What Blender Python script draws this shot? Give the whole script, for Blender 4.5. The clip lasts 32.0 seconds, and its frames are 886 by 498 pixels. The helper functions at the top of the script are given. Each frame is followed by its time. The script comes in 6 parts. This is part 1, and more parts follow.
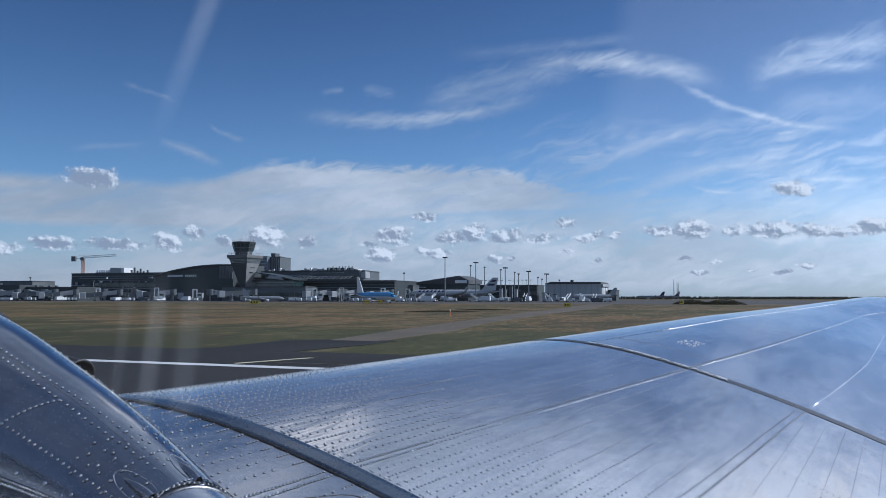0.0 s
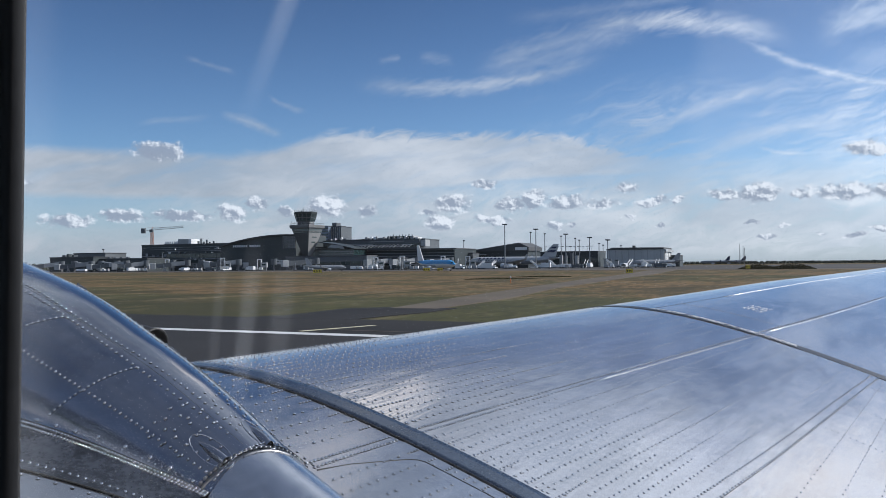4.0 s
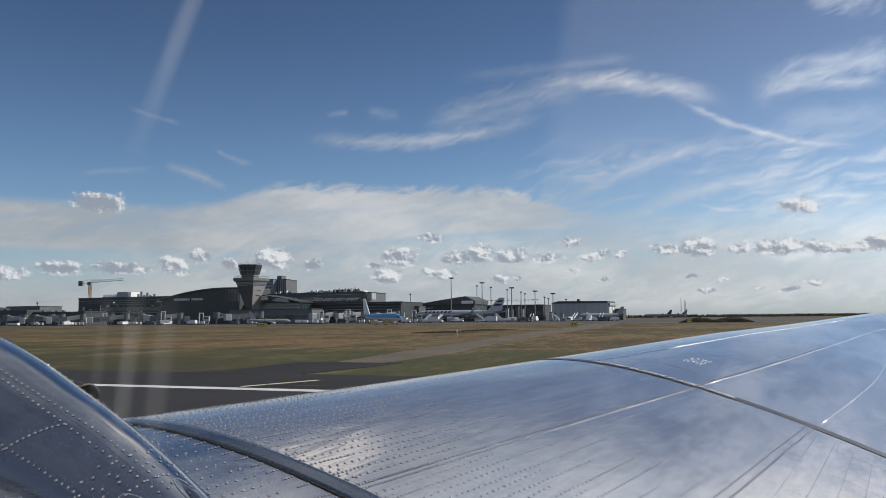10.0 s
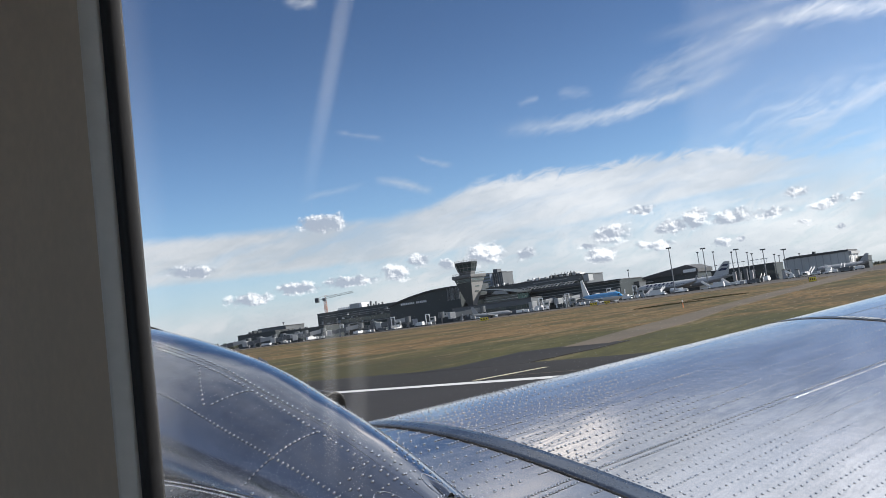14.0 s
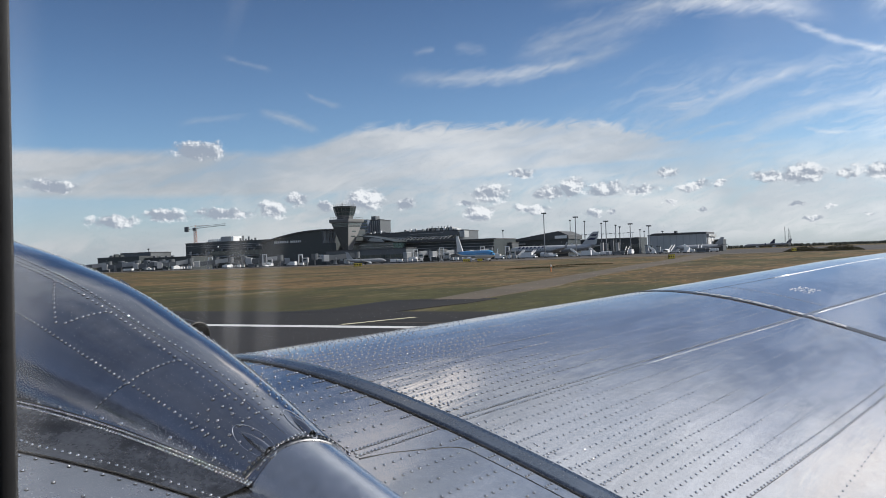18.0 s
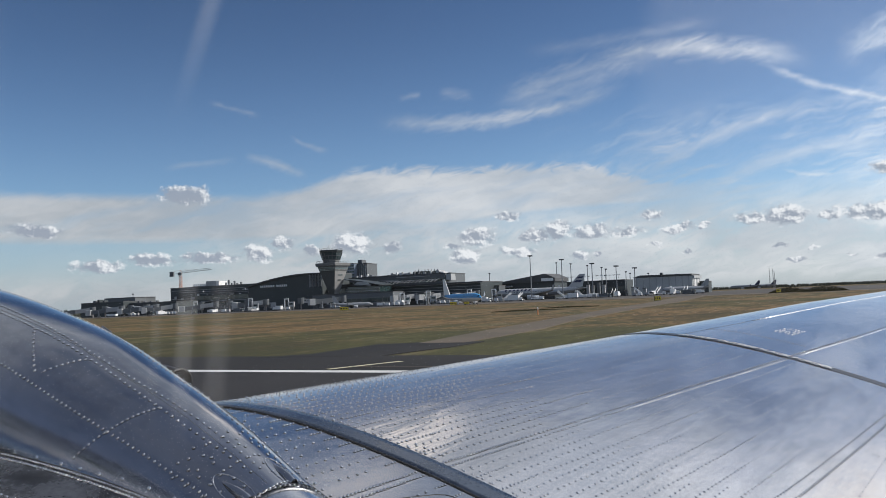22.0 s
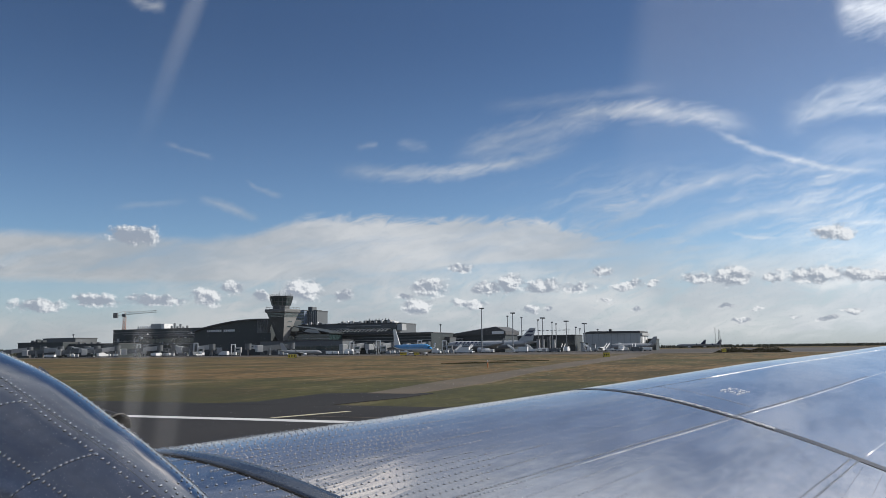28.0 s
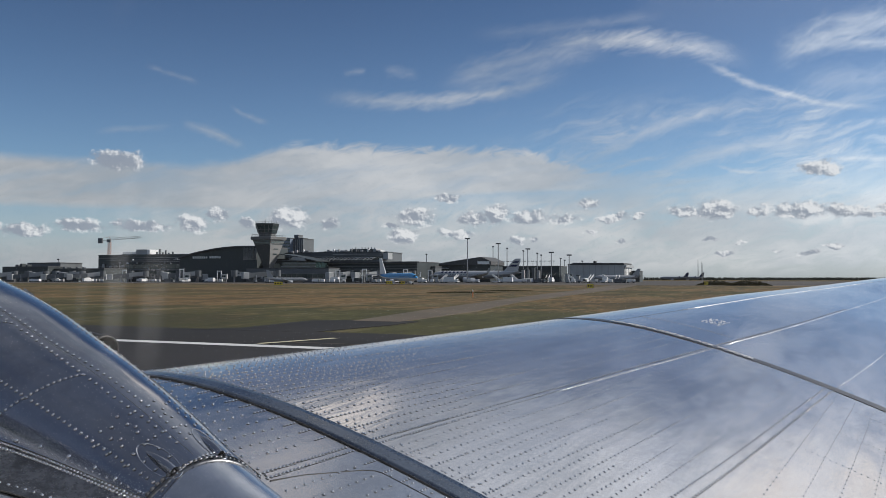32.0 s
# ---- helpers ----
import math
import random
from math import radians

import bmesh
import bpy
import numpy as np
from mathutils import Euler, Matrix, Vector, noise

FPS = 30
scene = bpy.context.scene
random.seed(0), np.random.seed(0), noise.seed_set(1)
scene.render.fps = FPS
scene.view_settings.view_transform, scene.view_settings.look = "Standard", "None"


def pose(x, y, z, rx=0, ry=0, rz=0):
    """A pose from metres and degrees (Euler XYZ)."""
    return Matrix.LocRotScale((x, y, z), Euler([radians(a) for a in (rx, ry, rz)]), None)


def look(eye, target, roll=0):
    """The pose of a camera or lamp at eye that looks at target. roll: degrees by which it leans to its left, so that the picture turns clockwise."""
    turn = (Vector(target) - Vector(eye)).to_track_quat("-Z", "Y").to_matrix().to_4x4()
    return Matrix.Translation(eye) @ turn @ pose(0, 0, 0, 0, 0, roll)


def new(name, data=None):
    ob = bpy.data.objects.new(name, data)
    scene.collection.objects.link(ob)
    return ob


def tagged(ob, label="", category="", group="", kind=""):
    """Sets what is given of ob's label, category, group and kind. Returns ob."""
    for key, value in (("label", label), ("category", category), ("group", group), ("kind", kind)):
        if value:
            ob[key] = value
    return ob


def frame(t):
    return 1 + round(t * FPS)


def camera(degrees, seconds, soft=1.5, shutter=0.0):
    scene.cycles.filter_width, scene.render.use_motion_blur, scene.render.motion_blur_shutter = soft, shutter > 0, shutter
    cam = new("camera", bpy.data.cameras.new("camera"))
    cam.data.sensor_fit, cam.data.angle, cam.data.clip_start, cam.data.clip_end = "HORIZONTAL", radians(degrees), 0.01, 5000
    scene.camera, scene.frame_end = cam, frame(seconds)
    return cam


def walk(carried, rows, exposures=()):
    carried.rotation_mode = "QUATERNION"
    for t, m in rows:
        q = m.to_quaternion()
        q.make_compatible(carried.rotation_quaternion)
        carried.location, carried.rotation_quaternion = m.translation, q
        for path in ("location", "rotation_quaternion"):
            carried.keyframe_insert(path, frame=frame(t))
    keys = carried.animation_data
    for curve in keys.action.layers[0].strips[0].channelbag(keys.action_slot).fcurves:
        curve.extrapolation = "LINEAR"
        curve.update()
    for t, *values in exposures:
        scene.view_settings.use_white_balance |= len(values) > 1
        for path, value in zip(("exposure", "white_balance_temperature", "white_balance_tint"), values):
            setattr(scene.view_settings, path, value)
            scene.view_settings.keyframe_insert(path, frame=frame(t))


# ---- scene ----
cam = camera(57.3, 32.0, 0.8)
# seconds, eye, yaw to the left, pitch up, roll, in metres and degrees
PATH = [
    (0, -0.016, -0.015, 3.012, -6.77, 3.39, 0.08),
    (0.5, -0.012, -0.010, 3.013, -6.94, 3.81, 0.31),
    (1, -0.014, -0.011, 3.011, -6.86, 4.22, 0.63),
    (1.5, -0.012, -0.009, 3.011, -6.53, 4.37, 0.87),
    (2, -0.014, -0.013, 3.011, -6.16, 4.36, 0.62),
    (2.5, -0.012, -0.008, 3.011, -5.37, 3.94, 0.22),
    (3, -0.017, -0.025, 3.013, -4.23, 3.16, -0.24),
    (3.5, -0.019, -0.021, 3.014, -3.28, 2.10, -0.51),
    (4, -0.024, -0.021, 3.014, -2.55, 1.11, -0.51),
    (4.5, -0.026, -0.018, 3.016, -2.53, 0.44, -0.45),
    (6.5, -0.023, -0.021, 3.001, -1.48, 1.74, -1.15),
    (7, -0.023, -0.023, 2.999, -2.72, 2.29, -0.87),
    (7.5, -0.009, -0.017, 2.998, -4.62, 2.68, -0.46),
    (8, 0.012, -0.023, 3.008, -5.44, 3.00, -0.30),
    (8.5, -0.007, -0.021, 3.012, -5.84, 3.53, -0.38),
    (9, -0.013, -0.017, 3.010, -5.97, 4.01, -0.60),
    (9.5, -0.005, -0.028, 3.011, -6.16, 4.49, -0.66),
    (10, -0.003, -0.026, 3.009, -6.36, 4.85, -0.54),
    (10.5, -0.015, -0.023, 3.011, -6.65, 5.09, -0.65),
    (11, -0.009, -0.021, 3.011, -7.26, 5.09, -1.33),
    (11.5, -0.013, -0.002, 3.000, -7.92, 5.06, -2.52),
    (12, 0.018, 0.037, 3.020, -8.46, 4.49, -4.96),
    (12.5, 0.002, 0.004, 3.005, -7.21, 3.68, -5.79),
    (13, -0.011, 0.019, 2.992, -4.52, 3.24, -5.54),
    (13.5, 0.000, -0.020, 3.005, 0.86, 4.15, -6.25),
    (14, 0.013, -0.029, 3.012, 8.52, 4.90, -7.46),
    (14.5, 0.011, -0.040, 3.009, 7.47, 2.21, -5.14),
    (15, 0.001, -0.007, 2.994, 4.35, -0.07, -3.26),
    (15.5, -0.008, 0.006, 2.990, 2.55, -1.33, -2.59),
    (17.5, -0.014, 0.008, 2.990, 0.55, 0.13, -1.99),
    (18, -0.013, 0.008, 2.994, 0.24, 0.54, -1.99),
    (18.5, -0.010, 0.002, 2.998, 0.07, 0.97, -2.00),
    (19, -0.011, 0.002, 2.996, 0.00, 1.33, -2.03),
    (19.5, -0.010, 0.003, 2.996, -0.09, 1.63, -2.01),
    (20, -0.015, 0.007, 2.993, -0.29, 1.96, -1.92),
    (20.5, -0.008, 0.009, 2.995, -0.52, 2.28, -1.91),
    (21, -0.004, 0.008, 3.001, -0.75, 2.71, -2.03),
    (21.5, -0.003, 0.004, 3.001, -0.85, 3.15, -2.17),
    (22, -0.001, 0.006, 2.999, -0.82, 3.55, -2.35),
    (22.5, -0.001, 0.008, 3.001, -0.78, 3.82, -2.50),
    (23, -0.001, 0.002, 3.001, -0.80, 4.01, -2.55),
    (23.5, -0.001, 0.006, 3.001, -0.87, 4.12, -2.52),
    (24, -0.000, 0.008, 3.001, -0.98, 4.28, -2.44),
    (24.5, -0.003, 0.006, 3.000, -1.20, 4.42, -2.21),
    (26.5, -0.005, 0.008, 2.997, -3.48, 5.85, -0.59),
    (27, -0.006, 0.017, 2.995, -3.98, 6.43, -0.56),
    (27.5, -0.004, 0.013, 3.000, -4.20, 6.81, -0.62),
    (28, -0.006, 0.012, 2.998, -4.26, 7.02, -0.70),
    (28.5, -0.006, 0.010, 3.001, -4.31, 7.13, -0.75),
    (29, -0.004, 0.008, 3.001, -4.40, 7.26, -0.73),
    (29.5, -0.007, 0.010, 2.998, -4.54, 7.44, -0.71),
    (30, -0.007, 0.012, 2.998, -4.69, 7.47, -0.63),
    (30.5, -0.004, 0.005, 2.999, -4.76, 7.09, -0.55),
    (31, -0.005, 0.005, 2.999, -4.84, 5.98, -0.42),
    (31.5, -0.005, 0.013, 2.994, -4.98, 4.17, -0.23),
    (32, -0.008, 0.023, 2.987, -5.19, 2.06, 0.04),
]


def aim(x, y, z, yaw, pitch, roll):
    """The camera's pose from an eye and its turn."""
    a, b = radians(yaw), radians(pitch)
    return look((x, y, z), (x - 2 * math.sin(a) * math.cos(b), y + 2 * math.cos(a) * math.cos(b), z + 2 * math.sin(b)), roll)


walk(cam, [(t, aim(*row)) for t, *row in PATH],
     [(0, -0.20, 5350, 10), (2, -0.15, 5350, 10), (3, -0.07, 5600, 10), (4, 0.02, 5900, 10), (6.5, 0.12, 6400, 10), (8, -0.08, 6500, 10), (9, -0.10, 6500, 10), (11, -0.12, 6500, 10), (12, -0.20, 6500, 10),
      (13, -0.18, 6500, 10), (13.4, 0.0, 6400, 10), (14, 0.44, 6400, 10), (15, 0.29, 6400, 10), (15.5, 0.24, 6500, 10), (17.5, 0.14, 6400, 10), (19, 0.11, 6400, 10), (21, 0.06, 6400, 10), (23, 0.06, 6400, 10),
      (26.5, 0.02, 6450, 10), (30.8, -0.02, 6450, 10), (32, -0.15, 6450, 10)])

# ---- sky, sun ----
SUN_AZ, SUN_EL = 78.0, 34.0      # degrees to the right of +y, and up
SKY = 0.085


class Nodes:
    """Short hand for a node tree."""

    def __init__(self, tree):
        self.tree = tree
        tree.nodes.clear()

    def add(self, kind):
        return self.tree.nodes.new(kind)

    def spun(self, where, degrees):
        node = self.add("ShaderNodeVectorRotate")
        node.rotation_type = "Z_AXIS"
        self.put(node, "Vector", where)
        self.put(node, "Angle", radians(degrees))
        return node.outputs[0]

    def put(self, node, key, value):
        if value is None:
            return
        if hasattr(value, "links"):
            self.tree.links.new(value, node.inputs[key])
        else:
            node.inputs[key].default_value = value

    def math(self, op, a, b=None, c=None, clamp=False):
        node = self.add("ShaderNodeMath")
        node.operation, node.use_clamp = op, clamp
        for n, v in enumerate((a, b, c)):
            self.put(node, n, v)
        return node.outputs[0]

    def vec(self, op, a, b=None):
        node = self.add("ShaderNodeVectorMath")
        node.operation = op
        self.put(node, 0, a)
        self.put(node, 1, b)
        return node.outputs["Value" if op in ("LENGTH", "DOT_PRODUCT", "DISTANCE") else "Vector"]

    def noise(self, where, scale, detail=4.0, rough=0.55, warp=0.0, colour=False):
        node = self.add("ShaderNodeTexNoise")
        for key, v in (("Vector", where), ("Scale", scale), ("Detail", detail), ("Roughness", rough), ("Distortion", warp)):
            self.put(node, key, v)
        return node.outputs[1 if colour else 0]

    def ramp(self, value, low, high, to_low=0.0, to_high=1.0, smooth=True):
        node = self.add("ShaderNodeMapRange")
        node.interpolation_type = "SMOOTHSTEP" if smooth else "LINEAR"
        for n, v in enumerate((value, low, high, to_low, to_high)):
            self.put(node, n, v)
        return node.outputs[0]

    def mix(self, factor, a, b, blend="MIX"):
        node = self.add("ShaderNodeMix")
        node.data_type, node.blend_type = "RGBA", blend
        for key, v in ((0, factor), (6, a), (7, b)):
            self.put(node, key, v if v is None or hasattr(v, "links") or key == 0 else (*v, 1.0)[:4])
        return node.outputs[2]


def make_sky():
    world = bpy.data.worlds.new("sky")
    scene.world = world
    world.use_nodes = True
    n = Nodes(world.node_tree)
    sky = n.add("ShaderNodeTexSky")
    sky.sky_type, sky.sun_disc, sky.sun_elevation, sky.sun_rotation = "NISHITA", False, radians(SUN_EL), radians(SUN_AZ)
    sky.altitude, sky.air_density, sky.dust_density, sky.ozone_density = 50.0, 1.0, 0.6, 2.2
    way = n.add("ShaderNodeTexCoord").outputs["Generated"]
    axis = n.add("ShaderNodeSeparateXYZ")
    n.put(axis, 0, way)
    az = n.math("MULTIPLY", n.math("ARCTAN2", axis.outputs[0], axis.outputs[1]), 180 / math.pi)
    el = n.math("MULTIPLY", n.math("ARCSINE", axis.outputs[2]), 180 / math.pi)
    at = n.add("ShaderNodeCombineXYZ")
    n.put(at, 0, az)
    n.put(at, 1, el)
    at = at.outputs[0]
    # fine and coarse billows, and streaks drawn out along the wind
    fine = n.noise(at, 1.3, 7.0, 0.6)
    swirl = n.vec("MULTIPLY", n.vec("SUBTRACT", n.noise(at, 0.7, 5.0, 0.6, colour=True), (0.5, 0.5, 0.5)), (1.5, 1.1, 0.0))
    bent = n.vec("ADD", at, swirl)
    gust = n.vec("MULTIPLY", n.vec("SUBTRACT", n.noise(at, 0.16, 3.0, 0.6, colour=True), (0.5, 0.5, 0.5)), (3.0, 2.2, 0.0))
    drawn = n.vec("ADD", at, gust)
    streak = n.noise(n.vec("MULTIPLY", n.spun(drawn, -12), (0.11, 0.75, 1.0)), 1.0, 6.0, 0.58)
    broad = n.noise(n.vec("MULTIPLY", drawn, (0.07, 0.22, 1.0)), 1.0, 4.0, 0.55)
    fringe = n.noise(n.vec("MULTIPLY", n.spun(drawn, -16), (0.42, 1.25, 1.0)), 1.0, 7.0, 0.64, 0.7)
    strand = n.math("ADD", n.math("MULTIPLY", fringe, 0.62), n.math("MULTIPLY", n.noise(n.vec("MULTIPLY", n.spun(drawn, -20), (0.75, 3.0, 1.0)), 1.0, 5.0, 0.62), 0.38))
    soft = n.add("ShaderNodeSeparateXYZ")
    n.put(soft, 0, n.vec("ADD", at, n.vec("MULTIPLY", swirl, (0.5, 0.35, 0.0))))
    su, sv = soft.outputs[0], soft.outputs[1]

    # the blue: pale and slightly green towards the horizon
    blue = n.mix(n.ramp(el, 0.0, 24.0), (0.96, 1.14, 1.34), (0.47, 0.58, 0.74))
    blue = n.mix(1.0, sky.outputs[0], blue, "MULTIPLY")
    milk = n.ramp(el, 0.0, 7.0, 0.55, 0.0)
    white, grey = tuple(c / SKY for c in (0.66, 0.675, 0.69)), tuple(c / SKY for c in (0.22, 0.25, 0.30))
    haze = tuple(c / SKY for c in (0.36, 0.435, 0.54))
    base = n.mix(milk, blue, haze)

    # the veil: a sheet of white from 5 to 9 degrees, highest in the middle, that frays out to the right
    top = n.math("ADD", n.ramp(su, -12.0, -4.0, 7.75, 9.3), n.ramp(su, 8.0, 19.0, 0.0, -2.0))
    foot = n.ramp(su, -10.0, 13.0, 4.7, 6.1)
    body = n.math("MULTIPLY", n.ramp(n.math("ADD", n.math("SUBTRACT", top, sv), n.math("MULTIPLY", n.math("SUBTRACT", fringe, 0.5), n.ramp(su, -14.0, 2.0, 0.4, 2.4))), -0.25, 0.65), n.ramp(n.math("SUBTRACT", sv, foot), -0.5, 0.3))
    body = n.math("MULTIPLY", body, n.ramp(su, 12.0, 22.0, 1.0, 0.25))
    veil = n.math("MULTIPLY", body, n.ramp(n.math("ADD", streak, n.math("MULTIPLY", broad, 0.5)), 0.42, 0.82, 0.55, 1.0))
    low = n.math("MULTIPLY", n.ramp(el, -0.2, 1.2), n.ramp(el, 4.2, 8.0, 1.0, 0.0))
    gap = n.math("MULTIPLY", n.ramp(az, -20.0, -9.0, 1.0, 0.0), n.ramp(el, 1.0, 3.2))
    low = n.math("MULTIPLY", low, n.math("SUBTRACT", 1.0, n.math("MULTIPLY", gap, 0.8)))
    veil = n.math("MAXIMUM", veil, n.math("MULTIPLY", low, n.ramp(n.math("ADD", n.math("MULTIPLY", streak, 0.6), n.math("MULTIPLY", fringe, 0.4)), 0.36, 0.56, 0.42, 0.92)))
    # thin cirrus above the veil on the right
    fan = n.math("MULTIPLY", n.math("MULTIPLY", n.ramp(el, 5.5, 7.5), n.ramp(el, 9.0, 13.5, 1.0, 0.0)), n.ramp(az, 6.0, 18.0))
    veil = n.math("MAXIMUM", veil, n.math("MULTIPLY", fan, n.math("MULTIPLY", n.ramp(streak, 0.40, 0.66, 0.05, 0.7), n.ramp(fringe, 0.34, 0.62, 0.25, 1.0))))
    mass = n.noise(n.vec("MULTIPLY", way, (1.0, 1.0, 1.6)), 4.0, 6.0, 0.6, 0.4)
    # a thin sheet over the high sky and all round behind
    lofty = n.math("MULTIPLY", n.ramp(el, 24.5, 33.0), n.ramp(el, 38.0, 70.0, 1.0, 0.30))
    aside = n.math("ABSOLUTE", n.math("SUBTRACT", az, 5.0))
    lofty = n.math("MULTIPLY", lofty, n.ramp(aside, 70.0, 115.0, 1.0, 0.30))
    behind = n.math("MULTIPLY", n.ramp(aside, 42.0, 62.0, 0.0, 0.30), n.ramp(el, 3.0, 12.0))
    sheet = n.math("MULTIPLY", n.math("MAXIMUM", lofty, behind), n.ramp(mass, 0.34, 0.62, 0.42, 0.66))
    veil = n.math("MAXIMUM", veil, sheet)
    deck = 0.0
    for x, y, w, h, strong in ((56, 27, 24, 14, 1.0), (4.5, 32.5, 8, 5.2, 1.0), (25, 31, 12, 6.5, 0.35), (18, 46, 26, 9, 0.5), (70, 62, 45, 20, 0.7), (-28, 40, 26, 12, 0.8), (140, 30, 40, 16, 0.6), (-60, 16, 20, 12, 0.85)):
        near = n.vec("LENGTH", n.vec("MULTIPLY", n.vec("SUBTRACT", drawn, (x, y, 0)), (1 / w, 1 / h, 0)))
        high = n.math("MULTIPLY", n.ramp(near, 0.45, 1.1, strong, 0.0), n.ramp(mass, 0.34, 0.58, 0.25, 1.0))
        high = n.math("MULTIPLY", high, n.ramp(fine, 0.3, 0.6, 0.75, 1.0))
        deck = n.math("MAXIMUM", deck, n.math("MULTIPLY", high, 1.0 if x > 0 and y < 35 else 0.25))
        veil = n.math("MAXIMUM", veil, high)

    # wisps: centre, half length, slope and bend of the line, half width, strength
    wisps = [(5.4, 8.8, 12.5, 0.087, 0.0111, 0.36, 0.85), (11.0, 6.2, 15.2, 0.22, -0.012, 0.62, 0.55), (18.6, 7.4, 16.1, -0.11, -0.020, 0.46, 1.0),
             (14.0, 6.8, 17.2, 0.055, 0.0, 0.30, 0.30), (10.0, 4.8, 14.2, 0.33, 0.0, 0.70, 0.38), (28.5, 5.8, 11.8, -0.36, 0.022, 0.20, 0.95),
             (30.0, 0.9, 10.7, 0.10, 0.0, 0.10, 0.9), (32.2, 4.7, 15.5, 0.14, -0.015, 0.70, 1.0), (31.6, 4.2, 14.7, -0.07, 0.0, 0.32, 0.9), (33.6, 2.5, 20.4, -0.2, 0.0, 0.95, 1.0),
             (33.0, 4.5, 12.2, -0.10, 0.0, 0.70, 0.35), (20.0, 6.2, 10.1, 0.345, -0.018, 0.42, 0.70), (25.2, 6.4, 8.6, 0.13, -0.025, 0.50, 0.72), (21.0, 3.4, 6.4, 0.10, 0.0, 0.42, 0.8),
             (15.5, 2.7, 10.2, 0.33, 0.0, 0.25, 0.35), (25.4, 1.8, 7.1, -0.20, 0.05, 0.13, 0.95), (30.2, 4.2, 6.1, -0.11, 0.0, 0.50, 0.85), (32.7, 2.3, 7.5, -0.05, 0.0, 0.22, 0.95),
             (-10.6, 2.1, 9.75, -0.35, -0.02, 0.24, 0.75), (-8.3, 1.3, 11.0, -0.36, 0.10, 0.14, 0.4), (-15.8, 2.4, 9.8, 0.14, 0.0, 0.16, 0.35), (-13.4, 1.8, 13.5, -0.24, 0.0, 0.13, 0.3),
             (-16.4, 1.3, 22.7, -0.1, 0.0, 0.30, 0.7), (-1.1, 0.8, 14.3, 0.2, 0.0, 0.18, 0.45), (2.2, 1.3, 14.3, -0.1, 0.0, 0.25, 0.3)]
    for centre, half, height, slope, bend, wide, strong in wisps:
        along = n.math("SUBTRACT", su, centre)
        line = n.math("MULTIPLY_ADD", n.math("MULTIPLY_ADD", along, bend, slope), along, height)
        off = n.math("DIVIDE", n.math("ABSOLUTE", n.math("SUBTRACT", sv, line)), wide)
        end = n.math("DIVIDE", n.math("ABSOLUTE", along), half)
        thin = n.math("MULTIPLY_ADD", n.math("SUBTRACT", strand, 0.5), 1.5, n.ramp(off, 0.0, 2.8, 0.85, -0.12, False))
        thin = n.math("MULTIPLY", n.ramp(thin, 0.05, 1.15), n.ramp(end, 0.45, 1.08, strong * 0.85, 0.0))
        veil = n.math("MAXIMUM", veil, n.math("MULTIPLY", thin, n.ramp(streak, 0.3, 0.62, 0.5, 1.0)))
    mottle = n.math("ADD", n.math("MULTIPLY", broad, 0.8), n.math("MULTIPLY", fringe, 0.2))
    tone = n.mix(n.ramp(mottle, 0.38, 0.62), tuple(c / SKY for c in (0.46, 0.50, 0.545)), white)
    # cloud is brighter towards the sun
    to_sun = n.vec("DOT_PRODUCT", n.vec("NORMALIZE", way), (math.sin(radians(SUN_AZ)) * math.cos(radians(SUN_EL)), math.cos(radians(SUN_AZ)) * math.cos(radians(SUN_EL)), math.sin(radians(SUN_EL))))
    glow = n.math("MULTIPLY", n.ramp(to_sun, 0.45, 1.0, 1.0, 2.6), n.ramp(to_sun, -0.12, 0.38, 0.80, 1.0))
    shine = n.add("ShaderNodeCombineXYZ")
    for k in range(3):
        n.put(shine, k, glow)
    tone = n.mix(1.0, tone, shine.outputs[0], "MULTIPLY")
    tone = n.mix(n.ramp(deck, 0.45, 0.95, 0.0, 0.85), tone, tuple(c / SKY for c in (1.45, 1.31, 1.18)))
    base = n.mix(n.math("MULTIPLY", veil, 0.92), base, tone)

    # heaps: centre, half width and height of each
    # and how light it is
    heaps = [(-16.85, 7.74, 1.38, 0.55, 0.08), (-22.3, 3.1, 1.32, 0.44, 0.7), (-18.9, 3.4, 1.25, 0.42, 0.35),
             (-15.1, 3.45, 1.8, 0.35, 0.3), (-11.95, 3.68, 0.8, 0.58, 0.75), (-10.3, 4.3, 0.7, 0.44, 0.5), (-8.5, 3.8, 0.42, 0.33, 0.4), (-5.6, 4.2, 1.1, 0.72, 0.9), (-2.8, 3.9, 0.62, 0.42, 0.3),
             (1.5, 3.8, 0.48, 0.22, 0.2), (3.4, 4.3, 1.08, 0.64, 0.7), (2.3, 3.0, 0.86, 0.55, 0.9), (5.5, 5.6, 0.76, 0.3, 0.8), (7.4, 4.2, 0.97, 0.42, 0.4)]
    more = [(8.9, 4.5, 0.83, 0.55, 0.7), (11.3, 4.3, 1.18, 0.48, 0.6), (13.7, 4.2, 1.04, 0.3, 0.8), (15.4, 5.2, 0.69, 0.39, 0.8), (17.1, 4.2, 0.9, 0.3, 0.9), (18.8, 4.2, 0.42, 0.21, 0.8),
            (21.9, 4.5, 0.97, 0.35, 0.8), (23.9, 4.55, 1.18, 0.58, 0.7), (26.4, 4.3, 0.62, 0.28, 0.9), (29.0, 4.5, 1.8, 0.48, 0.9), (31.1, 4.4, 0.62, 0.42, 0.4), (32.4, 4.2, 0.83, 0.35, 0.8)]
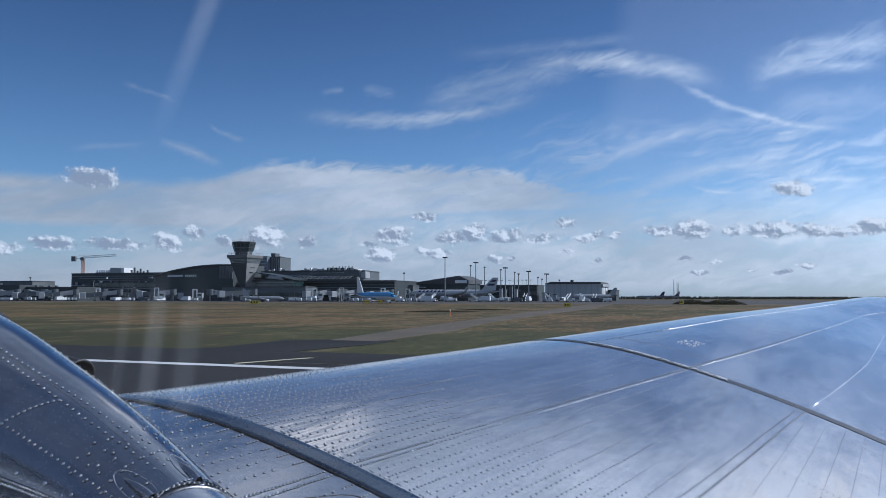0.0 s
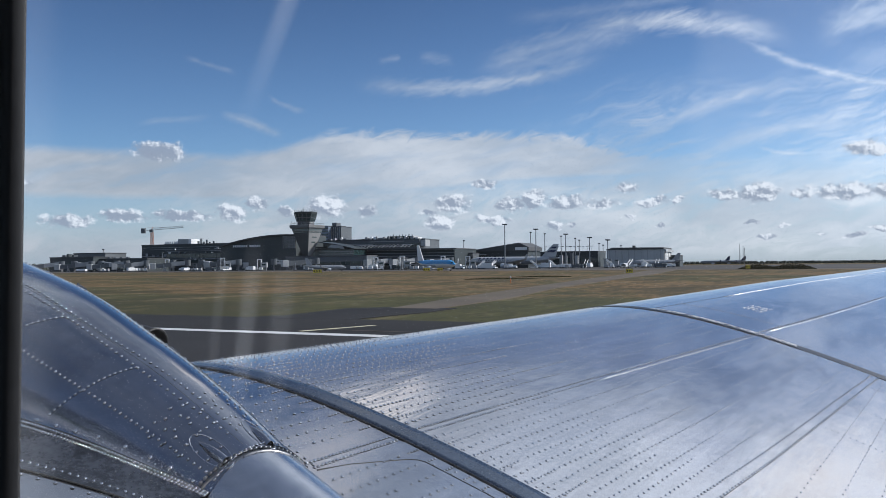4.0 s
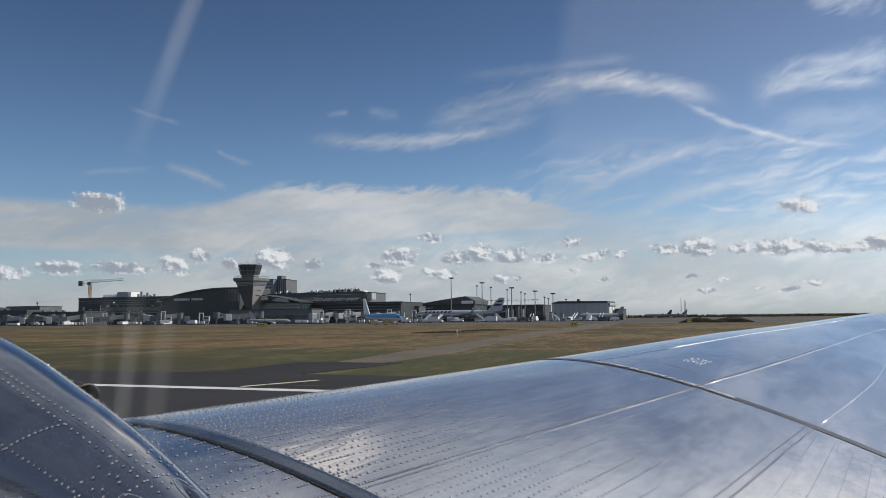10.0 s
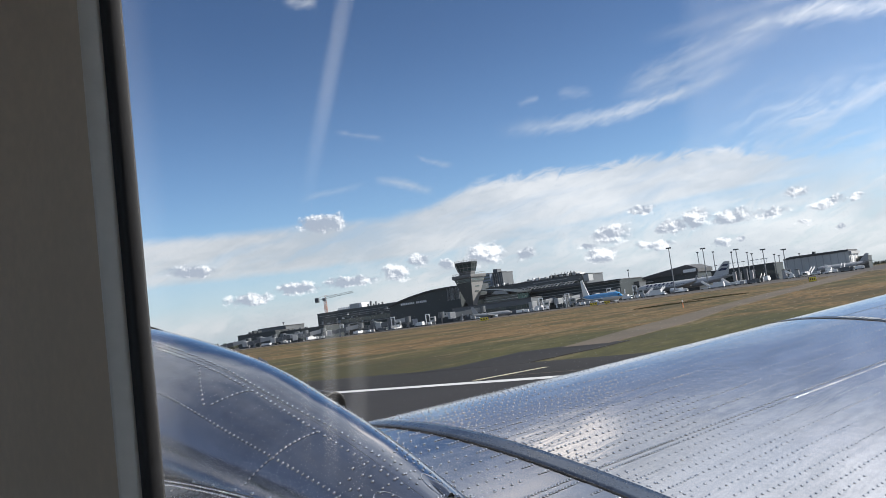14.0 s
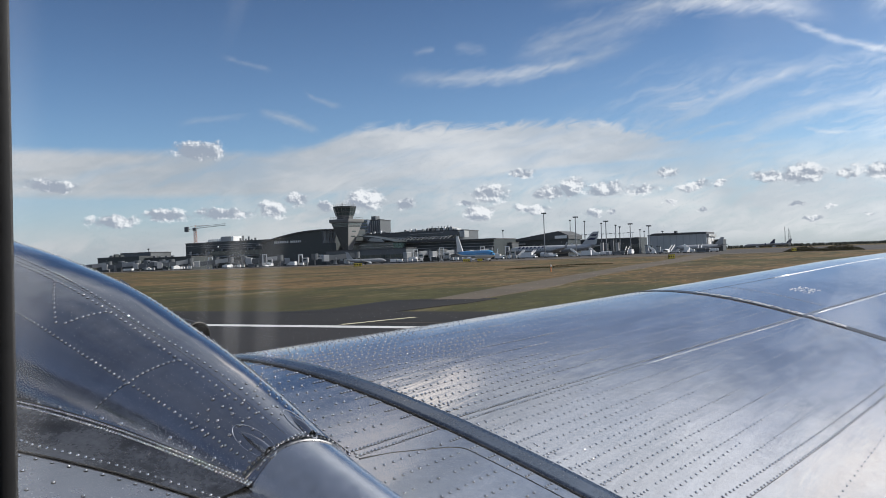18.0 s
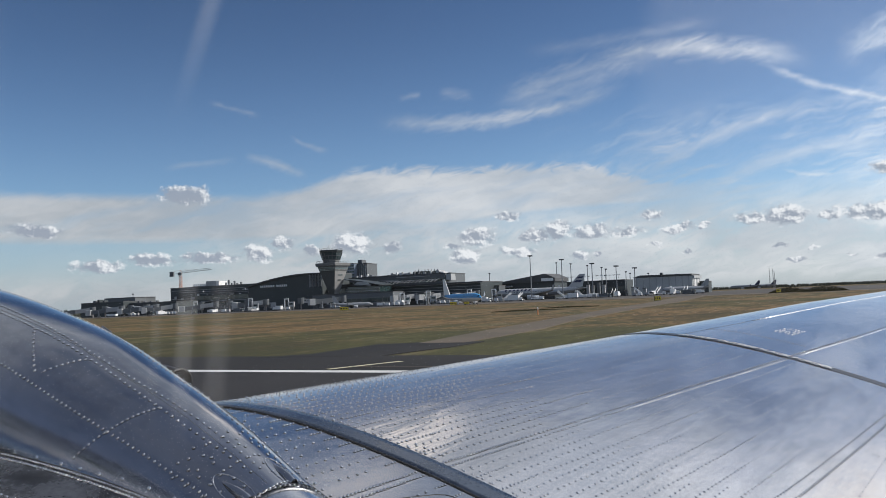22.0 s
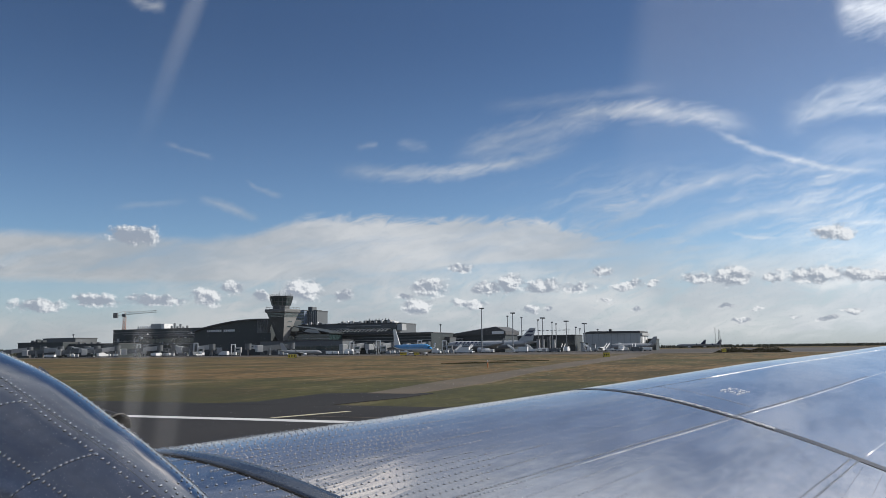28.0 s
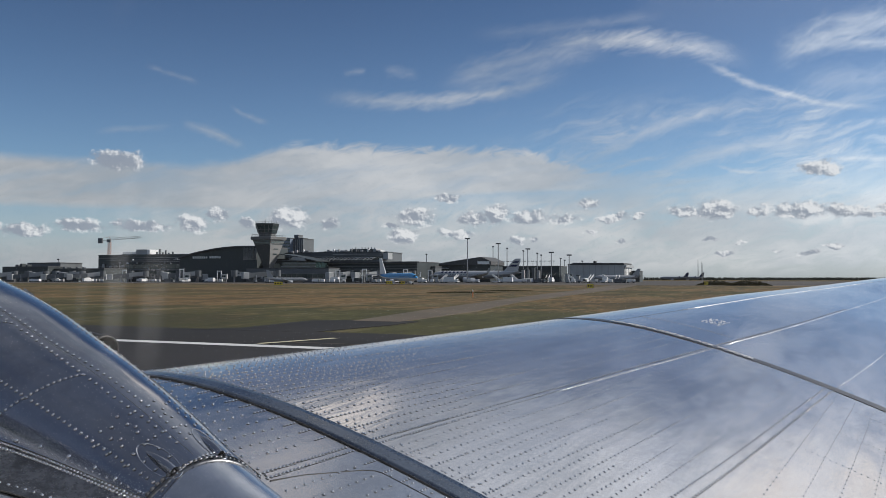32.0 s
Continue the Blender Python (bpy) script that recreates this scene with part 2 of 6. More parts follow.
    small = [(6.2, 3.2, 1.04, 0.28, 0.8), (10.2, 2.7, 0.55, 0.21, 0.8), (11.7, 2.7, 0.28, 0.22, 0.8), (15.4, 3.2, 0.42, 0.17, 0.8), (17.7, 2.6, 0.28, 0.14, 0.8), (23.4, 2.7, 0.48, 0.14, 0.8),
             (25.4, 2.45, 0.28, 0.11, 0.8), (27.5, 1.9, 0.3, 0.12, 0.8), (30.2, 7.06, 1.11, 0.44, 0.9), (24.4, 1.7, 0.5, 0.15, 0.8), (29.6, 1.6, 0.6, 0.15, 0.8), (30.9, 2.1, 0.6, 0.16, 0.8), (-26.0, 5.4, 1.4, 0.4, 0.2), (35.0, 4.4, 1.4, 0.45, 0.8)]
    full, rise = 0.0, 0.0
    lumps = n.noise(n.vec("MULTIPLY", at, (0.85, 1.25, 1.0)), 1.25, 3.0, 0.45)
    ruffle = n.noise(at, 3.4, 5.0, 0.55)
    sunward = n.vec("ADD", at, (0.30, 0.26, 0.0))
    relief = n.math("ADD", n.math("MULTIPLY", n.math("SUBTRACT", lumps, n.noise(n.vec("MULTIPLY", sunward, (0.85, 1.25, 1.0)), 1.25, 3.0, 0.45)), 5.0),
                    n.math("MULTIPLY", n.math("SUBTRACT", ruffle, n.noise(n.vec("ADD", at, (0.10, 0.09, 0.0)), 3.4, 5.0, 0.55)), 2.6))
    billow = n.math("ADD", n.math("MULTIPLY", lumps, 0.68), n.math("MULTIPLY", ruffle, 0.32))
    for x, y, w, h, tone_up in heaps + more + small:
        near = n.vec("MULTIPLY", n.vec("SUBTRACT", bent, (x, y, 0)), (0.80 / w, 0.84 / h, 0))
        inside = n.math("SUBTRACT", 1.35, n.vec("LENGTH", near), clamp=True)
        full = n.math("MAXIMUM", full, inside)
        tilt = n.math("ADD", n.vec("DOT_PRODUCT", near, (0.50, 0.62, 0.0)), (tone_up - 0.78) * 1.5)
        rise = n.math("ADD", rise, n.math("MULTIPLY", tilt, inside))
    heap = n.math("ADD", full, n.math("MULTIPLY", n.math("SUBTRACT", billow, 0.5), 2.1))
    cover = n.math("MULTIPLY", n.ramp(heap, 0.16, 0.74), n.ramp(full, 0.02, 0.30))
    light = n.math("ADD", rise, relief)
    puff = n.mix(n.ramp(light, -0.75, 0.95), tuple(c * 1.4 for c in grey), tuple(c * 1.22 for c in white))
    base = n.mix(n.math("MULTIPLY", cover, 0.92), base, puff)
    # the ground's side of the sky
    base = n.mix(n.ramp(el, -1.0, 0.0, 1.0, 0.0), base, tuple(c / SKY for c in (0.10, 0.10, 0.085)))
    out = n.add("ShaderNodeBackground")
    n.put(out, "Color", base)
    n.put(out, "Strength", SKY)
    n.tree.links.new(out.outputs[0], n.add("ShaderNodeOutputWorld").inputs[0])


make_sky()
sun = bpy.data.lights.new("sun", "SUN")
sun.energy, sun.angle, sun.color = 4.2, radians(0.6), (1.0, 0.94, 0.86)
far_sun = Vector((math.sin(radians(SUN_AZ)) * math.cos(radians(SUN_EL)), math.cos(radians(SUN_AZ)) * math.cos(radians(SUN_EL)), math.sin(radians(SUN_EL)))) * 400
new("sun", sun).matrix_world = look(far_sun, (0, 0, 0))


# ---- materials ----
def surface(name, colour, rough=0.6, metal=0.0, vary=0.15, scale=2.0, fine=30.0, bump=0.0, rough_vary=0.1, stretch=(1, 1, 1), world=False, each=0.0, second=None, gloss=0.5):
    """A surface with stains and grain: colour and roughness vary at two scales."""
    m = bpy.data.materials.new(name)
    m.use_nodes = True
    n = Nodes(m.node_tree)
    where = n.add("ShaderNodeNewGeometry").outputs["Position"] if world else n.add("ShaderNodeTexCoord").outputs["Object"]
    where = n.vec("MULTIPLY", where, stretch)
    coarse, grain = n.noise(where, scale, 4.0, 0.6), n.noise(where, fine, 3.0, 0.6)
    both = n.math("ADD", n.math("MULTIPLY", coarse, 0.65), n.math("MULTIPLY", grain, 0.35))
    low, high = tuple(c * (1 - vary) for c in colour), tuple(min(1.0, c * (1 + vary)) for c in colour)
    if second:
        low, high = colour, second
    tint = n.mix(n.ramp(both, 0.32, 0.68), low, high)
    if each:
        luck = n.ramp(n.add("ShaderNodeObjectInfo").outputs["Random"], 0.0, 1.0, 1 - each, 1 + each, smooth=False)
        shade = n.add("ShaderNodeCombineXYZ")
        for k in range(3):
            n.put(shade, k, luck)
        tint = n.mix(1.0, tint, shade.outputs[0], "MULTIPLY")
    p = n.add("ShaderNodeBsdfPrincipled")
    n.put(p, "Base Color", tint)
    n.put(p, "Metallic", metal)
    n.put(p, "Specular IOR Level", gloss)
    n.put(p, "Roughness", n.ramp(both, 0.3, 0.7, max(0.02, rough - rough_vary), min(1.0, rough + rough_vary)))
    if bump:
        b = n.add("ShaderNodeBump")
        n.put(b, "Strength", 1.0)
        n.put(b, "Distance", bump)
        n.put(b, "Height", both)
        n.put(p, "Normal", b.outputs[0])
    n.tree.links.new(p.outputs[0], n.add("ShaderNodeOutputMaterial").inputs[0])
    return m


def skin_metal(name, colour, rough, wave, dent, drawn=(1.0, 1.0, 1.0), metal=1.0, ripple=0.0):
    """Bare rolled aluminium sheet: long waves between the rivet rows, smears, scuffs and small scratches."""
    m = bpy.data.materials.new(name)
    m.use_nodes = True
    n = Nodes(m.node_tree)
    where = n.vec("MULTIPLY", n.add("ShaderNodeTexCoord").outputs["Object"], drawn)
    sheet = n.noise(n.vec("MULTIPLY", where, (1.0, 3.2, 1.0)), 1.4, 2.0, 0.45)
    pan = n.noise(where, 5.0, 2.0, 0.5)
    smear_or_glare = n.noise(n.vec("MULTIPLY", where, (1.0, 3.0, 1.0)), 1.1, 4.0, 0.6)
    spots = n.noise(where, 25.0, 3.0, 0.6)
    worn = n.math("ADD", n.math("MULTIPLY", smear_or_glare, 0.7), n.math("MULTIPLY", spots, 0.3))
    p = n.add("ShaderNodeBsdfPrincipled")
    n.put(p, "Base Color", n.mix(n.ramp(worn, 0.35, 0.65), tuple(c * 0.82 for c in colour), colour))
    n.put(p, "Metallic", metal)
    n.put(p, "Roughness", n.ramp(worn, 0.34, 0.68, rough * 0.8, rough * 1.3))
    b = n.add("ShaderNodeBump")
    n.put(b, "Strength", 1.0)
    n.put(b, "Distance", 1.0)
    height = n.math("ADD", n.math("MULTIPLY", sheet, wave), n.math("MULTIPLY", pan, dent))
    if ripple:
        # the sheet is pulled in along each row of rivets, most where the rows are close
        across = n.add("ShaderNodeSeparateXYZ")
        n.put(across, 0, where)
        strong = n.ramp(across.outputs[0], 4.2, 6.6, ripple, ripple * 0.35)
        drawn_in = n.noise(n.vec("MULTIPLY", where, (1.5, 8.5, 1.0)), 1.0, 3.0, 0.6)
        height = n.math("ADD", height, n.math("MULTIPLY", drawn_in, strong))
    n.put(b, "Height", height)
    n.put(p, "Normal", b.outputs[0])
    n.tree.links.new(p.outputs[0], n.add("ShaderNodeOutputMaterial").inputs[0])
    return m


WING = skin_metal("wing_aluminium", (0.71, 0.70, 0.695), 0.135, 0.005, 0.0005, metal=0.86, ripple=0.0032)
PANEL = skin_metal("panel_aluminium", (0.66, 0.66, 0.67), 0.22, 0.006, 0.0006)
NACELLE = skin_metal("nacelle_aluminium", (0.50, 0.505, 0.53), 0.12, 0.007, 0.0009, (1.0, 0.6, 1.0))
CONE = surface("fairing_aluminium", (0.74, 0.74, 0.74), 0.24, 1.0, 0.10, 1.5, 20, 0.0, 0.05)
RIVET = surface("rivet_aluminium", (0.74, 0.73, 0.72), 0.10, 1.0, 0.15, 40, 300, 0.0, 0.05)
RIVET_DARK = surface("dull_rivet_metal", (0.56, 0.56, 0.57), 0.11, 1.0, 0.3, 40, 300, 0.0, 0.05)
RING_DARK = surface("rivet_rings", (0.10, 0.10, 0.105), 0.45, 0.5, 0.4, 40, 300, 0.0, 0.1)
STRIP = surface("joint_cover_metal", (0.165, 0.19, 0.225), 0.28, 1.0, 0.2, 3.0, 60, 0.0006, 0.08)
BORDER_PAINT = surface("border_paint", (0.022, 0.023, 0.026), 0.34, 0.0, 0.3, 5.0, 60, 0.0, 0.08, gloss=0.55)
STENCIL = surface("stencil_paint", (0.52, 0.52, 0.52), 0.4, 0.0, 0.25, 6.0, 60)
BLACK = surface("black_paint", (0.02, 0.02, 0.022), 0.75, 0.0, 0.3, 5.0, 60, 0.0, 0.08, gloss=0.12)
WHITE = surface("white_paint", (0.78, 0.78, 0.76), 0.45, 0.0, 0.06, 2.0, 30)
SOOT = surface("sooty_metal", (0.04, 0.038, 0.036), 0.55, 0.5, 0.4, 8.0, 60, 0.001)
GRIME = surface("grimy_metal", (0.20, 0.20, 0.205), 0.34, 1.0, 0.4, 3.0, 40, 0.0005, 0.1)
# grime, darkened further for the dark reflection in the hollow
FILLET = surface("fillet_metal", (0.22, 0.22, 0.225), 0.27, 1.0, 0.6, 5.0, 50, 0.0004, 0.08)
SEALANT = surface("grey_sealant", (0.05, 0.048, 0.045), 0.6, 0.0, 0.4, 12.0, 90, 0.001)
RUBBER = surface("black_rubber", (0.012, 0.012, 0.013), 0.6, 0.0, 0.3, 10, 120, 0.0005)
# the lip's highlight is put into this paler trim colour
TRIM = surface("highlit_trim", (0.80, 0.76, 0.68), 0.4, 0.0, 0.06, 4.0, 120)
LINER = surface("cabin_lining", (0.66, 0.54, 0.41), 0.65, 0.0, 0.08, 4.0, 120, 0.0004)
ASPHALT = surface("asphalt", (0.026, 0.025, 0.026), 0.9, 0.0, 0.2, 0.12, 6.0, 0.003, 0.06, (1, 1, 1), True, gloss=0.2)
SHOULDER = surface("shoulder_asphalt", (0.020, 0.019, 0.019), 0.9, 0.0, 0.25, 0.15, 6.0, 0.003, 0.06, (1, 1, 1), True, gloss=0.2)
TRACK = surface("worn_taxiway", (0.112, 0.092, 0.069), 0.9, 0.0, 0.25, 0.08, 3.0, 0.003, 0.05, (1, 1, 1), True, gloss=0.2)
APRON = surface("apron_concrete", (0.070, 0.064, 0.060), 0.9, 0.0, 0.3, 0.02, 1.0, 0.0, 0.05, (0.4, 1, 1), True, gloss=0.2)
LINE = surface("runway_paint", (0.60, 0.60, 0.58), 0.6, 0.0, 0.12, 0.6, 8.0, 0.0, 0.1, (1, 1, 1), True)
LINE_OLD = surface("faded_paint", (0.55, 0.50, 0.33), 0.6, 0.0, 0.2, 0.8, 8.0, 0.0, 0.1, (1, 1, 1), True)
CLAD = surface("dark_cladding", (0.036, 0.047, 0.050), 0.55, 0.0, 0.2, 0.05, 1.0, 0.0, 0.1)
CLAD_GREY = surface("grey_cladding", (0.11, 0.122, 0.13), 0.55, 0.0, 0.15, 0.05, 1.0, 0.0, 0.1)
CLAD_LIGHT = surface("light_cladding", (0.36, 0.37, 0.37), 0.55, 0.0, 0.12, 0.05, 1.0)
HANGAR_SHEET = surface("hangar_sheet", (0.50, 0.51, 0.50), 0.55, 0.0, 0.10, 0.05, 1.0)
ROOFING = surface("roof_felt", (0.07, 0.073, 0.076), 0.7, 0.0, 0.2, 0.06, 1.0)
CONCRETE = surface("tower_concrete", (0.27, 0.265, 0.255), 0.75, 0.0, 0.12, 0.1, 2.0)
TOWER_GREY = surface("tower_grey_panels", (0.15, 0.152, 0.15), 0.7, 0.0, 0.12, 0.1, 2.0)
CONCRETE_SHADED = surface("tower_shaded_concrete", (0.070, 0.076, 0.076), 0.6, 0.0, 0.12, 0.1, 2.0)
GLASS = surface("dark_glazing", (0.024, 0.042, 0.044), 0.12, 0.0, 0.3, 0.1, 1.0, 0.0, 0.04, gloss=0.8, each=0.35)
STEEL = surface("galvanised_steel", (0.26, 0.27, 0.28), 0.5, 0.6, 0.15, 1.0, 20)
CRANE_RED = surface("crane_paint", (0.33, 0.13, 0.07), 0.5, 0.0, 0.15, 1.0, 20)
JET_WHITE = surface("aircraft_white", (0.58, 0.60, 0.62), 0.3, 0.0, 0.05, 0.1, 2.0)
JET_BLUE = surface("aircraft_light_blue", (0.035, 0.27, 0.55), 0.3, 0.0, 0.08, 0.1, 2.0)
JET_NAVY = surface("aircraft_navy", (0.012, 0.02, 0.07), 0.3, 0.0, 0.1, 0.1, 2.0)
# the white greyed, with the shade on the body put into the colour
JET_SHADE = surface("aircraft_shaded_white", (0.40, 0.42, 0.44), 0.35, 0.0, 0.06, 0.1, 2.0)
JET_GREY = surface("aircraft_grey", (0.26, 0.275, 0.29), 0.35, 0.2, 0.08, 0.1, 2.0)
YELLOW = surface("sign_yellow", (0.70, 0.55, 0.06), 0.5, 0.0, 0.1, 1.0, 20)
ORANGE = surface("marker_orange", (0.75, 0.28, 0.10), 0.5, 0.0, 0.1, 1.0, 20)
BUSH = surface("bush_leaves", (0.060, 0.056, 0.028), 0.9, 0.0, 0.4, 0.4, 4.0, second=(0.10, 0.088, 0.044), gloss=0.1)
NEEDLES = surface("conifer_needles", (0.046, 0.050, 0.038), 0.9, 0.0, 0.4, 0.2, 2.0, second=(0.080, 0.084, 0.062), gloss=0.1)
BARK = surface("bark", (0.08, 0.06, 0.045), 0.9, 0.0, 0.3, 1.0, 10)


def grass_field():
    """Mown airfield grass: green where it is damp, straw where it has dried, in long bands along the runway."""
    m = bpy.data.materials.new("airfield_grass")
    m.use_nodes = True
    n = Nodes(m.node_tree)
    where = n.add("ShaderNodeNewGeometry").outputs["Position"]
    along = n.spun(where, 24)
    bands = n.noise(n.vec("MULTIPLY", along, (0.012, 0.030, 1.0)), 1.0, 4.0, 0.62, 1.2)
    patch = n.noise(n.vec("MULTIPLY", along, (0.036, 0.020, 1.0)), 1.0, 6.0, 0.66, 0.8)
    small = n.noise(n.vec("MULTIPLY", along, (0.20, 0.050, 1.0)), 1.0, 6.0, 0.72, 0.5)
    blade = n.noise(n.vec("MULTIPLY", along, (0.9, 0.22, 1.0)), 1.4, 6.0, 0.78)
    out = n.add("ShaderNodeSeparateXYZ")
    n.put(out, 0, along)
    mixed = n.math("ADD", n.math("ADD", n.math("MULTIPLY", bands, 0.42), n.math("MULTIPLY", patch, 0.34)), n.math("MULTIPLY", small, 0.24))
    # damper and greener within thirty metres of the shoulder
    mixed = n.math("ADD", mixed, n.ramp(out.outputs[1], 60.0, 96.0, -0.095, 0.05))
    mixed = n.math("SUBTRACT", mixed, n.ramp(out.outputs[1], 112.0, 150.0, 0.0, 0.045))
    tint = n.mix(n.ramp(mixed, 0.44, 0.53), (0.070, 0.068, 0.023), (0.190, 0.116, 0.050))
    tint = n.mix(n.ramp(patch, 0.50, 0.62, 0.0, 0.85), tint, (0.047, 0.042, 0.019))
    tint = n.mix(n.ramp(small, 0.50, 0.68, 0.0, 0.75), tint, (0.180, 0.140, 0.078))
    tint = n.mix(n.ramp(small, 0.38, 0.50, 0.6, 0.0), tint, (0.044, 0.044, 0.021))
    tint = n.mix(n.ramp(blade, 0.42, 0.62, 0.0, 0.7), tint, (0.036, 0.035, 0.016))
    p = n.add("ShaderNodeBsdfPrincipled")
    n.put(p, "Base Color", tint)
    n.put(p, "Roughness", 0.95)
    n.put(p, "Specular IOR Level", 0.15)
    b = n.add("ShaderNodeBump")
    n.put(b, "Distance", 0.06)
    n.put(b, "Height", blade)
    n.put(p, "Normal", b.outputs[0])
    n.tree.links.new(p.outputs[0], n.add("ShaderNodeOutputMaterial").inputs[0])
    return m


GRASS = grass_field()


# ---- building helpers ----
def mesh_of(name, verts, faces, material, smooth=False):
    me = bpy.data.meshes.new(name)
    me.from_pydata([tuple(v) for v in verts], [], [tuple(f) for f in faces])
    me.materials.append(material)
    if smooth:
        me.polygons.foreach_set("use_smooth", [True] * len(me.polygons))
    me.update()
    return me


def thing(name, label, category, place=None, group="", kind=""):
    ob = new(name)
    ob.empty_display_size = 0.2
    if place is not None:
        ob.matrix_world = place
    return tagged(ob, label, category, group, kind)


def part(name, me, parent, label="", kind=""):
    ob = new(name, me)
    ob.parent = parent
    return tagged(ob, label=label, kind=kind)


def setting(name, me, label, category="structure"):
    return tagged(new(name, me), label, category, kind="structure")


def grid_faces(rows, cols, wrap=False):
    last = cols if wrap else cols - 1
    return [(r * cols + c, r * cols + (c + 1) % cols, (r + 1) * cols + (c + 1) % cols, (r + 1) * cols + c) for r in range(rows - 1) for c in range(last)]


def join(*pieces):
    """One list of verts and faces from several."""
    verts, faces = [], []
    for v, f in pieces:
        n = len(verts)
        verts += [tuple(p) for p in v]
        faces += [tuple(i + n for i in face) for face in f]
    return verts, faces


def box(x0, x1, y0, y1, z0, z1, bevel=0.0, top=None):
    """A box with its vertical and top edges cut back by bevel; top: shrinks the upper face by (x, y)."""
    tx, ty = top or (0, 0)
    if not bevel:
        v = [(x0, y0, z0), (x1, y0, z0), (x1, y1, z0), (x0, y1, z0), (x0 + tx, y0 + ty, z1), (x1 - tx, y0 + ty, z1), (x1 - tx, y1 - ty, z1), (x0 + tx, y1 - ty, z1)]
        return v, [(0, 3, 2, 1), (4, 5, 6, 7), (0, 1, 5, 4), (1, 2, 6, 5), (2, 3, 7, 6), (3, 0, 4, 7)]
    b = bevel

    def ring(z, inset):
        a0, a1, c0, c1 = x0 + inset, x1 - inset, y0 + inset, y1 - inset
        return [(a0 + b, c0, z), (a1 - b, c0, z), (a1, c0 + b, z), (a1, c1 - b, z), (a1 - b, c1, z), (a0 + b, c1, z), (a0, c1 - b, z), (a0, c0 + b, z)]
    v = ring(z0, 0) + ring(z1 - b, 0) + ring(z1, b * 0.9)
    return v, grid_faces(3, 8, True) + [tuple(range(7, -1, -1)), tuple(range(16, 24))]


def tube(points, radius, sides=8, caps=True):
    """A round bar through the points; radius: one, or one for each point."""
    points = [Vector(p) for p in points]
    radii = radius if hasattr(radius, "__len__") else [radius] * len(points)
    verts = []
    for k, p in enumerate(points):
        ahead = (points[min(k + 1, len(points) - 1)] - points[max(k - 1, 0)]).normalized()
        side = ahead.cross((0, 0, 1) if abs(ahead.z) < 0.9 else (1, 0, 0)).normalized()
        up = side.cross(ahead)
        verts += [p + radii[k] * (math.cos(a) * side + math.sin(a) * up) for a in (2 * math.pi * s / sides for s in range(sides))]
    faces = grid_faces(len(points), sides, True)
    if caps:
        faces += [tuple(range(sides - 1, -1, -1)), tuple(range(len(verts) - sides, len(verts)))]
    return verts, faces


def moved(piece, m):
    return [m @ Vector(p) for p in piece[0]], piece[1]


# ---- the aircraft that carries the camera ----
# Its own axes: x out along the right wing, y to the nose, z up; the origin is the wing's leading edge on the centre line.
EYE = Vector((0.88, -4.10, 1.47))
CRAFT = Matrix.Translation((0, 0, 3.0)) @ pose(0, 0, 0, 0, 0, 54.96) @ pose(0, 0, 0, 9.55) @ pose(0, 0, 0, 0, -0.34) @ Matrix.Translation(-EYE)
CHORD, JOINT, BORDER, SWEEP, DIHEDRAL = 4.40, 3.95, 8.0, math.tan(radians(15.5)), math.tan(radians(6.03))
TIP = 18.4

airliner = thing("vintage_airliner", "polished bare aluminium twin propeller airliner standing on the runway", "aircraft", CRAFT)


def fore(y):
    """The wing's leading edge, chord and rise at a distance from the centre line."""
    out = max(y - JOINT, 0.0)
    chord = max(1.45, CHORD - out * SWEEP * 0.99)
    edge = -out * SWEEP
    if y > TIP - 0.8:
        k = math.sqrt(max(0.0, 1 - ((y - TIP + 0.8) / 0.8) ** 2))
        edge, chord = edge - chord * 0.3 * (1 - k), max(0.02, chord * k)
    return out, edge, chord


def aerofoil(s, thick, under=False):
    half = 5 * thick * (0.2969 * math.sqrt(s) - 0.126 * s - 0.3516 * s * s + 0.2843 * s**3 - 0.1036 * s**4)
    camber = 0.125 * (0.8 * s - s * s) if s < 0.4 else 0.02 / 0.36 * (0.2 + 0.8 * s - s * s)
    return camber - half if under else camber + half


def on_wing(y, s, lift=0.0, under=False):
    """A place on the wing's skin, at the share s of the chord behind the leading edge."""
    out, edge, chord = fore(y)
    thick = max(0.06, 0.15 - 0.0085 * out)
    z = out * DIHEDRAL - 0.02 * max(0.0, y - 11.5) + aerofoil(s, thick, under) * chord - s * chord * math.tan(radians(2.0))
    if lift:
        a, b = aerofoil(max(s - 0.004, 0.0), thick), aerofoil(min(s + 0.004, 1.0), thick)
        slope = (b - a) / 0.008 - math.tan(radians(2.0))
        up = Vector((-DIHEDRAL if y > JOINT else 0.0, slope, 1.0)).normalized()
        return Vector((y, edge - s * chord, z)) + up * lift
    return Vector((y, edge - s * chord, z))


def front_spar(y):
    return float(np.interp(y, (3.3, JOINT, 5.5, 6.63, 8.45, 14.9, TIP), (0.472, 0.472, 0.4775, 0.488, 0.511, 0.645, 0.70)))


def rear_spar(y):
    return float(np.interp(y, (JOINT, 5.58, 7.02, 8.05, 10.8, TIP), (0.727, 0.752, 0.771, 0.789, 0.867, 0.93))) if y > JOINT else 0.727


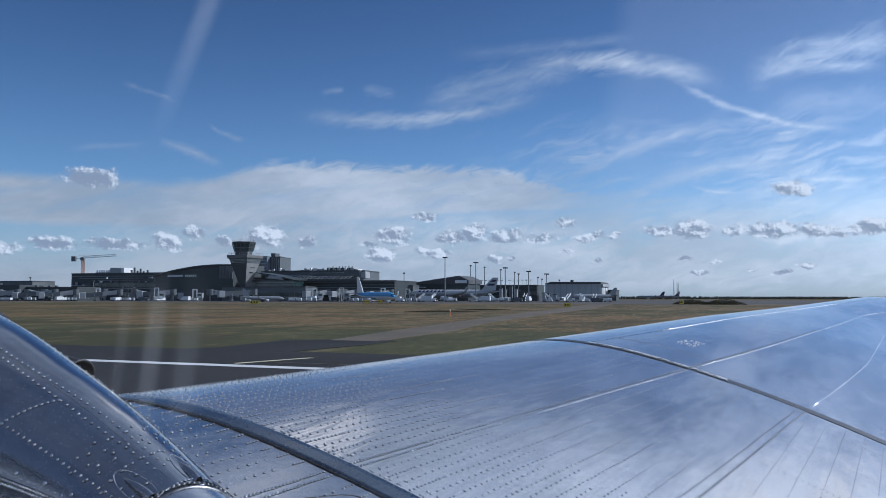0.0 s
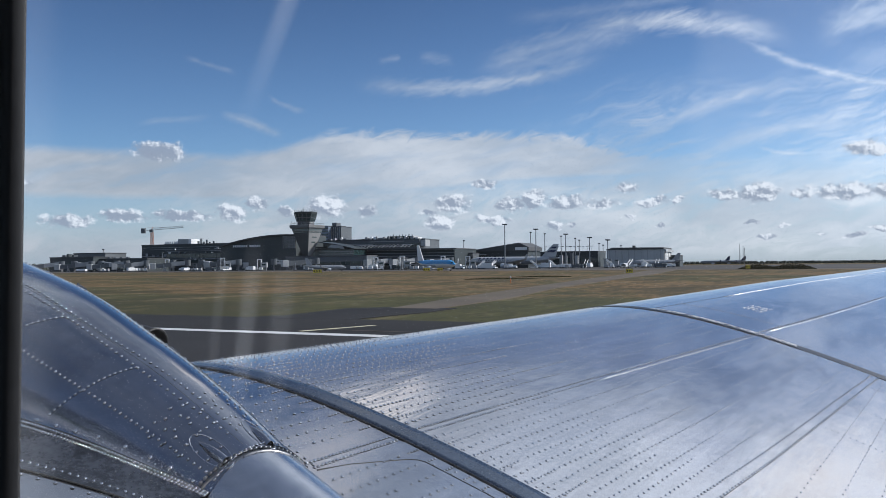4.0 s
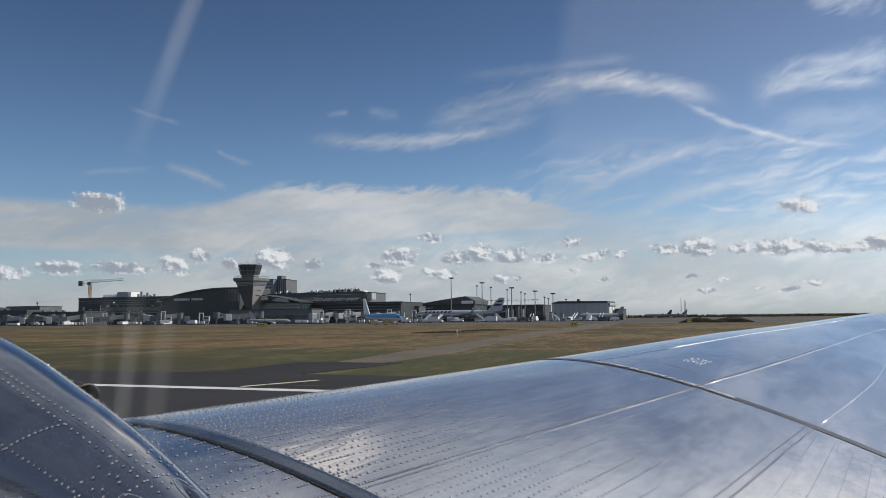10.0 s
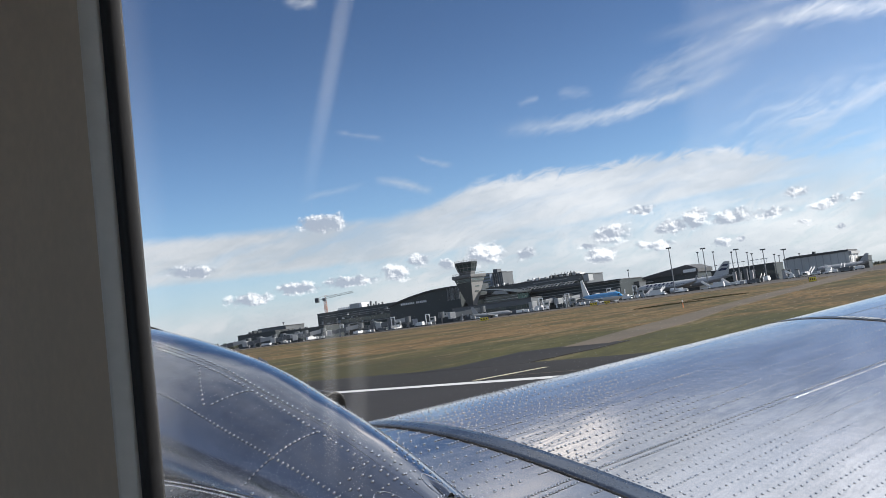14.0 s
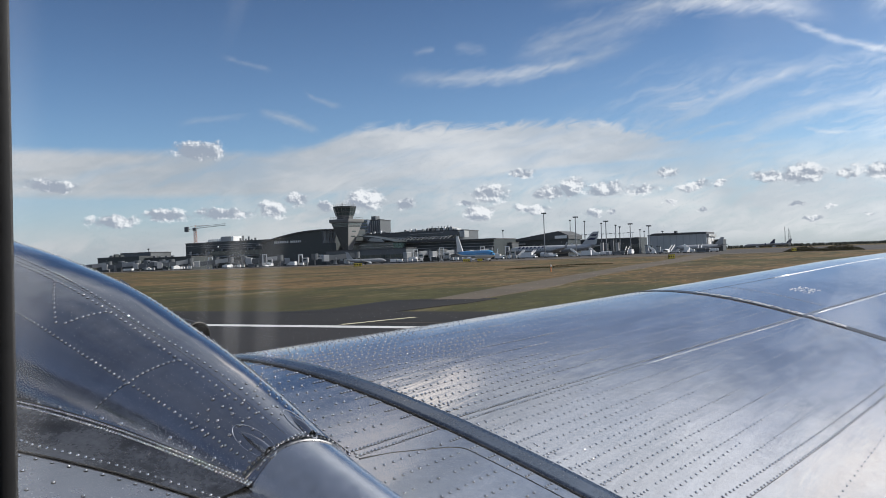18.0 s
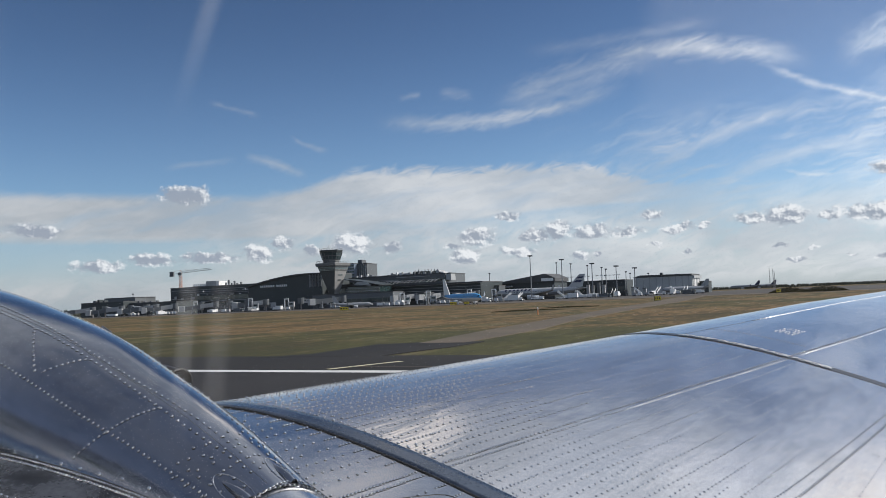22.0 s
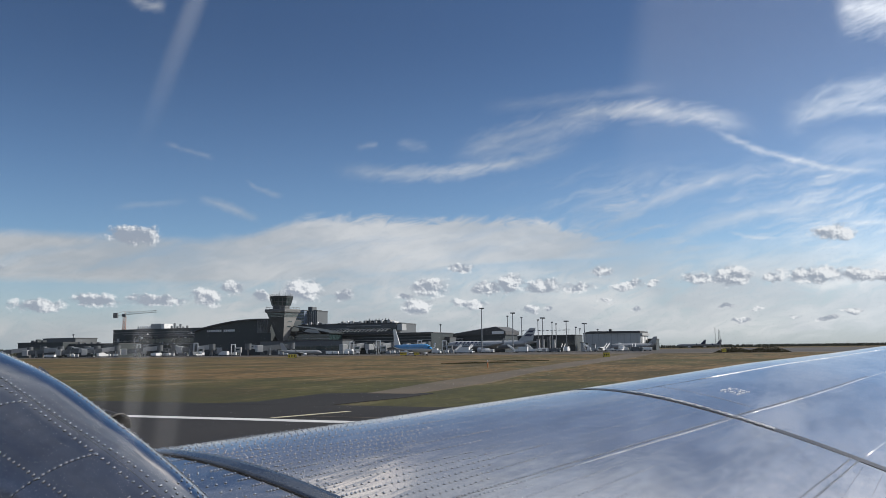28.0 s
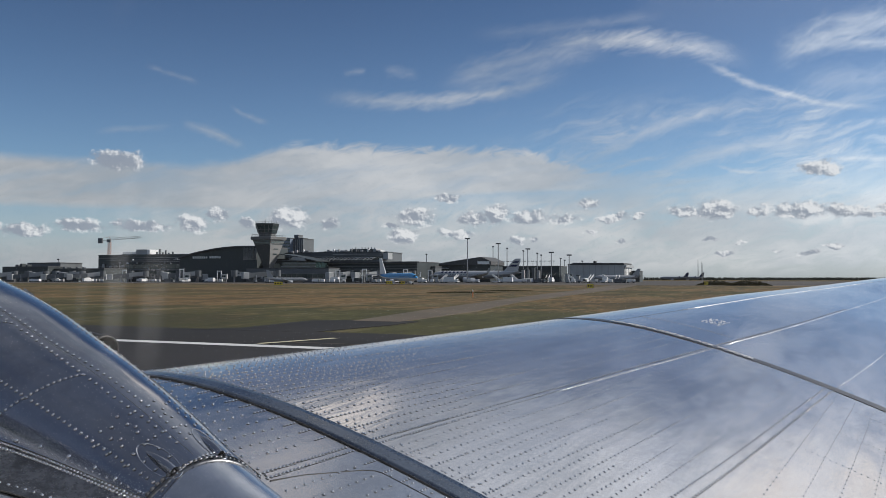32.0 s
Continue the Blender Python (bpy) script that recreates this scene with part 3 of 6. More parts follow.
def skin(name, ys, low, high, material, label="", lift=0.0, steps=14, under=False):
    """A sheet of the wing between two lines along the span, with a turned-down edge."""
    verts = []
    for y in ys:
        a, b = low(y), high(y)
        for k in range(steps):
            t = k / (steps - 1)
            s = a + (b - a) * (t * t if a == 0 else t)
            verts.append(on_wing(y, s, lift, under))
    faces = grid_faces(len(ys), steps)
    if under:
        faces = [f[::-1] for f in faces]
    faces = [f[::-1] for f in faces]
    return part(name, mesh_of(name, verts, faces, material, True), airliner, label)


def span(a, b, n):
    return [a + (b - a) * k / (n - 1) for k in range(n)]


INNER = span(0.95, 3.94, 12)
OUTER = span(4.0, BORDER, 22)
FAR = span(BORDER, TIP - 0.8, 22) + [TIP - 0.8 + 0.8 * math.sin(radians(a)) for a in (15, 30, 45, 58, 70, 80, 86, 90)]
zero, one = lambda y: 0.0, lambda y: 1.0
skin("centre_wing_skin", INNER, zero, lambda y: 0.477, PANEL, "dull riveted aluminium skin", 0.0, 30)
skin("centre_wing_skin", INNER, lambda y: 0.4775, one, PANEL, "dull riveted aluminium skin", 0.0015, 20)
skin("leading_edge_skin", OUTER, zero, front_spar, WING, "mirror-like polished aluminium skin", 0.0, 34)
skin("wing_skin", OUTER, lambda y: front_spar(y) + 0.0005, rear_spar, WING, "polished aluminium skin", 0.0015, 14)
skin("wing_skin", OUTER, lambda y: rear_spar(y) + 0.0005, one, WING, "polished aluminium skin", 0.0, 12)
skin("leading_edge_skin", FAR, zero, lambda y: 0.215, WING, "mirror-like polished aluminium skin", 0.0015, 18)
skin("wing_skin", FAR, lambda y: 0.2155, front_spar, WING, "polished aluminium skin", 0.0, 14)
skin("wing_skin", FAR, lambda y: front_spar(y) + 0.0005, rear_spar, WING, "polished aluminium skin", 0.0015, 12)
skin("wing_skin", FAR, lambda y: rear_spar(y) + 0.0005, one, WING, "polished aluminium skin", 0.0, 10)
skin("lower_wing_skin", INNER + OUTER + FAR[1:], zero, one, PANEL, "", 0.0, 24, True)

# thin bright edges where the sheets lap over one another
for ys, line, r in ((OUTER[8:], front_spar, 0.0016), (FAR[:23], front_spar, 0.003), (OUTER[16:], rear_spar, 0.0010), (FAR[:23], rear_spar, 0.003), (FAR[3:18], lambda y: 0.215, 0.0035)):
    part("lap_edge", mesh_of("lap_edge", *tube([on_wing(y, line(y), 0.0012) for y in ys], r, 6), CONE, True), airliner, "bright edge of the lapped sheets")

# the hatch behind the spar on the centre section
hatch_line = [(2.62, 0.452), (3.29, 0.4765), (3.458, 0.4845), (3.728, 0.506), (3.772, 0.5125), (3.787, 0.519), (3.79, 0.56)]
hatch = []
for y, a in hatch_line:
    hatch += [on_wing(y, max(a, 0.4785) + (0.74 - max(a, 0.4785)) * k / 9, 0.0035) for k in range(10)]
lid = part("fuel_hatch", mesh_of("fuel_hatch", hatch, [f[::-1] for f in grid_faces(len(hatch_line), 10)], PANEL, True), airliner, "flush aluminium access panel")
rim = [on_wing(y, a, 0.002) for y, a in hatch_line[1:]] + [on_wing(3.795, 0.56 + 0.03 * k, 0.002) for k in range(1, 7)]
part("gasket", mesh_of("gasket", *tube(rim, 0.0035, 6), RUBBER), lid)

# the raised cover over the joint of centre section and outer wing
cover, wide = [], 0.070
profile = [(-1.0, -0.003), (-0.97, 0.0075), (-0.5, 0.009), (0.0, 0.0095), (0.5, 0.009), (0.97, 0.0075), (1.0, -0.003)]
stations = [(s, False) for s in [(k / 40) ** 1.7 for k in range(41)]]
for s, under in [(0.10, True), (0.05, True), (0.02, True)] + stations:
    cover += [on_wing(3.965 + wide * x, s, h, under) if not under else on_wing(3.965 + wide * x, s, 0, True) + Vector((0, 0.3 * h, -h)) for x, h in profile]
part("joint_cover", mesh_of("joint_cover", cover, grid_faces(len(cover) // 7, 7), STRIP, True), airliner, "dark grey raised cover strip over the wing joint")
edge = [on_wing(3.888, (k / 30) ** 1.5, 0.003) for k in range(31)]
part("sealant_bead", mesh_of("sealant_bead", *tube(edge, 0.005, 5), SEALANT), airliner, "dirty grey sealant line")

# the walkway's black border with its lettering
band = [on_wing(BORDER + x, (k / 44) ** 1.4, 0.0035) for k in range(45) for x in (-0.052, -0.02, 0.02, 0.052)]
stripe = part("walkway_border", mesh_of("walkway_border", band, grid_faces(45, 4), BORDER_PAINT, True), airliner, "black painted walkway border line")


def lettering(words, height):
    """The mesh of a line of words in the built-in font, with its width."""
    curve = bpy.data.curves.new("lettering", "FONT")
    curve.body, curve.size, curve.offset = words, height, 0.0035
    ob = bpy.data.objects.new("lettering", curve)
    scene.collection.objects.link(ob)
    bpy.context.view_layer.update()
    me = bpy.data.meshes.new_from_object(ob.evaluated_get(bpy.context.evaluated_depsgraph_get()))
    bpy.data.objects.remove(ob)
    me.name = "lettering"
    return me, max(v.co.x for v in me.vertices)


words, width = lettering("NO STEP OUTSIDE BLACK BORDER", 0.085)
for v in words.vertices:
    v.co = on_wing(BORDER - 0.032 + v.co.y * 1.0, 0.220 + v.co.x / width * 0.380, 0.0105)
words.materials.clear()
words.materials.append(STENCIL)
part("lettering", words, stripe, "white stencilled warning words")
flecks = []
for row in range(5):
    for k in range(10):
        y0, s0 = 8.90 + 0.03 * k + random.uniform(0, 0.012), 0.345 + 0.013 * row + random.uniform(0, 0.004)
        if random.random() < 0.75:
            flecks.append(([on_wing(y, s1, 0.004) for y, s1 in ((y0, s0), (y0, s0 + 0.005), (y0 + 0.016, s0 + 0.005), (y0 + 0.016, s0))], [(0, 1, 2, 3)]))
part("placard", mesh_of("placard", *join(*flecks), WHITE), airliner, "worn white stencil marks")

# ---- nacelle ----
HUB = 3.0
NAC = [(2.35, 0.44, 0.20, 0.62), (2.30, 0.53, 0.20, 0.70), (2.15, 0.62, 0.20, 0.78), (1.8, 0.68, 0.20, 0.845), (1.3, 0.70, 0.20, 0.875), (0.75, 0.70, 0.20, 0.885), (0.25, 0.67, 0.20, 0.876),
       (-0.2, 0.62, 0.20, 0.856), (-0.7, 0.55, 0.20, 0.808), (-1.14, 0.475, 0.18, 0.720), (-1.52, 0.40, 0.16, 0.635), (-1.87, 0.325, 0.16, 0.525), (-2.1, 0.268, 0.16, 0.436)]


def curve_at(rows, y):
    """Between the rows, which run from front to rear, along a smooth curve."""
    ys = [r[0] for r in rows]
    k = max(1, min(len(rows) - 2, next((n for n in range(1, len(rows)) if ys[n] <= y), len(rows) - 1)))
    k = min(max(k, 1), len(rows) - 1)
    a, b = rows[k - 1], rows[k]
    t = (y - a[0]) / (b[0] - a[0])
    before, after = rows[max(k - 2, 0)], rows[min(k + 1, len(rows) - 1)]
    out = []
    for n in range(1, len(a)):
        ma = (b[n] - before[n]) / (b[0] - before[0]) * (b[0] - a[0])
        mb = (after[n] - a[n]) / (after[0] - a[0]) * (b[0] - a[0])
        out.append((2 * t**3 - 3 * t * t + 1) * a[n] + (t**3 - 2 * t * t + t) * ma + (3 * t * t - 2 * t**3) * b[n] + (t**3 - t * t) * mb)
    return out


def on_nacelle(y, turn, lift=0.0):
    """A place on the nacelle: turn in degrees from the top, positive to the outer side."""
    w, zc, top = curve_at(NAC, y)
    a = radians(turn)
    high = top - zc if abs(turn) < 90 else (0.62 if y > -0.5 else max(0.2, 0.62 + (y + 0.5) * 0.3))
    return Vector((HUB + (w + lift) * math.sin(a), y, zc + (high + lift) * math.cos(a)))


def shell(name, y0, y1, turns, steps, material, label, parent, lift=0.0):
    verts = [on_nacelle(y, a, lift) for y in span(y0, y1, steps) for a in turns]
    return part(name, mesh_of(name, verts, grid_faces(steps, len(turns)), material, True), parent, label)


half_turn = span(-180, 180, 61)
nacelle = shell("engine_nacelle", 0.62, -2.06, half_turn, 46, NACELLE, "riveted bare aluminium engine nacelle", airliner)
shell("cowling", 2.35, 0.66, half_turn, 26, NACELLE, "smooth aluminium engine cowling", airliner, 0.012)
# the band round the nacelle's rear end, and the smooth tail fairing


def rear_edge(turn):
    """Where the nacelle's sheets end: farther back on the outer side."""
    return -2.083 - 0.0011 * turn


band = [on_nacelle(rear_edge(a) + d, a, l) for d, l in ((0.008, 0.0), (0.007, 0.0022), (-0.002, 0.0022), (-0.005, -0.003)) for a in span(-100, 100, 41)]
part("rear_band", mesh_of("rear_band", band, grid_faces(4, 41), GRIME, True), nacelle, "dark edge band")
tail = []
for k in range(26):
    t = k / 25
    for a in span(-120, 120, 33):
        y = rear_edge(max(-100, min(100, a))) + 0.004
        base = on_nacelle(y, a, -0.004)
        low = Vector((HUB, y - 1.7 * t, 0.16 - 0.14 * t))
        k1, k2 = (1 - t) ** 0.9, (1 - t) ** 1.05
        tail.append(Vector((HUB + (base.x - HUB) * k1, low.y, low.z + (base.z - 0.16) * k2)))
part("tail_fairing", mesh_of("tail_fairing", tail, grid_faces(26, 33), CONE, True), nacelle, "smooth unpainted tail fairing")


def blister(y, turn, length, width, height, lean):
    """A teardrop scoop that opens to the rear."""
    mid, up = on_nacelle(y, turn), (on_nacelle(y, turn, 0.1) - on_nacelle(y, turn)).normalized()
    back = (on_nacelle(y - 0.1, turn) - on_nacelle(y + 0.1, turn)).normalized()
    side = up.cross(back).normalized()
    verts, cols = [], 13
    for r in range(12):
        t = r / 11
        wide, high = width * math.sin(math.pi * min(t * 0.62 + 0.02, 1)) ** 0.8, height * math.sin(math.pi * min(t * 0.62 + 0.02, 1)) ** 0.9
        for a in span(-90, 90, cols):
            p = mid + back * (t - 0.5) * length + side * (wide * math.sin(radians(a)) + lean * t) + up * (high * math.cos(radians(a)) - 0.006)
            verts.append(p)
    ob = part("vent_scoop", mesh_of("vent_scoop", verts, grid_faces(12, cols), NACELLE, True), nacelle, "teardrop metal vent scoop")
    mouth = [verts[-cols + k] - back * 0.012 for k in range(cols)]
    # a dark sheet set in the mouth for the shade inside
    part("opening", mesh_of("opening", mouth, [tuple(range(cols))], SOOT), ob, "dark opening")
    ring = [mid + back * (0.68 * length * math.cos(radians(a))) + side * (2.0 * width * math.sin(radians(a)) + lean * 0.5) + up * 0.001 for a in span(0, 360, 33)]
    ring = [p - up * (p - mid).dot(up) + up * ((on_nacelle(p.y, math.degrees(math.atan2((p.x - HUB) / curve_at(NAC, p.y)[0], max(0.05, p.z - curve_at(NAC, p.y)[1]) / (curve_at(NAC, p.y)[2] - curve_at(NAC, p.y)[1])))) - mid).dot(up) + 0.001) for p in ring]
    part("base_plate", mesh_of("base_plate", *tube(ring, 0.0016, 5, False), CONE), ob)


blister(-1.965, -30, 0.15, 0.021, 0.025, 0.0)
blister(-1.995, 9, 0.14, 0.020, 0.024, 0.0)
# exhaust stub on the outer side and the fairing strips along the wing
stub = [(3.54, 0.55, 0.43), (3.63, 0.1, 0.442), (3.68, -0.3, 0.447), (3.69, -0.55, 0.449)]
pipe = part("exhaust_stack", mesh_of("exhaust_stack", *tube(stub, [0.08, 0.088, 0.088, 0.086], 18, False), SOOT, True), nacelle, "sooty black exhaust pipe")
part("lip", mesh_of("lip", *tube([(3.69 + 0.086 * math.cos(a), -0.55, 0.449 + 0.086 * math.sin(a)) for a in span(0, 2 * math.pi, 25)], 0.006, 6, False), SOOT), pipe)
part("drain_mast", mesh_of("drain_mast", *join(([(3.49, -0.05, 0.60), (3.49, -0.24, 0.58), (3.505, -0.19, 0.695), (3.505, -0.10, 0.715), (3.51, -0.05, 0.60), (3.51, -0.24, 0.58)], [(0, 1, 2, 3), (4, 3, 2, 5), (1, 5, 2), (0, 3, 4)])), CONE), nacelle, "small bright metal mast")


def fillet(sign, a, b):
    """The grimy hollow strip where the nacelle runs into the wing, darkened for its dim reflection; gives its rows of
    places across, from nacelle to wing.
    """
    rows = []
    for y in span(a, b, 60):
        s = -y / CHORD
        z = on_wing(HUB, s).z
        w, zc, top = curve_at(NAC, y)
        meet = math.acos((z - zc) / (top - zc))
        upper = on_nacelle(y, sign * (math.degrees(meet) - 5), 0.003)
        corner = Vector((HUB + sign * (w * math.sin(meet) + 0.006), y, z + 0.006))
        if sign < 0:
            out = HUB - float(np.interp(-y, (0.35, 1.355, 1.73, 2.077), (2.18, 2.295, 2.468, 2.605)))
        else:
            out = w * math.sin(meet) + 0.045
        lower = on_wing(HUB + sign * out, s, 0.004)
        rows.append([upper.lerp(corner, t).lerp(corner.lerp(lower, t), t) for t in span(0, 1, 9)])
    verts = [p for row in rows for p in row]
    part("wing_fillet", mesh_of("wing_fillet", verts, [f if sign < 0 else f[::-1] for f in grid_faces(60, 9)], FILLET, True), nacelle, "grimy metal fillet along the wing, darkened for its hollow")
    for k in (0, 8):
        part("sealant_bead", mesh_of("sealant_bead", *tube([row[k] for row in rows], 0.0032, 5), SEALANT), nacelle, "dirty grey sealant line")
    return rows


inner_edges = fillet(-1, -0.35, -2.05)
outer_edges = fillet(1, -0.35, -2.05)


# ---- rivets ----
def domes(points, radius, high):
    """Small domed heads standing on the skin: points with their normals, in one mesh."""
    sides, verts, faces = 7, [], []
    for p, up in points:
        r = radius * random.uniform(0.88, 1.1)
        a = up.cross((0, 1, 0.01)).normalized()
        b = up.cross(a)
        n = len(verts)
        for q, h in ((1.0, -0.0006), (0.86, high * 0.52), (0.48, high * 0.90)):
            verts += [p + r * q * (math.cos(t) * a + math.sin(t) * b) + up * h for t in (math.pi * 2 * i / sides for i in range(sides))]
        verts.append(p + up * high)
        for m in (n, n + sides):
            faces += [(m + i, m + (i + 1) % sides, m + sides + (i + 1) % sides, m + sides + i) for i in range(sides)]
        faces += [(n + 2 * sides + i, n + 2 * sides + (i + 1) % sides, n + 3 * sides) for i in range(sides)]
    return verts, faces


def rings(points, radius):
    """Thin flat dark discs under the domes, a little wider than each head, in one mesh."""
    sides, verts, faces = 8, [], []
    for p, up in points:
        r = radius * random.uniform(1.12, 1.32)
        a = up.cross((0, 1, 0.01)).normalized()
        b = up.cross(a)
        n = len(verts)
        verts += [p + r * (math.cos(t) * a + math.sin(t) * b) + up * 0.0007 for t in (math.pi * 2 * i / sides for i in range(sides))]
        faces.append(tuple(range(n, n + sides)))
    return verts, faces


def rivet_rows(points, radius, high, material, parent, label, dirty=True):
    part("rivets", mesh_of("rivets", *domes(points, radius, high), material, True), parent, label, "stuff")
    # adds a dark disc round each head
    if dirty:
        part("rivet_rings", mesh_of("rivet_rings", *rings(points, radius), RING_DARK), parent, "thin dark rings round the rivet heads", "stuff")


def wing_up(y, s):
    return (on_wing(y, s, 0.05) - on_wing(y, s)).normalized()


def run(y0, y1, s, step, keep=1.0, lift=0.0015):
    """Places of rivets along the span; s: a share of the chord, or a line."""
    out, count = [], max(2, int(abs(y1 - y0) / step))
    for k in range(count):
        y = y0 + (y1 - y0) * (k + random.uniform(-0.03, 0.03)) / count
        at = s(y) if callable(s) else s
        if random.random() < keep:
            out.append((on_wing(y, at, lift), wing_up(y, at)))
    return out


dense, sparse, lines, front = [], [], [], []
PITCH = 0.0322
for k in range(1, 13):
    s = 0.4615 - PITCH * k
    dense += run(4.06, 4.22 + 0.06 * (k % 3), s, 0.026)
    dense += run(4.30, 5.25 + 0.25 * (k % 3), s, 0.046)
    dense += run(4.06, 4.75 + 0.2 * (k % 4), s + PITCH / 2, 0.048)
    sparse += run(5.3, 7.85, s, 0.055, 0.9)
for k, s in enumerate((0.004, 0.010, 0.018, 0.028)):
    front += run(4.06, 7.9, s, 0.06 if k % 2 else 0.075)
for k in range(1, 8):
    s = 0.472 + PITCH * k
    dense += run(4.06, 4.22 + 0.06 * (k % 3), s, 0.026)
    dense += run(4.28, 5.5 + 0.3 * (k % 3), lambda y, o=s: o + 0.006 * (y - 4.4), 0.046)
    dense += run(4.06, 4.95 + 0.15 * (k % 2), s - PITCH / 2, 0.050)
    sparse += run(5.5, 7.9, lambda y, o=s: o + 0.006 * (y - 4.4), 0.05)
for y in (4.065, 4.12):
    dense += [(on_wing(y, s, 0.0015), wing_up(y, s)) for s in (0.01 + 0.0125 * i for i in range(56))]
for off in (-0.0105, -0.001):
    lines += run(4.05, 4.6, lambda y, o=off: front_spar(y) + o, 0.021)
    lines += run(4.6, 9.6, lambda y, o=off: front_spar(y) + o, 0.036)
    lines += run(4.05, 7.98, lambda y, o=off: rear_spar(y) + o * 1.6, 0.036)
    lines += run(3.30, 3.88, 0.472 + off, 0.023)
lines += run(8.1, 12.0, lambda y: front_spar(y) - 0.012, 0.06)
lines += [(on_wing(8.555, s, 0.0015), wing_up(8.555, s)) for s in (0.215 + 0.0105 * i for i in range(26))]
# ribs and rows behind the rear spar
for y, first in ((6.36, 0.772), (6.98, 0.786), (7.6, 0.793)):
    sparse += [(on_wing(y + 0.2 * (s - first), s, 0.0015), wing_up(y, s)) for s in (first + 0.0095 * i for i in range(18))]
for s in (0.80, 0.84, 0.88, 0.92, 0.96):
    sparse += run(4.3, 7.9, s, 0.075)
inboard = []
for k in range(-15, 13):
    s = 0.3475 + 0.0214 * k
    if 0.45 < s < 0.485:
        continue
    lift = 0.0015 if s < 0.4775 else 0.004
    inboard += run(3.12 if s > 0.485 else 3.42, 3.77, s, 0.053, 0.97, lift)
    inboard += run(3.795, 3.885, s, 0.0195, 1.0, 0.0022)
    if s > 0.5:
        inboard += run(3.805, 3.875, s + 0.008, 0.034, 0.8)
# the skin on the body's side of the nacelle
for k in range(12):
    s = 0.20 + 0.0214 * 1.4 * k
    inboard += run(1.5, 2.2 + 0.9 * (s - 0.2), s, 0.085)
rivet_rows(front, 0.0050, 0.0016, RIVET, airliner, "low rivet heads along the leading edge", False)
rivet_rows(dense, 0.0060, 0.0042, RIVET, airliner, "rows of domed rivet heads")
rivet_rows(sparse, 0.0052, 0.0028, RIVET, airliner, "faint rows of flush rivets", False)
rivet_rows(lines, 0.0066, 0.0052, RIVET, airliner, "double rivet rows along the spars")
rivet_rows(inboard, 0.0062, 0.0050, RIVET, airliner, "rivets on the centre wing skin")


def nac_row(y0, y1, turn, step, lift=0.0):
    count = int(abs(y1 - y0) / step)
    out = []
    for k in range(count):
        y = y0 + (y1 - y0) * k / count
        a = turn(y) if callable(turn) else turn
        p = on_nacelle(y, a, lift)
        out.append((p, (on_nacelle(y, a, 0.1) - on_nacelle(y, a)).normalized()))
    return out


def tilt_of(ys, turns):
    return lambda y: float(np.interp(-y, [-v for v in ys], turns))


def nac_ring(y0, y1, a0, a1, count):
    """Rivets across the nacelle, from one place and turn to another."""
    out = []
    for k in range(count):
        t = k / (count - 1)
        y, a = y0 + (y1 - y0) * t, a0 + (a1 - a0) * t
        out.append((on_nacelle(y, a), (on_nacelle(y, a, 0.1) - on_nacelle(y, a)).normalized()))
    return out


body = nac_row(0.55, -2.03, 19, 0.034) + nac_row(0.55, -2.0, 32, 0.05)
body += nac_row(0.55, -1.98, tilt_of((0.5, -0.35, -0.9, -1.3, -1.65, -1.97), (-6, -8, -9.5, -9, -6, -4)), 0.034)
body += nac_row(0.55, -1.98, tilt_of((0.5, -0.49, -1.1, -1.37, -1.61, -1.97), (-11, -13, -13.5, -15.5, -16, -12)), 0.034)
body += nac_row(0.55, -2.03, tilt_of((0.5, -0.56, -1.0, -1.4, -1.86, -2.03), (-32, -36.5, -39, -41, -42.5, -43)), 0.028)
body += nac_ring(-1.32, -1.375, -57, -42, 7) + nac_ring(-1.38, -1.46, -41, -16, 11)
body += nac_ring(-0.57, -0.86, -14, -33, 11) + nac_ring(-0.90, -0.97, -31, -15, 8)
body += nac_ring(-0.25, -0.25, 19, 60, 14) + nac_ring(-1.25, -1.28, 19, 60, 14)
# close rows round the scoops and the rear edge
for y, count in ((-1.74, 6), (-1.80, 7), (-1.88, 9), (-2.045, 20)):
    body += nac_ring(y, y, -44, 22, count)
for turn in (-24, -36, 2, 14):
    body += nac_row(-1.72, -2.03, turn, 0.045)
large = [(on_nacelle(rear_edge(a) + 0.018, a), (on_nacelle(-2.06, a, 0.1) - on_nacelle(-2.06, a)).normalized()) for a in span(-75, 75, 38)]
seated = []
for rows, sign in ((inner_edges, -1), (outer_edges, 1)):
    for k, row in enumerate(rows):
        up = (row[1] - row[0]).cross(rows[min(k + 1, 59)][0] - rows[max(k - 1, 0)][0]).normalized()
        up = up if up.z > 0 else -up
        flat = Vector((0, 0, 1))
        for q in (0, 0.5):
            p = [a.lerp(b, q) for a, b in zip(row, rows[min(k + 1, 59)])]
            seated += [(p[0].lerp(p[1], 0.5), up), (p[1].lerp(p[2], 0.7), up)]
        seated += [(row[7], (up + 2 * flat).normalized())]
        edge = row[0] + (row[0] - row[1]).normalized() * 0.018
        body += [(edge, up)]
        out = row[8] + Vector((sign * 0.03, 0, 0))
        body += [(on_wing(out.x, -out.y / CHORD, 0.0015), flat)] if k % 2 else []
rivet_rows(body, 0.0056, 0.0044, RIVET, nacelle, "rows of domed rivet heads")
rivet_rows(seated, 0.0066, 0.0052, RIVET, nacelle, "close rows of bright rivets on the fillet")
rivet_rows(large, 0.0080, 0.0060, GRIME, nacelle, "dark studs round the rear edge")
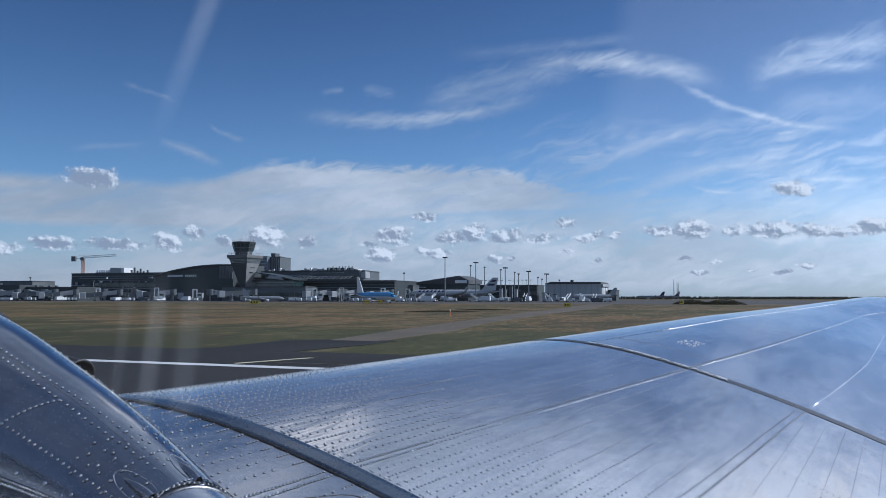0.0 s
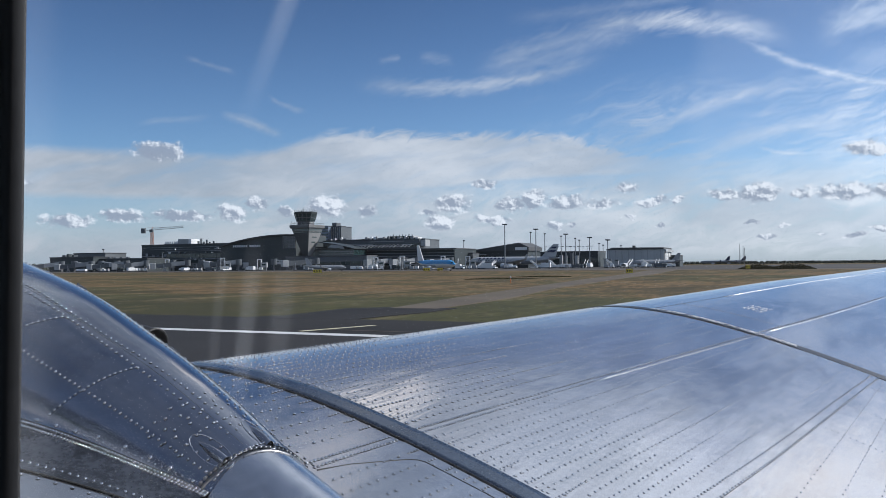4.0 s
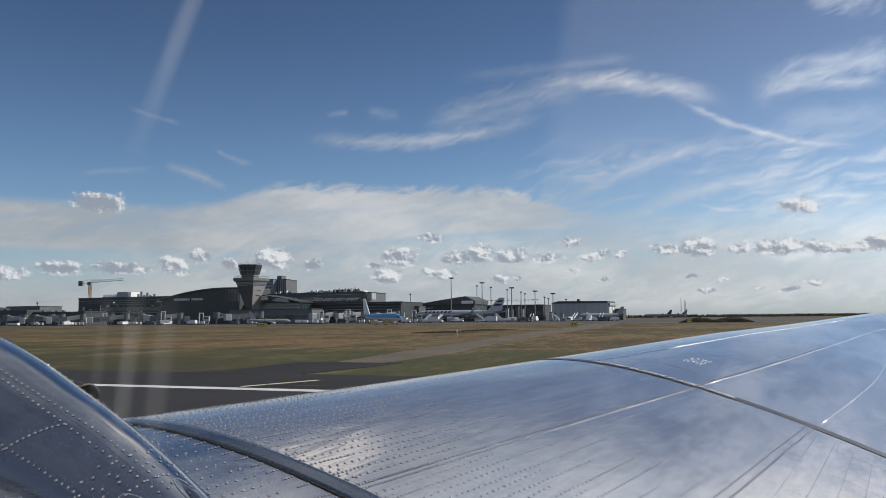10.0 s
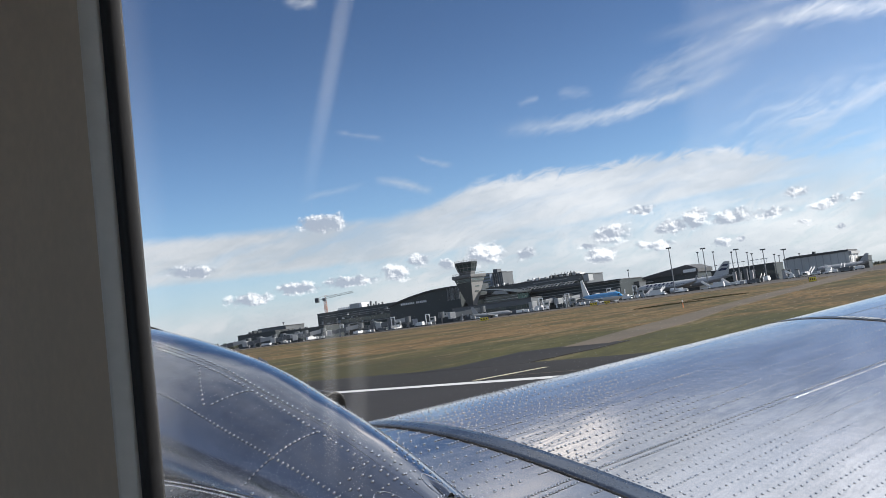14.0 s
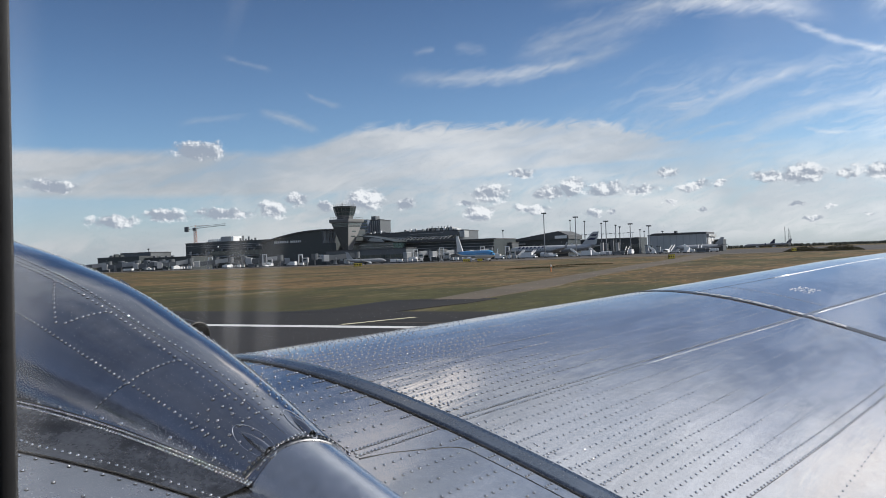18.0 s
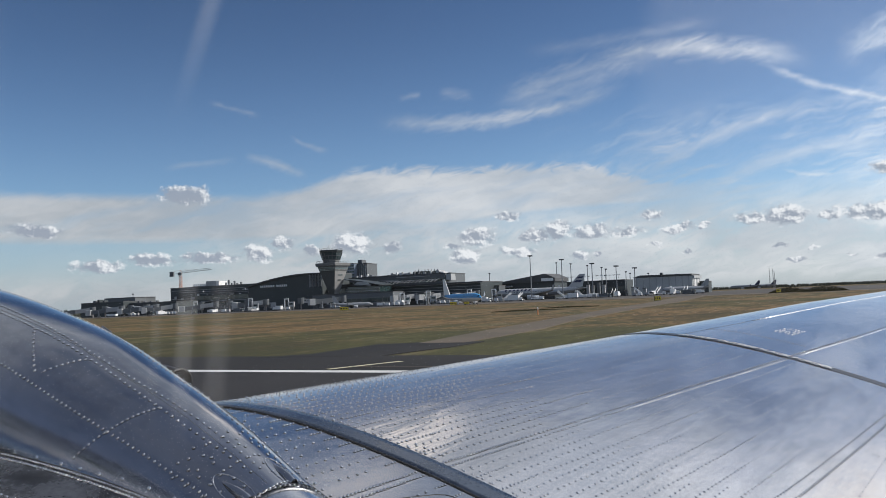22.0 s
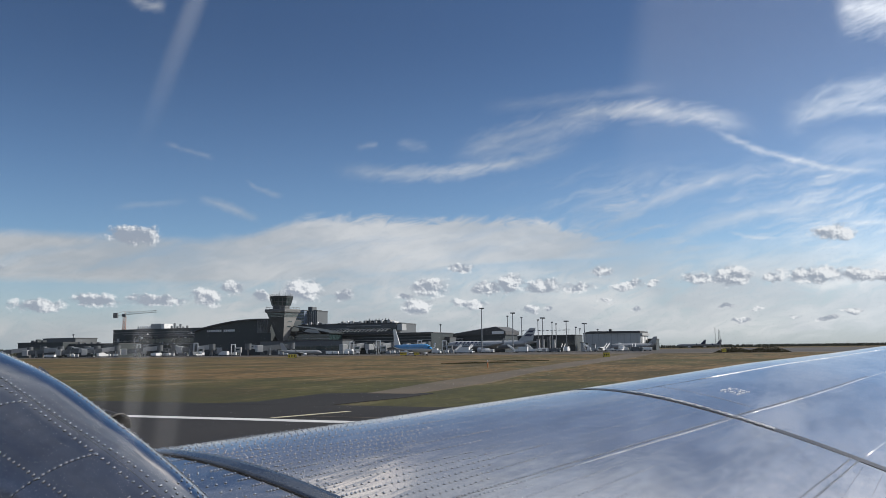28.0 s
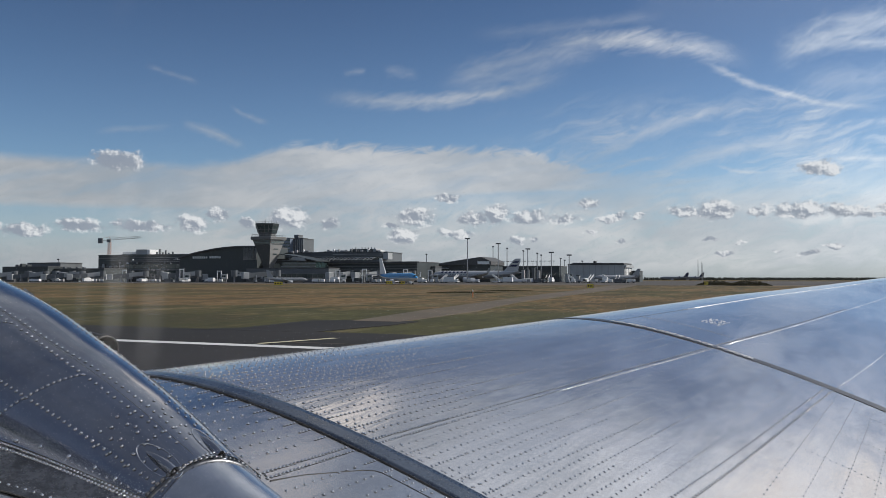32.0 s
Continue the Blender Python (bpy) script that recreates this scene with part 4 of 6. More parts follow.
studs = [(-0.8, -70)] + [(-1.05, -65.5), (-1.16, -63.5), (-1.28, -61.5), (-1.37, -60), (-1.46, -58.5), (-1.56, -56), (-1.68, -54), (-1.79, -52.5), (-1.88, -52), (-1.98, -52)]
bolts = [(on_nacelle(y, a), (on_nacelle(y, a, 0.1) - on_nacelle(y, a)).normalized()) for y, a in studs]
part("fasteners", mesh_of("fasteners", *domes(bolts, 0.0085, 0.005), RIVET, True), nacelle, "large round fasteners", "stuff")
# seams of the nacelle's sheets
for turn in (-10.8, 35):
    part("seam", mesh_of("seam", *tube([on_nacelle(y, turn, -0.0005) for y in span(0.6, -2.02, 40)], 0.0009, 5), SEALANT), nacelle)

# ---- propeller, wheels, the other side, the fuselage ----
spin = part("propeller", mesh_of("propeller", *tube([(HUB, 2.3, 0.2), (HUB, 2.55, 0.2), (HUB, 2.72, 0.2), (HUB, 2.8, 0.2)], [0.16, 0.15, 0.1, 0.02], 16), STEEL, True), airliner, "three-bladed propeller")
for turn in (20, 140, 260):
    blade = []
    for k in range(14):
        t = k / 13
        r, w = 0.14 + 1.6 * t, 0.16 * math.sin(math.pi * (0.15 + 0.72 * t)) + 0.015
        twist = radians(60 - 42 * t)
        for x, h in ((-1, 0), (0, 0.12), (1, 0), (0, -0.12)):
            a, b = w * x * math.cos(twist) - w * h * math.sin(twist), w * x * math.sin(twist) + w * h * math.cos(twist)
            blade.append(Vector((HUB, 2.5, 0.2)) + pose(0, 0, 0, 0, turn) @ Vector((a, b, r)))
    part("blade", mesh_of("blade", blade, grid_faces(14, 4, True) + [(52, 53, 54, 55)], BLACK, True), spin)


def wheel(x, y, r, w):
    """A tyre on the runway with its leg; the place is found from the ground."""
    z = (r + 0.02 - (CRAFT @ Vector((x, y, 0))).z) / (CRAFT.to_3x3() @ Vector((0, 0, 1))).z
    rings = []
    for a, q in ((-1, 0.62), (-0.95, 0.86), (-0.6, 0.985), (0, 1.0), (0.6, 0.985), (0.95, 0.86), (1, 0.62)):
        rings += [Vector((x + a * w / 2, y + q * r * math.cos(t), z + q * r * math.sin(t))) for t in (2 * math.pi * i / 28 for i in range(28))]
    ob = part("wheel", mesh_of("wheel", rings, [f[::-1] for f in grid_faces(7, 28, True)], RUBBER, True), airliner, "black rubber landing wheel")
    part("rim", mesh_of("rim", *tube([(x - w * 0.4, y, z), (x + w * 0.4, y, z)], r * 0.64, 20), STEEL), ob)
    part("leg", mesh_of("leg", *tube([(x, y, z), (x + 0.02, y - 0.25, 0.1)], 0.07, 10), STEEL), ob)


for x in (HUB, -HUB):
    wheel(x, 0.45, 0.57, 0.36)
wheel(0.0, -11.6, 0.26, 0.18)

flip = Matrix.Diagonal((-1, 1, 1, 1))


def mirrored(name, pieces, material, label=""):
    verts, faces = join(*[([flip @ v for v in p[0]], [f[::-1] for f in p[1]]) for p in pieces])
    part(name, mesh_of(name, verts, faces, material, True), airliner, label)


other = INNER + OUTER[1:] + FAR[1:]
mirrored("left_wing", [([on_wing(y, s * s, 0, u) for y in other for s in span(0, 1, 20)], [f if u else f[::-1] for f in grid_faces(len(other), 20)]) for u in (False, True)], WING, "polished aluminium wing")
mirrored("left_nacelle", [([on_nacelle(y, a) for y in span(2.35, -2.1, 40) for a in half_turn], grid_faces(40, 61))], NACELLE, "bare aluminium engine nacelle")

# the fuselage: rows of y, half width, mid height, half height
BODY = [(4.9, 0.05, 0.75, 0.06), (4.7, 0.42, 0.78, 0.40), (4.2, 0.72, 0.85, 0.68), (3.4, 0.98, 0.95, 0.98), (2.2, 1.14, 1.02, 1.18), (0.5, 1.19, 1.04, 1.24), (-2.0, 1.20, 1.04, 1.25),
        (-5.0, 1.19, 1.06, 1.24), (-7.5, 1.02, 1.14, 1.12), (-10.0, 0.70, 1.26, 0.84), (-12.4, 0.34, 1.42, 0.48), (-14.2, 0.06, 1.55, 0.14)]
ys = sorted(set(span(4.9, -14.2, 64)) | {-3.40, -4.60, -4.0}, reverse=True)
turns = span(0, 360, 73)[:-1]


def on_body(y, a, grow=0.0):
    w, zc, h = curve_at(BODY, y)
    return Vector(((w + grow) * math.sin(radians(a)), y, zc + (h + grow) * math.cos(radians(a))))


def in_opening(y, a):
    # unseen left side is opened far beyond its windows to light the lining
    return (-4.90 < y < -3.40 and 46 < a < 94) or (258 < a < 310 and -9 < y < 2 and int((y + 20) / 0.6) % 6 != 0)


verts = [on_body(y, a) for y in ys for a in turns]
faces = []
for r in range(len(ys) - 1):
    for c in range(72):
        if not in_opening((ys[r] + ys[r + 1]) / 2, turns[c] + 2.5):
            faces.append((r * 72 + c, r * 72 + (c + 1) % 72, (r + 1) * 72 + (c + 1) % 72, (r + 1) * 72 + c))
hull = part("fuselage", mesh_of("fuselage", verts, [f[::-1] for f in faces], PANEL, True), airliner, "bare aluminium fuselage")
for side in (1, -1):
    for y in (1.4, 0.4, -0.6, -1.6, -2.6, -5.2, -6.3, -7.4) + ((-3.9,) if side < 0 else ()):
        pane = [on_body(y + dy, side * (70 + da), 0.006) for dy, da in ((0.2, -9), (0.24, -5), (0.24, 5), (0.2, 9), (-0.2, 9), (-0.24, 5), (-0.24, -5), (-0.2, -9))]
        part("cabin_window", mesh_of("cabin_window", pane, [tuple(range(8)) if side < 0 else tuple(range(7, -1, -1))], GLASS), hull, "dark cabin window")
fin = [(0.0, -10.4, 1.9), (0.0, -11.8, 4.5), (0.0, -12.6, 5.1), (0.0, -13.6, 5.1), (0.0, -14.3, 3.9), (0.0, -14.3, 1.4)]
fin_v = [Vector(p) + Vector((0.09 if p[2] < 4 else 0.03, 0, 0)) for p in fin] + [Vector(p) - Vector((0.09 if p[2] < 4 else 0.03, 0, 0)) for p in fin]
part("tail_fin", mesh_of("tail_fin", fin_v, [(0, 1, 2, 3, 4, 5), (11, 10, 9, 8, 7, 6)] + [((k + 1) % 6, k, k + 6, (k + 1) % 6 + 6) for k in range(6)], PANEL), airliner)
for side in (1, -1):
    tp = [Vector((side * x, y, 1.62 + z)) for z in (0.07, -0.07) for x, y in ((0.2, -11.6), (3.4, -12.6), (4.0, -13.2), (3.9, -13.9), (0.2, -14.0))]
    part("tailplane", mesh_of("tailplane", tp, [(0, 1, 2, 3, 4)[::-side], (5, 6, 7, 8, 9)[::side]] + [((k + 1) % 5, k, k + 5, (k + 1) % 5 + 5)[::side] for k in range(5)], PANEL), airliner)

# ---- the cabin side round the window ----
WALL = 1.050            # inner face of the lining
W_FRONT, W_REAR, W_LOW, W_HIGH, W_ROUND, LEAN = -3.735, -4.54, 1.235, 1.765, 0.075, 0.135


def window_line(grow, x, count=8):
    """A rounded rectangle round the window opening, widened by grow."""
    r = W_ROUND + grow
    y0, y1, z0, z1 = W_REAR - grow, W_FRONT + grow, W_LOW - grow, W_HIGH + grow
    out = []
    for cy, cz, a0 in ((y1 - r, z1 - r, 0), (y0 + r, z1 - r, 90), (y0 + r, z0 + r, 180), (y1 - r, z0 + r, 270)):
        out += [Vector((x, cy + r * math.cos(radians(a0 + 90 * k / count)), cz + r * math.sin(radians(a0 + 90 * k / count)))) for k in range(count + 1)]
    return [Vector((x, p.y + (p.z - EYE.z) * LEAN, p.z)) for p in out]


cabin = thing("cabin_window_surround", "beige cabin wall lining with a black rubber window seal", "window frame", CRAFT)
seal = window_line(0.008, WALL - 0.001) + window_line(0.006, WALL - 0.005) + window_line(0.0, WALL - 0.002) + window_line(0.0, WALL + 0.004)
part("rubber_seal", mesh_of("rubber_seal", seal, [f[::-1] for f in grid_faces(4, 36, True)], RUBBER, True), cabin, "black rubber window seal")
lip = window_line(0.0185, WALL - 0.009) + window_line(0.015, WALL - 0.0125) + window_line(0.011, WALL - 0.0125) + window_line(0.0065, WALL - 0.002)
part("window_trim", mesh_of("window_trim", lip, [f[::-1] for f in grid_faces(4, 36, True)], TRIM, True), cabin, "rounded window trim with its highlight in the paint")
wall = window_line(0.018, WALL - 0.008)
for p in window_line(0.018, WALL):
    z = 1.42 + max(-0.57, min(0.53, (p.z - 1.5) * 4))
    hull_x = 1.2 * math.sqrt(max(0.05, 1 - ((z - 1.05) / 1.24) ** 2))
    wall.append(Vector((min(WALL - 0.008, hull_x - 0.03), -4.12 + max(-0.85, min(0.85, (p.y + 4.12) * 5)), z)))
part("wall_lining", mesh_of("wall_lining", wall, [f[::-1] for f in grid_faces(2, 36, True)], LINER, True), cabin, "beige cabin wall lining")


def hazed_pane():
    """Clear acrylic; glare, edge glow and pale light streaks are painted in as film."""
    m = bpy.data.materials.new("hazed_acrylic")
    m.use_nodes = True
    n = Nodes(m.node_tree)
    at = n.add("ShaderNodeTexCoord").outputs["Object"]
    axis = n.add("ShaderNodeSeparateXYZ")
    n.put(axis, 0, at)
    y, z = axis.outputs[1], axis.outputs[2]
    wisp = n.noise(n.vec("MULTIPLY", at, (1.0, 90.0, 9.0)), 1.0, 3.0, 0.6)
    cloudy = n.noise(at, 14.0, 4.0, 0.6)
    # an even pale film lifts the dark tones like veiling glare
    film = n.math("MULTIPLY", n.ramp(cloudy, 0.3, 0.7, 0.7, 1.3), 0.006)
    # a pale light streak, painted in high up and thinning out downwards
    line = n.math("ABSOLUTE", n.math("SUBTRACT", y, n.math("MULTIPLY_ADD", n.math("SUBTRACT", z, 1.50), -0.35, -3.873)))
    smear_or_glare = n.math("MULTIPLY", n.ramp(line, 0.001, 0.0075, 1.0, 0.0), n.ramp(z, 1.488, 1.545, 0.0, 0.10))
    film = n.math("ADD", film, n.math("MULTIPLY", smear_or_glare, n.ramp(wisp, 0.25, 0.6, 0.6, 1.0)))
    # upright pale light streaks painted in lower down
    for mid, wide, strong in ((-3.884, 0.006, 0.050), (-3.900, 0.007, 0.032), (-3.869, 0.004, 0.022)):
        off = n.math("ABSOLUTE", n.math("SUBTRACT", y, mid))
        low_streak = n.math("MULTIPLY", n.ramp(off, wide * 0.3, wide, strong, 0.0), n.math("MULTIPLY", n.ramp(z, 1.385, 1.41), n.ramp(z, 1.432, 1.462, 1.0, 0.0)))
        film = n.math("ADD", film, low_streak)
    # a pale sheen painted in over the rear part
    film = n.math("ADD", film, n.math("MULTIPLY", n.ramp(y, -4.033, -4.025, 0.055, 0.0), n.ramp(z, 1.478, 1.515)))
    # glow of scattered light along the seal, painted in
    film = n.math("ADD", film, n.ramp(n.math("SUBTRACT", y, n.math("MULTIPLY", n.math("SUBTRACT", z, 1.47), LEAN)), -3.770, -3.742, 0.0, 0.036))
    through_it, pale_film, blend = n.add("ShaderNodeBsdfTransparent"), n.add("ShaderNodeBsdfTranslucent"), n.add("ShaderNodeMixShader")
    n.put(pale_film, "Color", (0.80, 0.80, 0.80, 1.0))
    n.put(blend, 0, film)
    n.tree.links.new(through_it.outputs[0], blend.inputs[1])
    n.tree.links.new(pale_film.outputs[0], blend.inputs[2])
    n.tree.links.new(blend.outputs[0], n.add("ShaderNodeOutputMaterial").inputs[0])
    return m


glazing = part("window_pane", mesh_of("window_pane", window_line(0.006, WALL + 0.003), [tuple(range(36))], hazed_pane()), cabin, "clear acrylic pane with painted-in pale glare")
glazing.visible_shadow = False


# ---- ground ----
ALONG, AWAY = Vector((0.888, -0.460, 0)), Vector((0.460, 0.888, 0))     # the runway's line, and away from it to the terminal


def lie(a, b, z=0.0):
    """A place a metres along the runway to the right and b metres out from its centre line."""
    p = a * ALONG + b * AWAY
    return Vector((p.x, p.y, z))


def slab(name, corners, z, material, label, skirt=0.3):
    """A flat paved area with its edge going down into the ground."""
    n = len(corners)
    verts = [Vector((p.x, p.y, z)) for p in corners] + [Vector((p.x, p.y, z - skirt)) for p in corners]
    faces = [tuple(range(n))] + [(k, k + n, (k + 1) % n + n, (k + 1) % n) for k in range(n)]
    return setting(name, mesh_of(name, verts, faces, material), label)


def ground_sheet():
    """Level near the runway, with soft swells in the grass farther out."""
    rings = [0, 20, 34, 39, 44, 52, 62, 75, 90, 110, 135, 165, 200, 240, 290, 345, 420, 700, 1200, 2200, 4500]
    verts, cols = [], 96
    for r in rings:
        for c in range(cols):
            a = 2 * math.pi * c / cols
            p = Vector((r * math.cos(a), r * math.sin(a), 0))
            out = p.dot(AWAY)
            swell = 0.28 * noise.noise((p.x * 0.018, p.y * 0.03, 0)) + 0.12 * noise.noise((p.x * 0.06, p.y * 0.09, 3))
            p.z = -0.05 + (swell - 0.12) * max(0.0, min(1.0, (out - 52) / 30)) * max(0.0, min(1.0, (330 - out) / 40))
            verts.append(p)
    return setting("ground", mesh_of("ground", verts, [f[::-1] for f in grid_faces(len(rings), cols, True)], GRASS, True), "dry airfield grass in green and straw bands", "ground")


ground_sheet()
slab("runway", [lie(-2500, -30.6), lie(1200, -30.6), lie(1200, 30.6), lie(-2500, 30.6)][::1], 0.0, ASPHALT, "dark grey asphalt runway")
slab("runway_shoulder", [lie(-2500, 30.6), lie(-2500, -30.6 + 61.2), lie(1200, 30.6), lie(1200, 39.4), lie(-2500, 39.4)][1:], -0.012, SHOULDER, "darker asphalt shoulder beside the runway")
slab("near_shoulder", [lie(-2500, -39.4), lie(1200, -39.4), lie(1200, -30.6), lie(-2500, -30.6)], -0.012, SHOULDER, "darker asphalt shoulder beside the runway")
flare = [(-10.5, 48.9), (-7.6, 50.2), (-5.7, 54.9), (-4.2, 58.3), (-1.0, 58.6), (3.4, 56.4), (1.2, 51.8), (-0.8, 49.2), (-3.2, 45.6)]
slab("taxiway_flare", [Vector((x, y, 0)) for x, y in flare][::-1], -0.008, SHOULDER, "dark asphalt flare where the service road meets the runway")
left_edge = [(-1.2, 57.4), (4.9, 75.6), (15.5, 104.4), (36, 160), (52, 200), (106, 347)]
right_edge = [(116, 343), (60, 200), (43, 160), (19.6, 104.4), (9.8, 74), (2.0, 55.8)]
slab("service_road", [Vector((x, y, 0)) for x, y in right_edge[::-1] + left_edge[::-1]], 0.0, TRACK, "worn pale service road crossing the grass")
slab("apron_taxiway", [lie(-900, 348), lie(1000, 348), lie(1000, 385), lie(-900, 385)], 0.0, TRACK, "worn asphalt taxiway beside the apron")
slab("apron", [lie(-900, 385), lie(1000, 385), lie(1000, 900), lie(-900, 900)], -0.006, APRON, "grey concrete apron")
slab("distant_taxiway", [lie(60, 235), lie(900, 235), lie(900, 262), lie(60, 262)], 0.0, TRACK, "worn taxiway across the far grass")


def painted(name, a, b, width, material, label, lift=0.008):
    """A painted line on the pavement."""
    a, b = Vector((*a, 0)), Vector((*b, 0))
    side = (b - a).cross((0, 0, 1)).normalized() * width / 2
    count = max(2, int((b - a).length / 6))
    verts = []
    for k in range(count + 1):
        p = a + (b - a) * k / count
        verts += [p - side + Vector((0, 0, lift)), p + side * random.uniform(0.96, 1.0) + Vector((0, 0, lift))]
    return setting(name, mesh_of(name, verts, grid_faces(count + 1, 2), material), label, "road marking")


painted("runway_edge_line", lie(-2500, 30.2)[:2], lie(1200, 30.2)[:2], 0.95, LINE, "white painted runway edge line")
painted("near_edge_line", lie(-2500, -30.2)[:2], lie(1200, -30.2)[:2], 0.95, LINE, "white painted runway edge line")
painted("lead_on_line", (-5.0, 37.7), (-1.7, 40.8), 0.42, LINE_OLD, "faded yellow taxi line leaving the runway")
painted("taxiway_joint", (-4.0, 38.6), (3.0, 35.0), 0.16, TRACK, "pale seam along the runway shoulder")
for k in range(24):
    painted("centre_dash", lie(-40 - 60 * k, 0)[:2], lie(-70 - 60 * k, 0)[:2], 0.9, LINE, "white runway centre line dash")


# ---- signs and small things on the grass ----
def airfield_sign(x, y, width, height, faces=1, bars=3):
    """A low sign box on legs, its yellow face to the runway."""
    ob = thing("airfield_sign", "low black airfield sign box with a yellow face on the grass", "sign", pose(x, y, 0, 0, 0, 8), "airfield signs")
    z0 = 0.30
    part("housing", mesh_of("housing", *box(-width / 2, width / 2, -0.12, 0.12, z0, z0 + height, 0.03), BLACK), ob)
    part("face", mesh_of("face", *box(-width / 2 + 0.06, width / 2 - 0.06, -0.135, -0.125, z0 + 0.06, z0 + height - 0.06), YELLOW), ob, "yellow sign face")
    step = (width - 0.4) / bars
    for k in range(bars):
        part("bar", mesh_of("bar", *box(-width / 2 + 0.25 + k * step, -width / 2 + 0.25 + k * step + step * 0.55, -0.143, -0.138, z0 + height * 0.3, z0 + height * 0.7), BLACK), ob)
    for x0 in (-width * 0.35, width * 0.35):
        part("leg", mesh_of("leg", *tube([(x0, 0, -0.4), (x0, 0, z0 + 0.02)], 0.04, 6), STEEL), ob)
    return ob


airfield_sign(-35.4, 322, 3.4, 1.3)
airfield_sign(9.2, 380, 3.2, 1.3)
airfield_sign(15.5, 382, 2.6, 1.2)
airfield_sign(60.6, 219, 1.9, 1.2)
airfield_sign(141, 330, 2.2, 1.4)

post = thing("marker_post", "slim pale orange marker post standing in the grass", "post", pose(17.1, 133.8, -0.1))
part("pole", mesh_of("pole", *tube([(0, 0, -0.3), (0, 0, 0.8)], 0.09, 10), ORANGE), post)
part("cap", mesh_of("cap", *tube([(0, 0, 0.8), (0, 0, 1.1), (0, 0, 1.15)], [0.1, 0.1, 0.05], 10), WHITE), post)


def clump(name, x, y, wide, high, count, label, leaf=0.35):
    """A low bush: many small leaf blades round a few stems."""
    ob = thing(name, label, "bush", pose(x, y, -0.15), "bushes on the grass")
    verts, faces = [], []
    for k in range(count):
        a, r = random.uniform(0, 2 * math.pi), math.sqrt(random.random())
        p = Vector((wide * r * math.cos(a), 0.5 * wide * r * math.sin(a), high * random.random() * (1.05 - r * r)))
        q = Euler((random.uniform(0, 3), random.uniform(0, 3), random.uniform(0, 6))).to_matrix() * leaf * random.uniform(0.6, 1.3)
        n = len(verts)
        verts += [p + q @ Vector(c) for c in ((-0.5, 0, 0), (0, -0.3, 0.1), (0.5, 0, 0), (0, 0.3, 0.1))]
        faces.append((n, n + 1, n + 2, n + 3))
    part("leaves", mesh_of("leaves", verts, faces, BUSH), ob)
    stems = [tube([(0, 0, -0.2), (wide * 0.4 * math.cos(a), wide * 0.2 * math.sin(a), high * 0.6)], [0.06, 0.02], 5) for a in (0.3, 1.8, 3.2, 4.6)]
    part("stems", mesh_of("stems", *join(*stems), BARK), ob)


for x, y, w, h, c in ((148, 336, 9, 2.2, 4500), (158, 326, 10, 2.4, 4500), (20, 172, 8, 0.28, 2600), (33, 196, 7, 0.26, 2200)):
    clump("bush", x, y, w, h, c, "dark olive bush on the airfield grass", 0.42 if h > 1 else 0.22)


# ---- buildings ----
def block_place(left, right, depth):
    """A place whose own x axis runs along the front of a building that is seen between two across-values at a depth: place, length."""
    k = left / depth
    length = (right - left) / (0.888 + 0.460 * k)
    corner = Vector((right - 0.888 * length, depth + 0.460 * length, 0))
    return Matrix.Translation(corner) @ pose(0, 0, 0, 0, 0, -27.4), length, 1 + 0.23 * length / depth


def building(name, label, left, right, depth, z0, z1, deep, wall, roof=None, group="terminal buildings", windows=None, fins=0, slats=0, sign=False):
    """A block with a parapet, rows of windows and, where they show, fins or slats on the front."""
    m, length, grow = block_place(left, right, depth)
    ob = thing(name, label, "building", m, group)
    top = 3 + (z1 - 3) * grow
    part("wall", mesh_of("wall", *box(0, length, 0, deep, z0, top, 0.15), wall), ob)
    part("roof", mesh_of("roof", *join(box(-0.3, length + 0.3, -0.3, deep + 0.3, top + 0.01, top + 0.5, 0.1), box(1, length - 1, 1, deep - 1, top + 0.5, top + 0.62)), roof or ROOFING), ob)
    for zb, zt, count in windows or ():
        step = length / count
        pane = mesh_of("window", *box(0.15, step - 0.15, -0.12, 0.05, zb, zt), GLASS)
        for k in range(count):
            w = part("window", pane, ob)
            w.location = (k * step, 0, 0)
    for k in range(fins):
        x = length * (k + 0.5) / fins
        part("fin", mesh_of("fin", *box(x - 0.12, x + 0.12, -0.7, -0.05, z0 + 0.5, top - 0.4), CLAD_LIGHT), ob)
    for k in range(slats):
        z = z0 + (top - z0) * (k + 0.7) / slats
        part("slat", mesh_of("slat", *box(0.2, length - 0.2, -0.45, -0.05, z - 0.16, z + 0.16), CLAD_LIGHT if k % 3 == 1 else STEEL), ob)
    return ob, length, top, deep


def on_roof(ob, name, x0, x1, y0, y1, z, high, material, label=""):
    part(name, mesh_of(name, *box(x0, x1, y0, y1, z, z + high, 0.12), material), ob, label)


# far left: low piers
ob, L, T, D = building("pier_building", "low dark pier building with a flat roof", -276, -243, 640, 0, 11.0, 20, CLAD, windows=[(4.5, 7.0, 9)])
on_roof(ob, "plant_room", 8, 11, 5, 9, T, 2.2, CLAD_GREY)
on_roof(ob, "plant_room", 13, 15, 5, 9, T, 3.0, CLAD)
on_roof(ob, "plant_room", 19, 21, 5, 9, T, 2.2, CLAD)
building("service_block", "pale grey windowless service block", -268, -243, 665, 0, 14.5, 22, CLAD_GREY, group="terminal buildings")
ob, L, T, D = building("pier_building", "long low dark pier with gates", -246, -196, 622, 0, 9.4, 22, CLAD, windows=[(4.0, 6.5, 14)])
for k in range(7):
    on_roof(ob, "vent", 4 + 6.5 * k, 6 + 6.5 * k, 6, 8, T + 0.4, random.uniform(0.8, 2.0), CLAD_GREY)
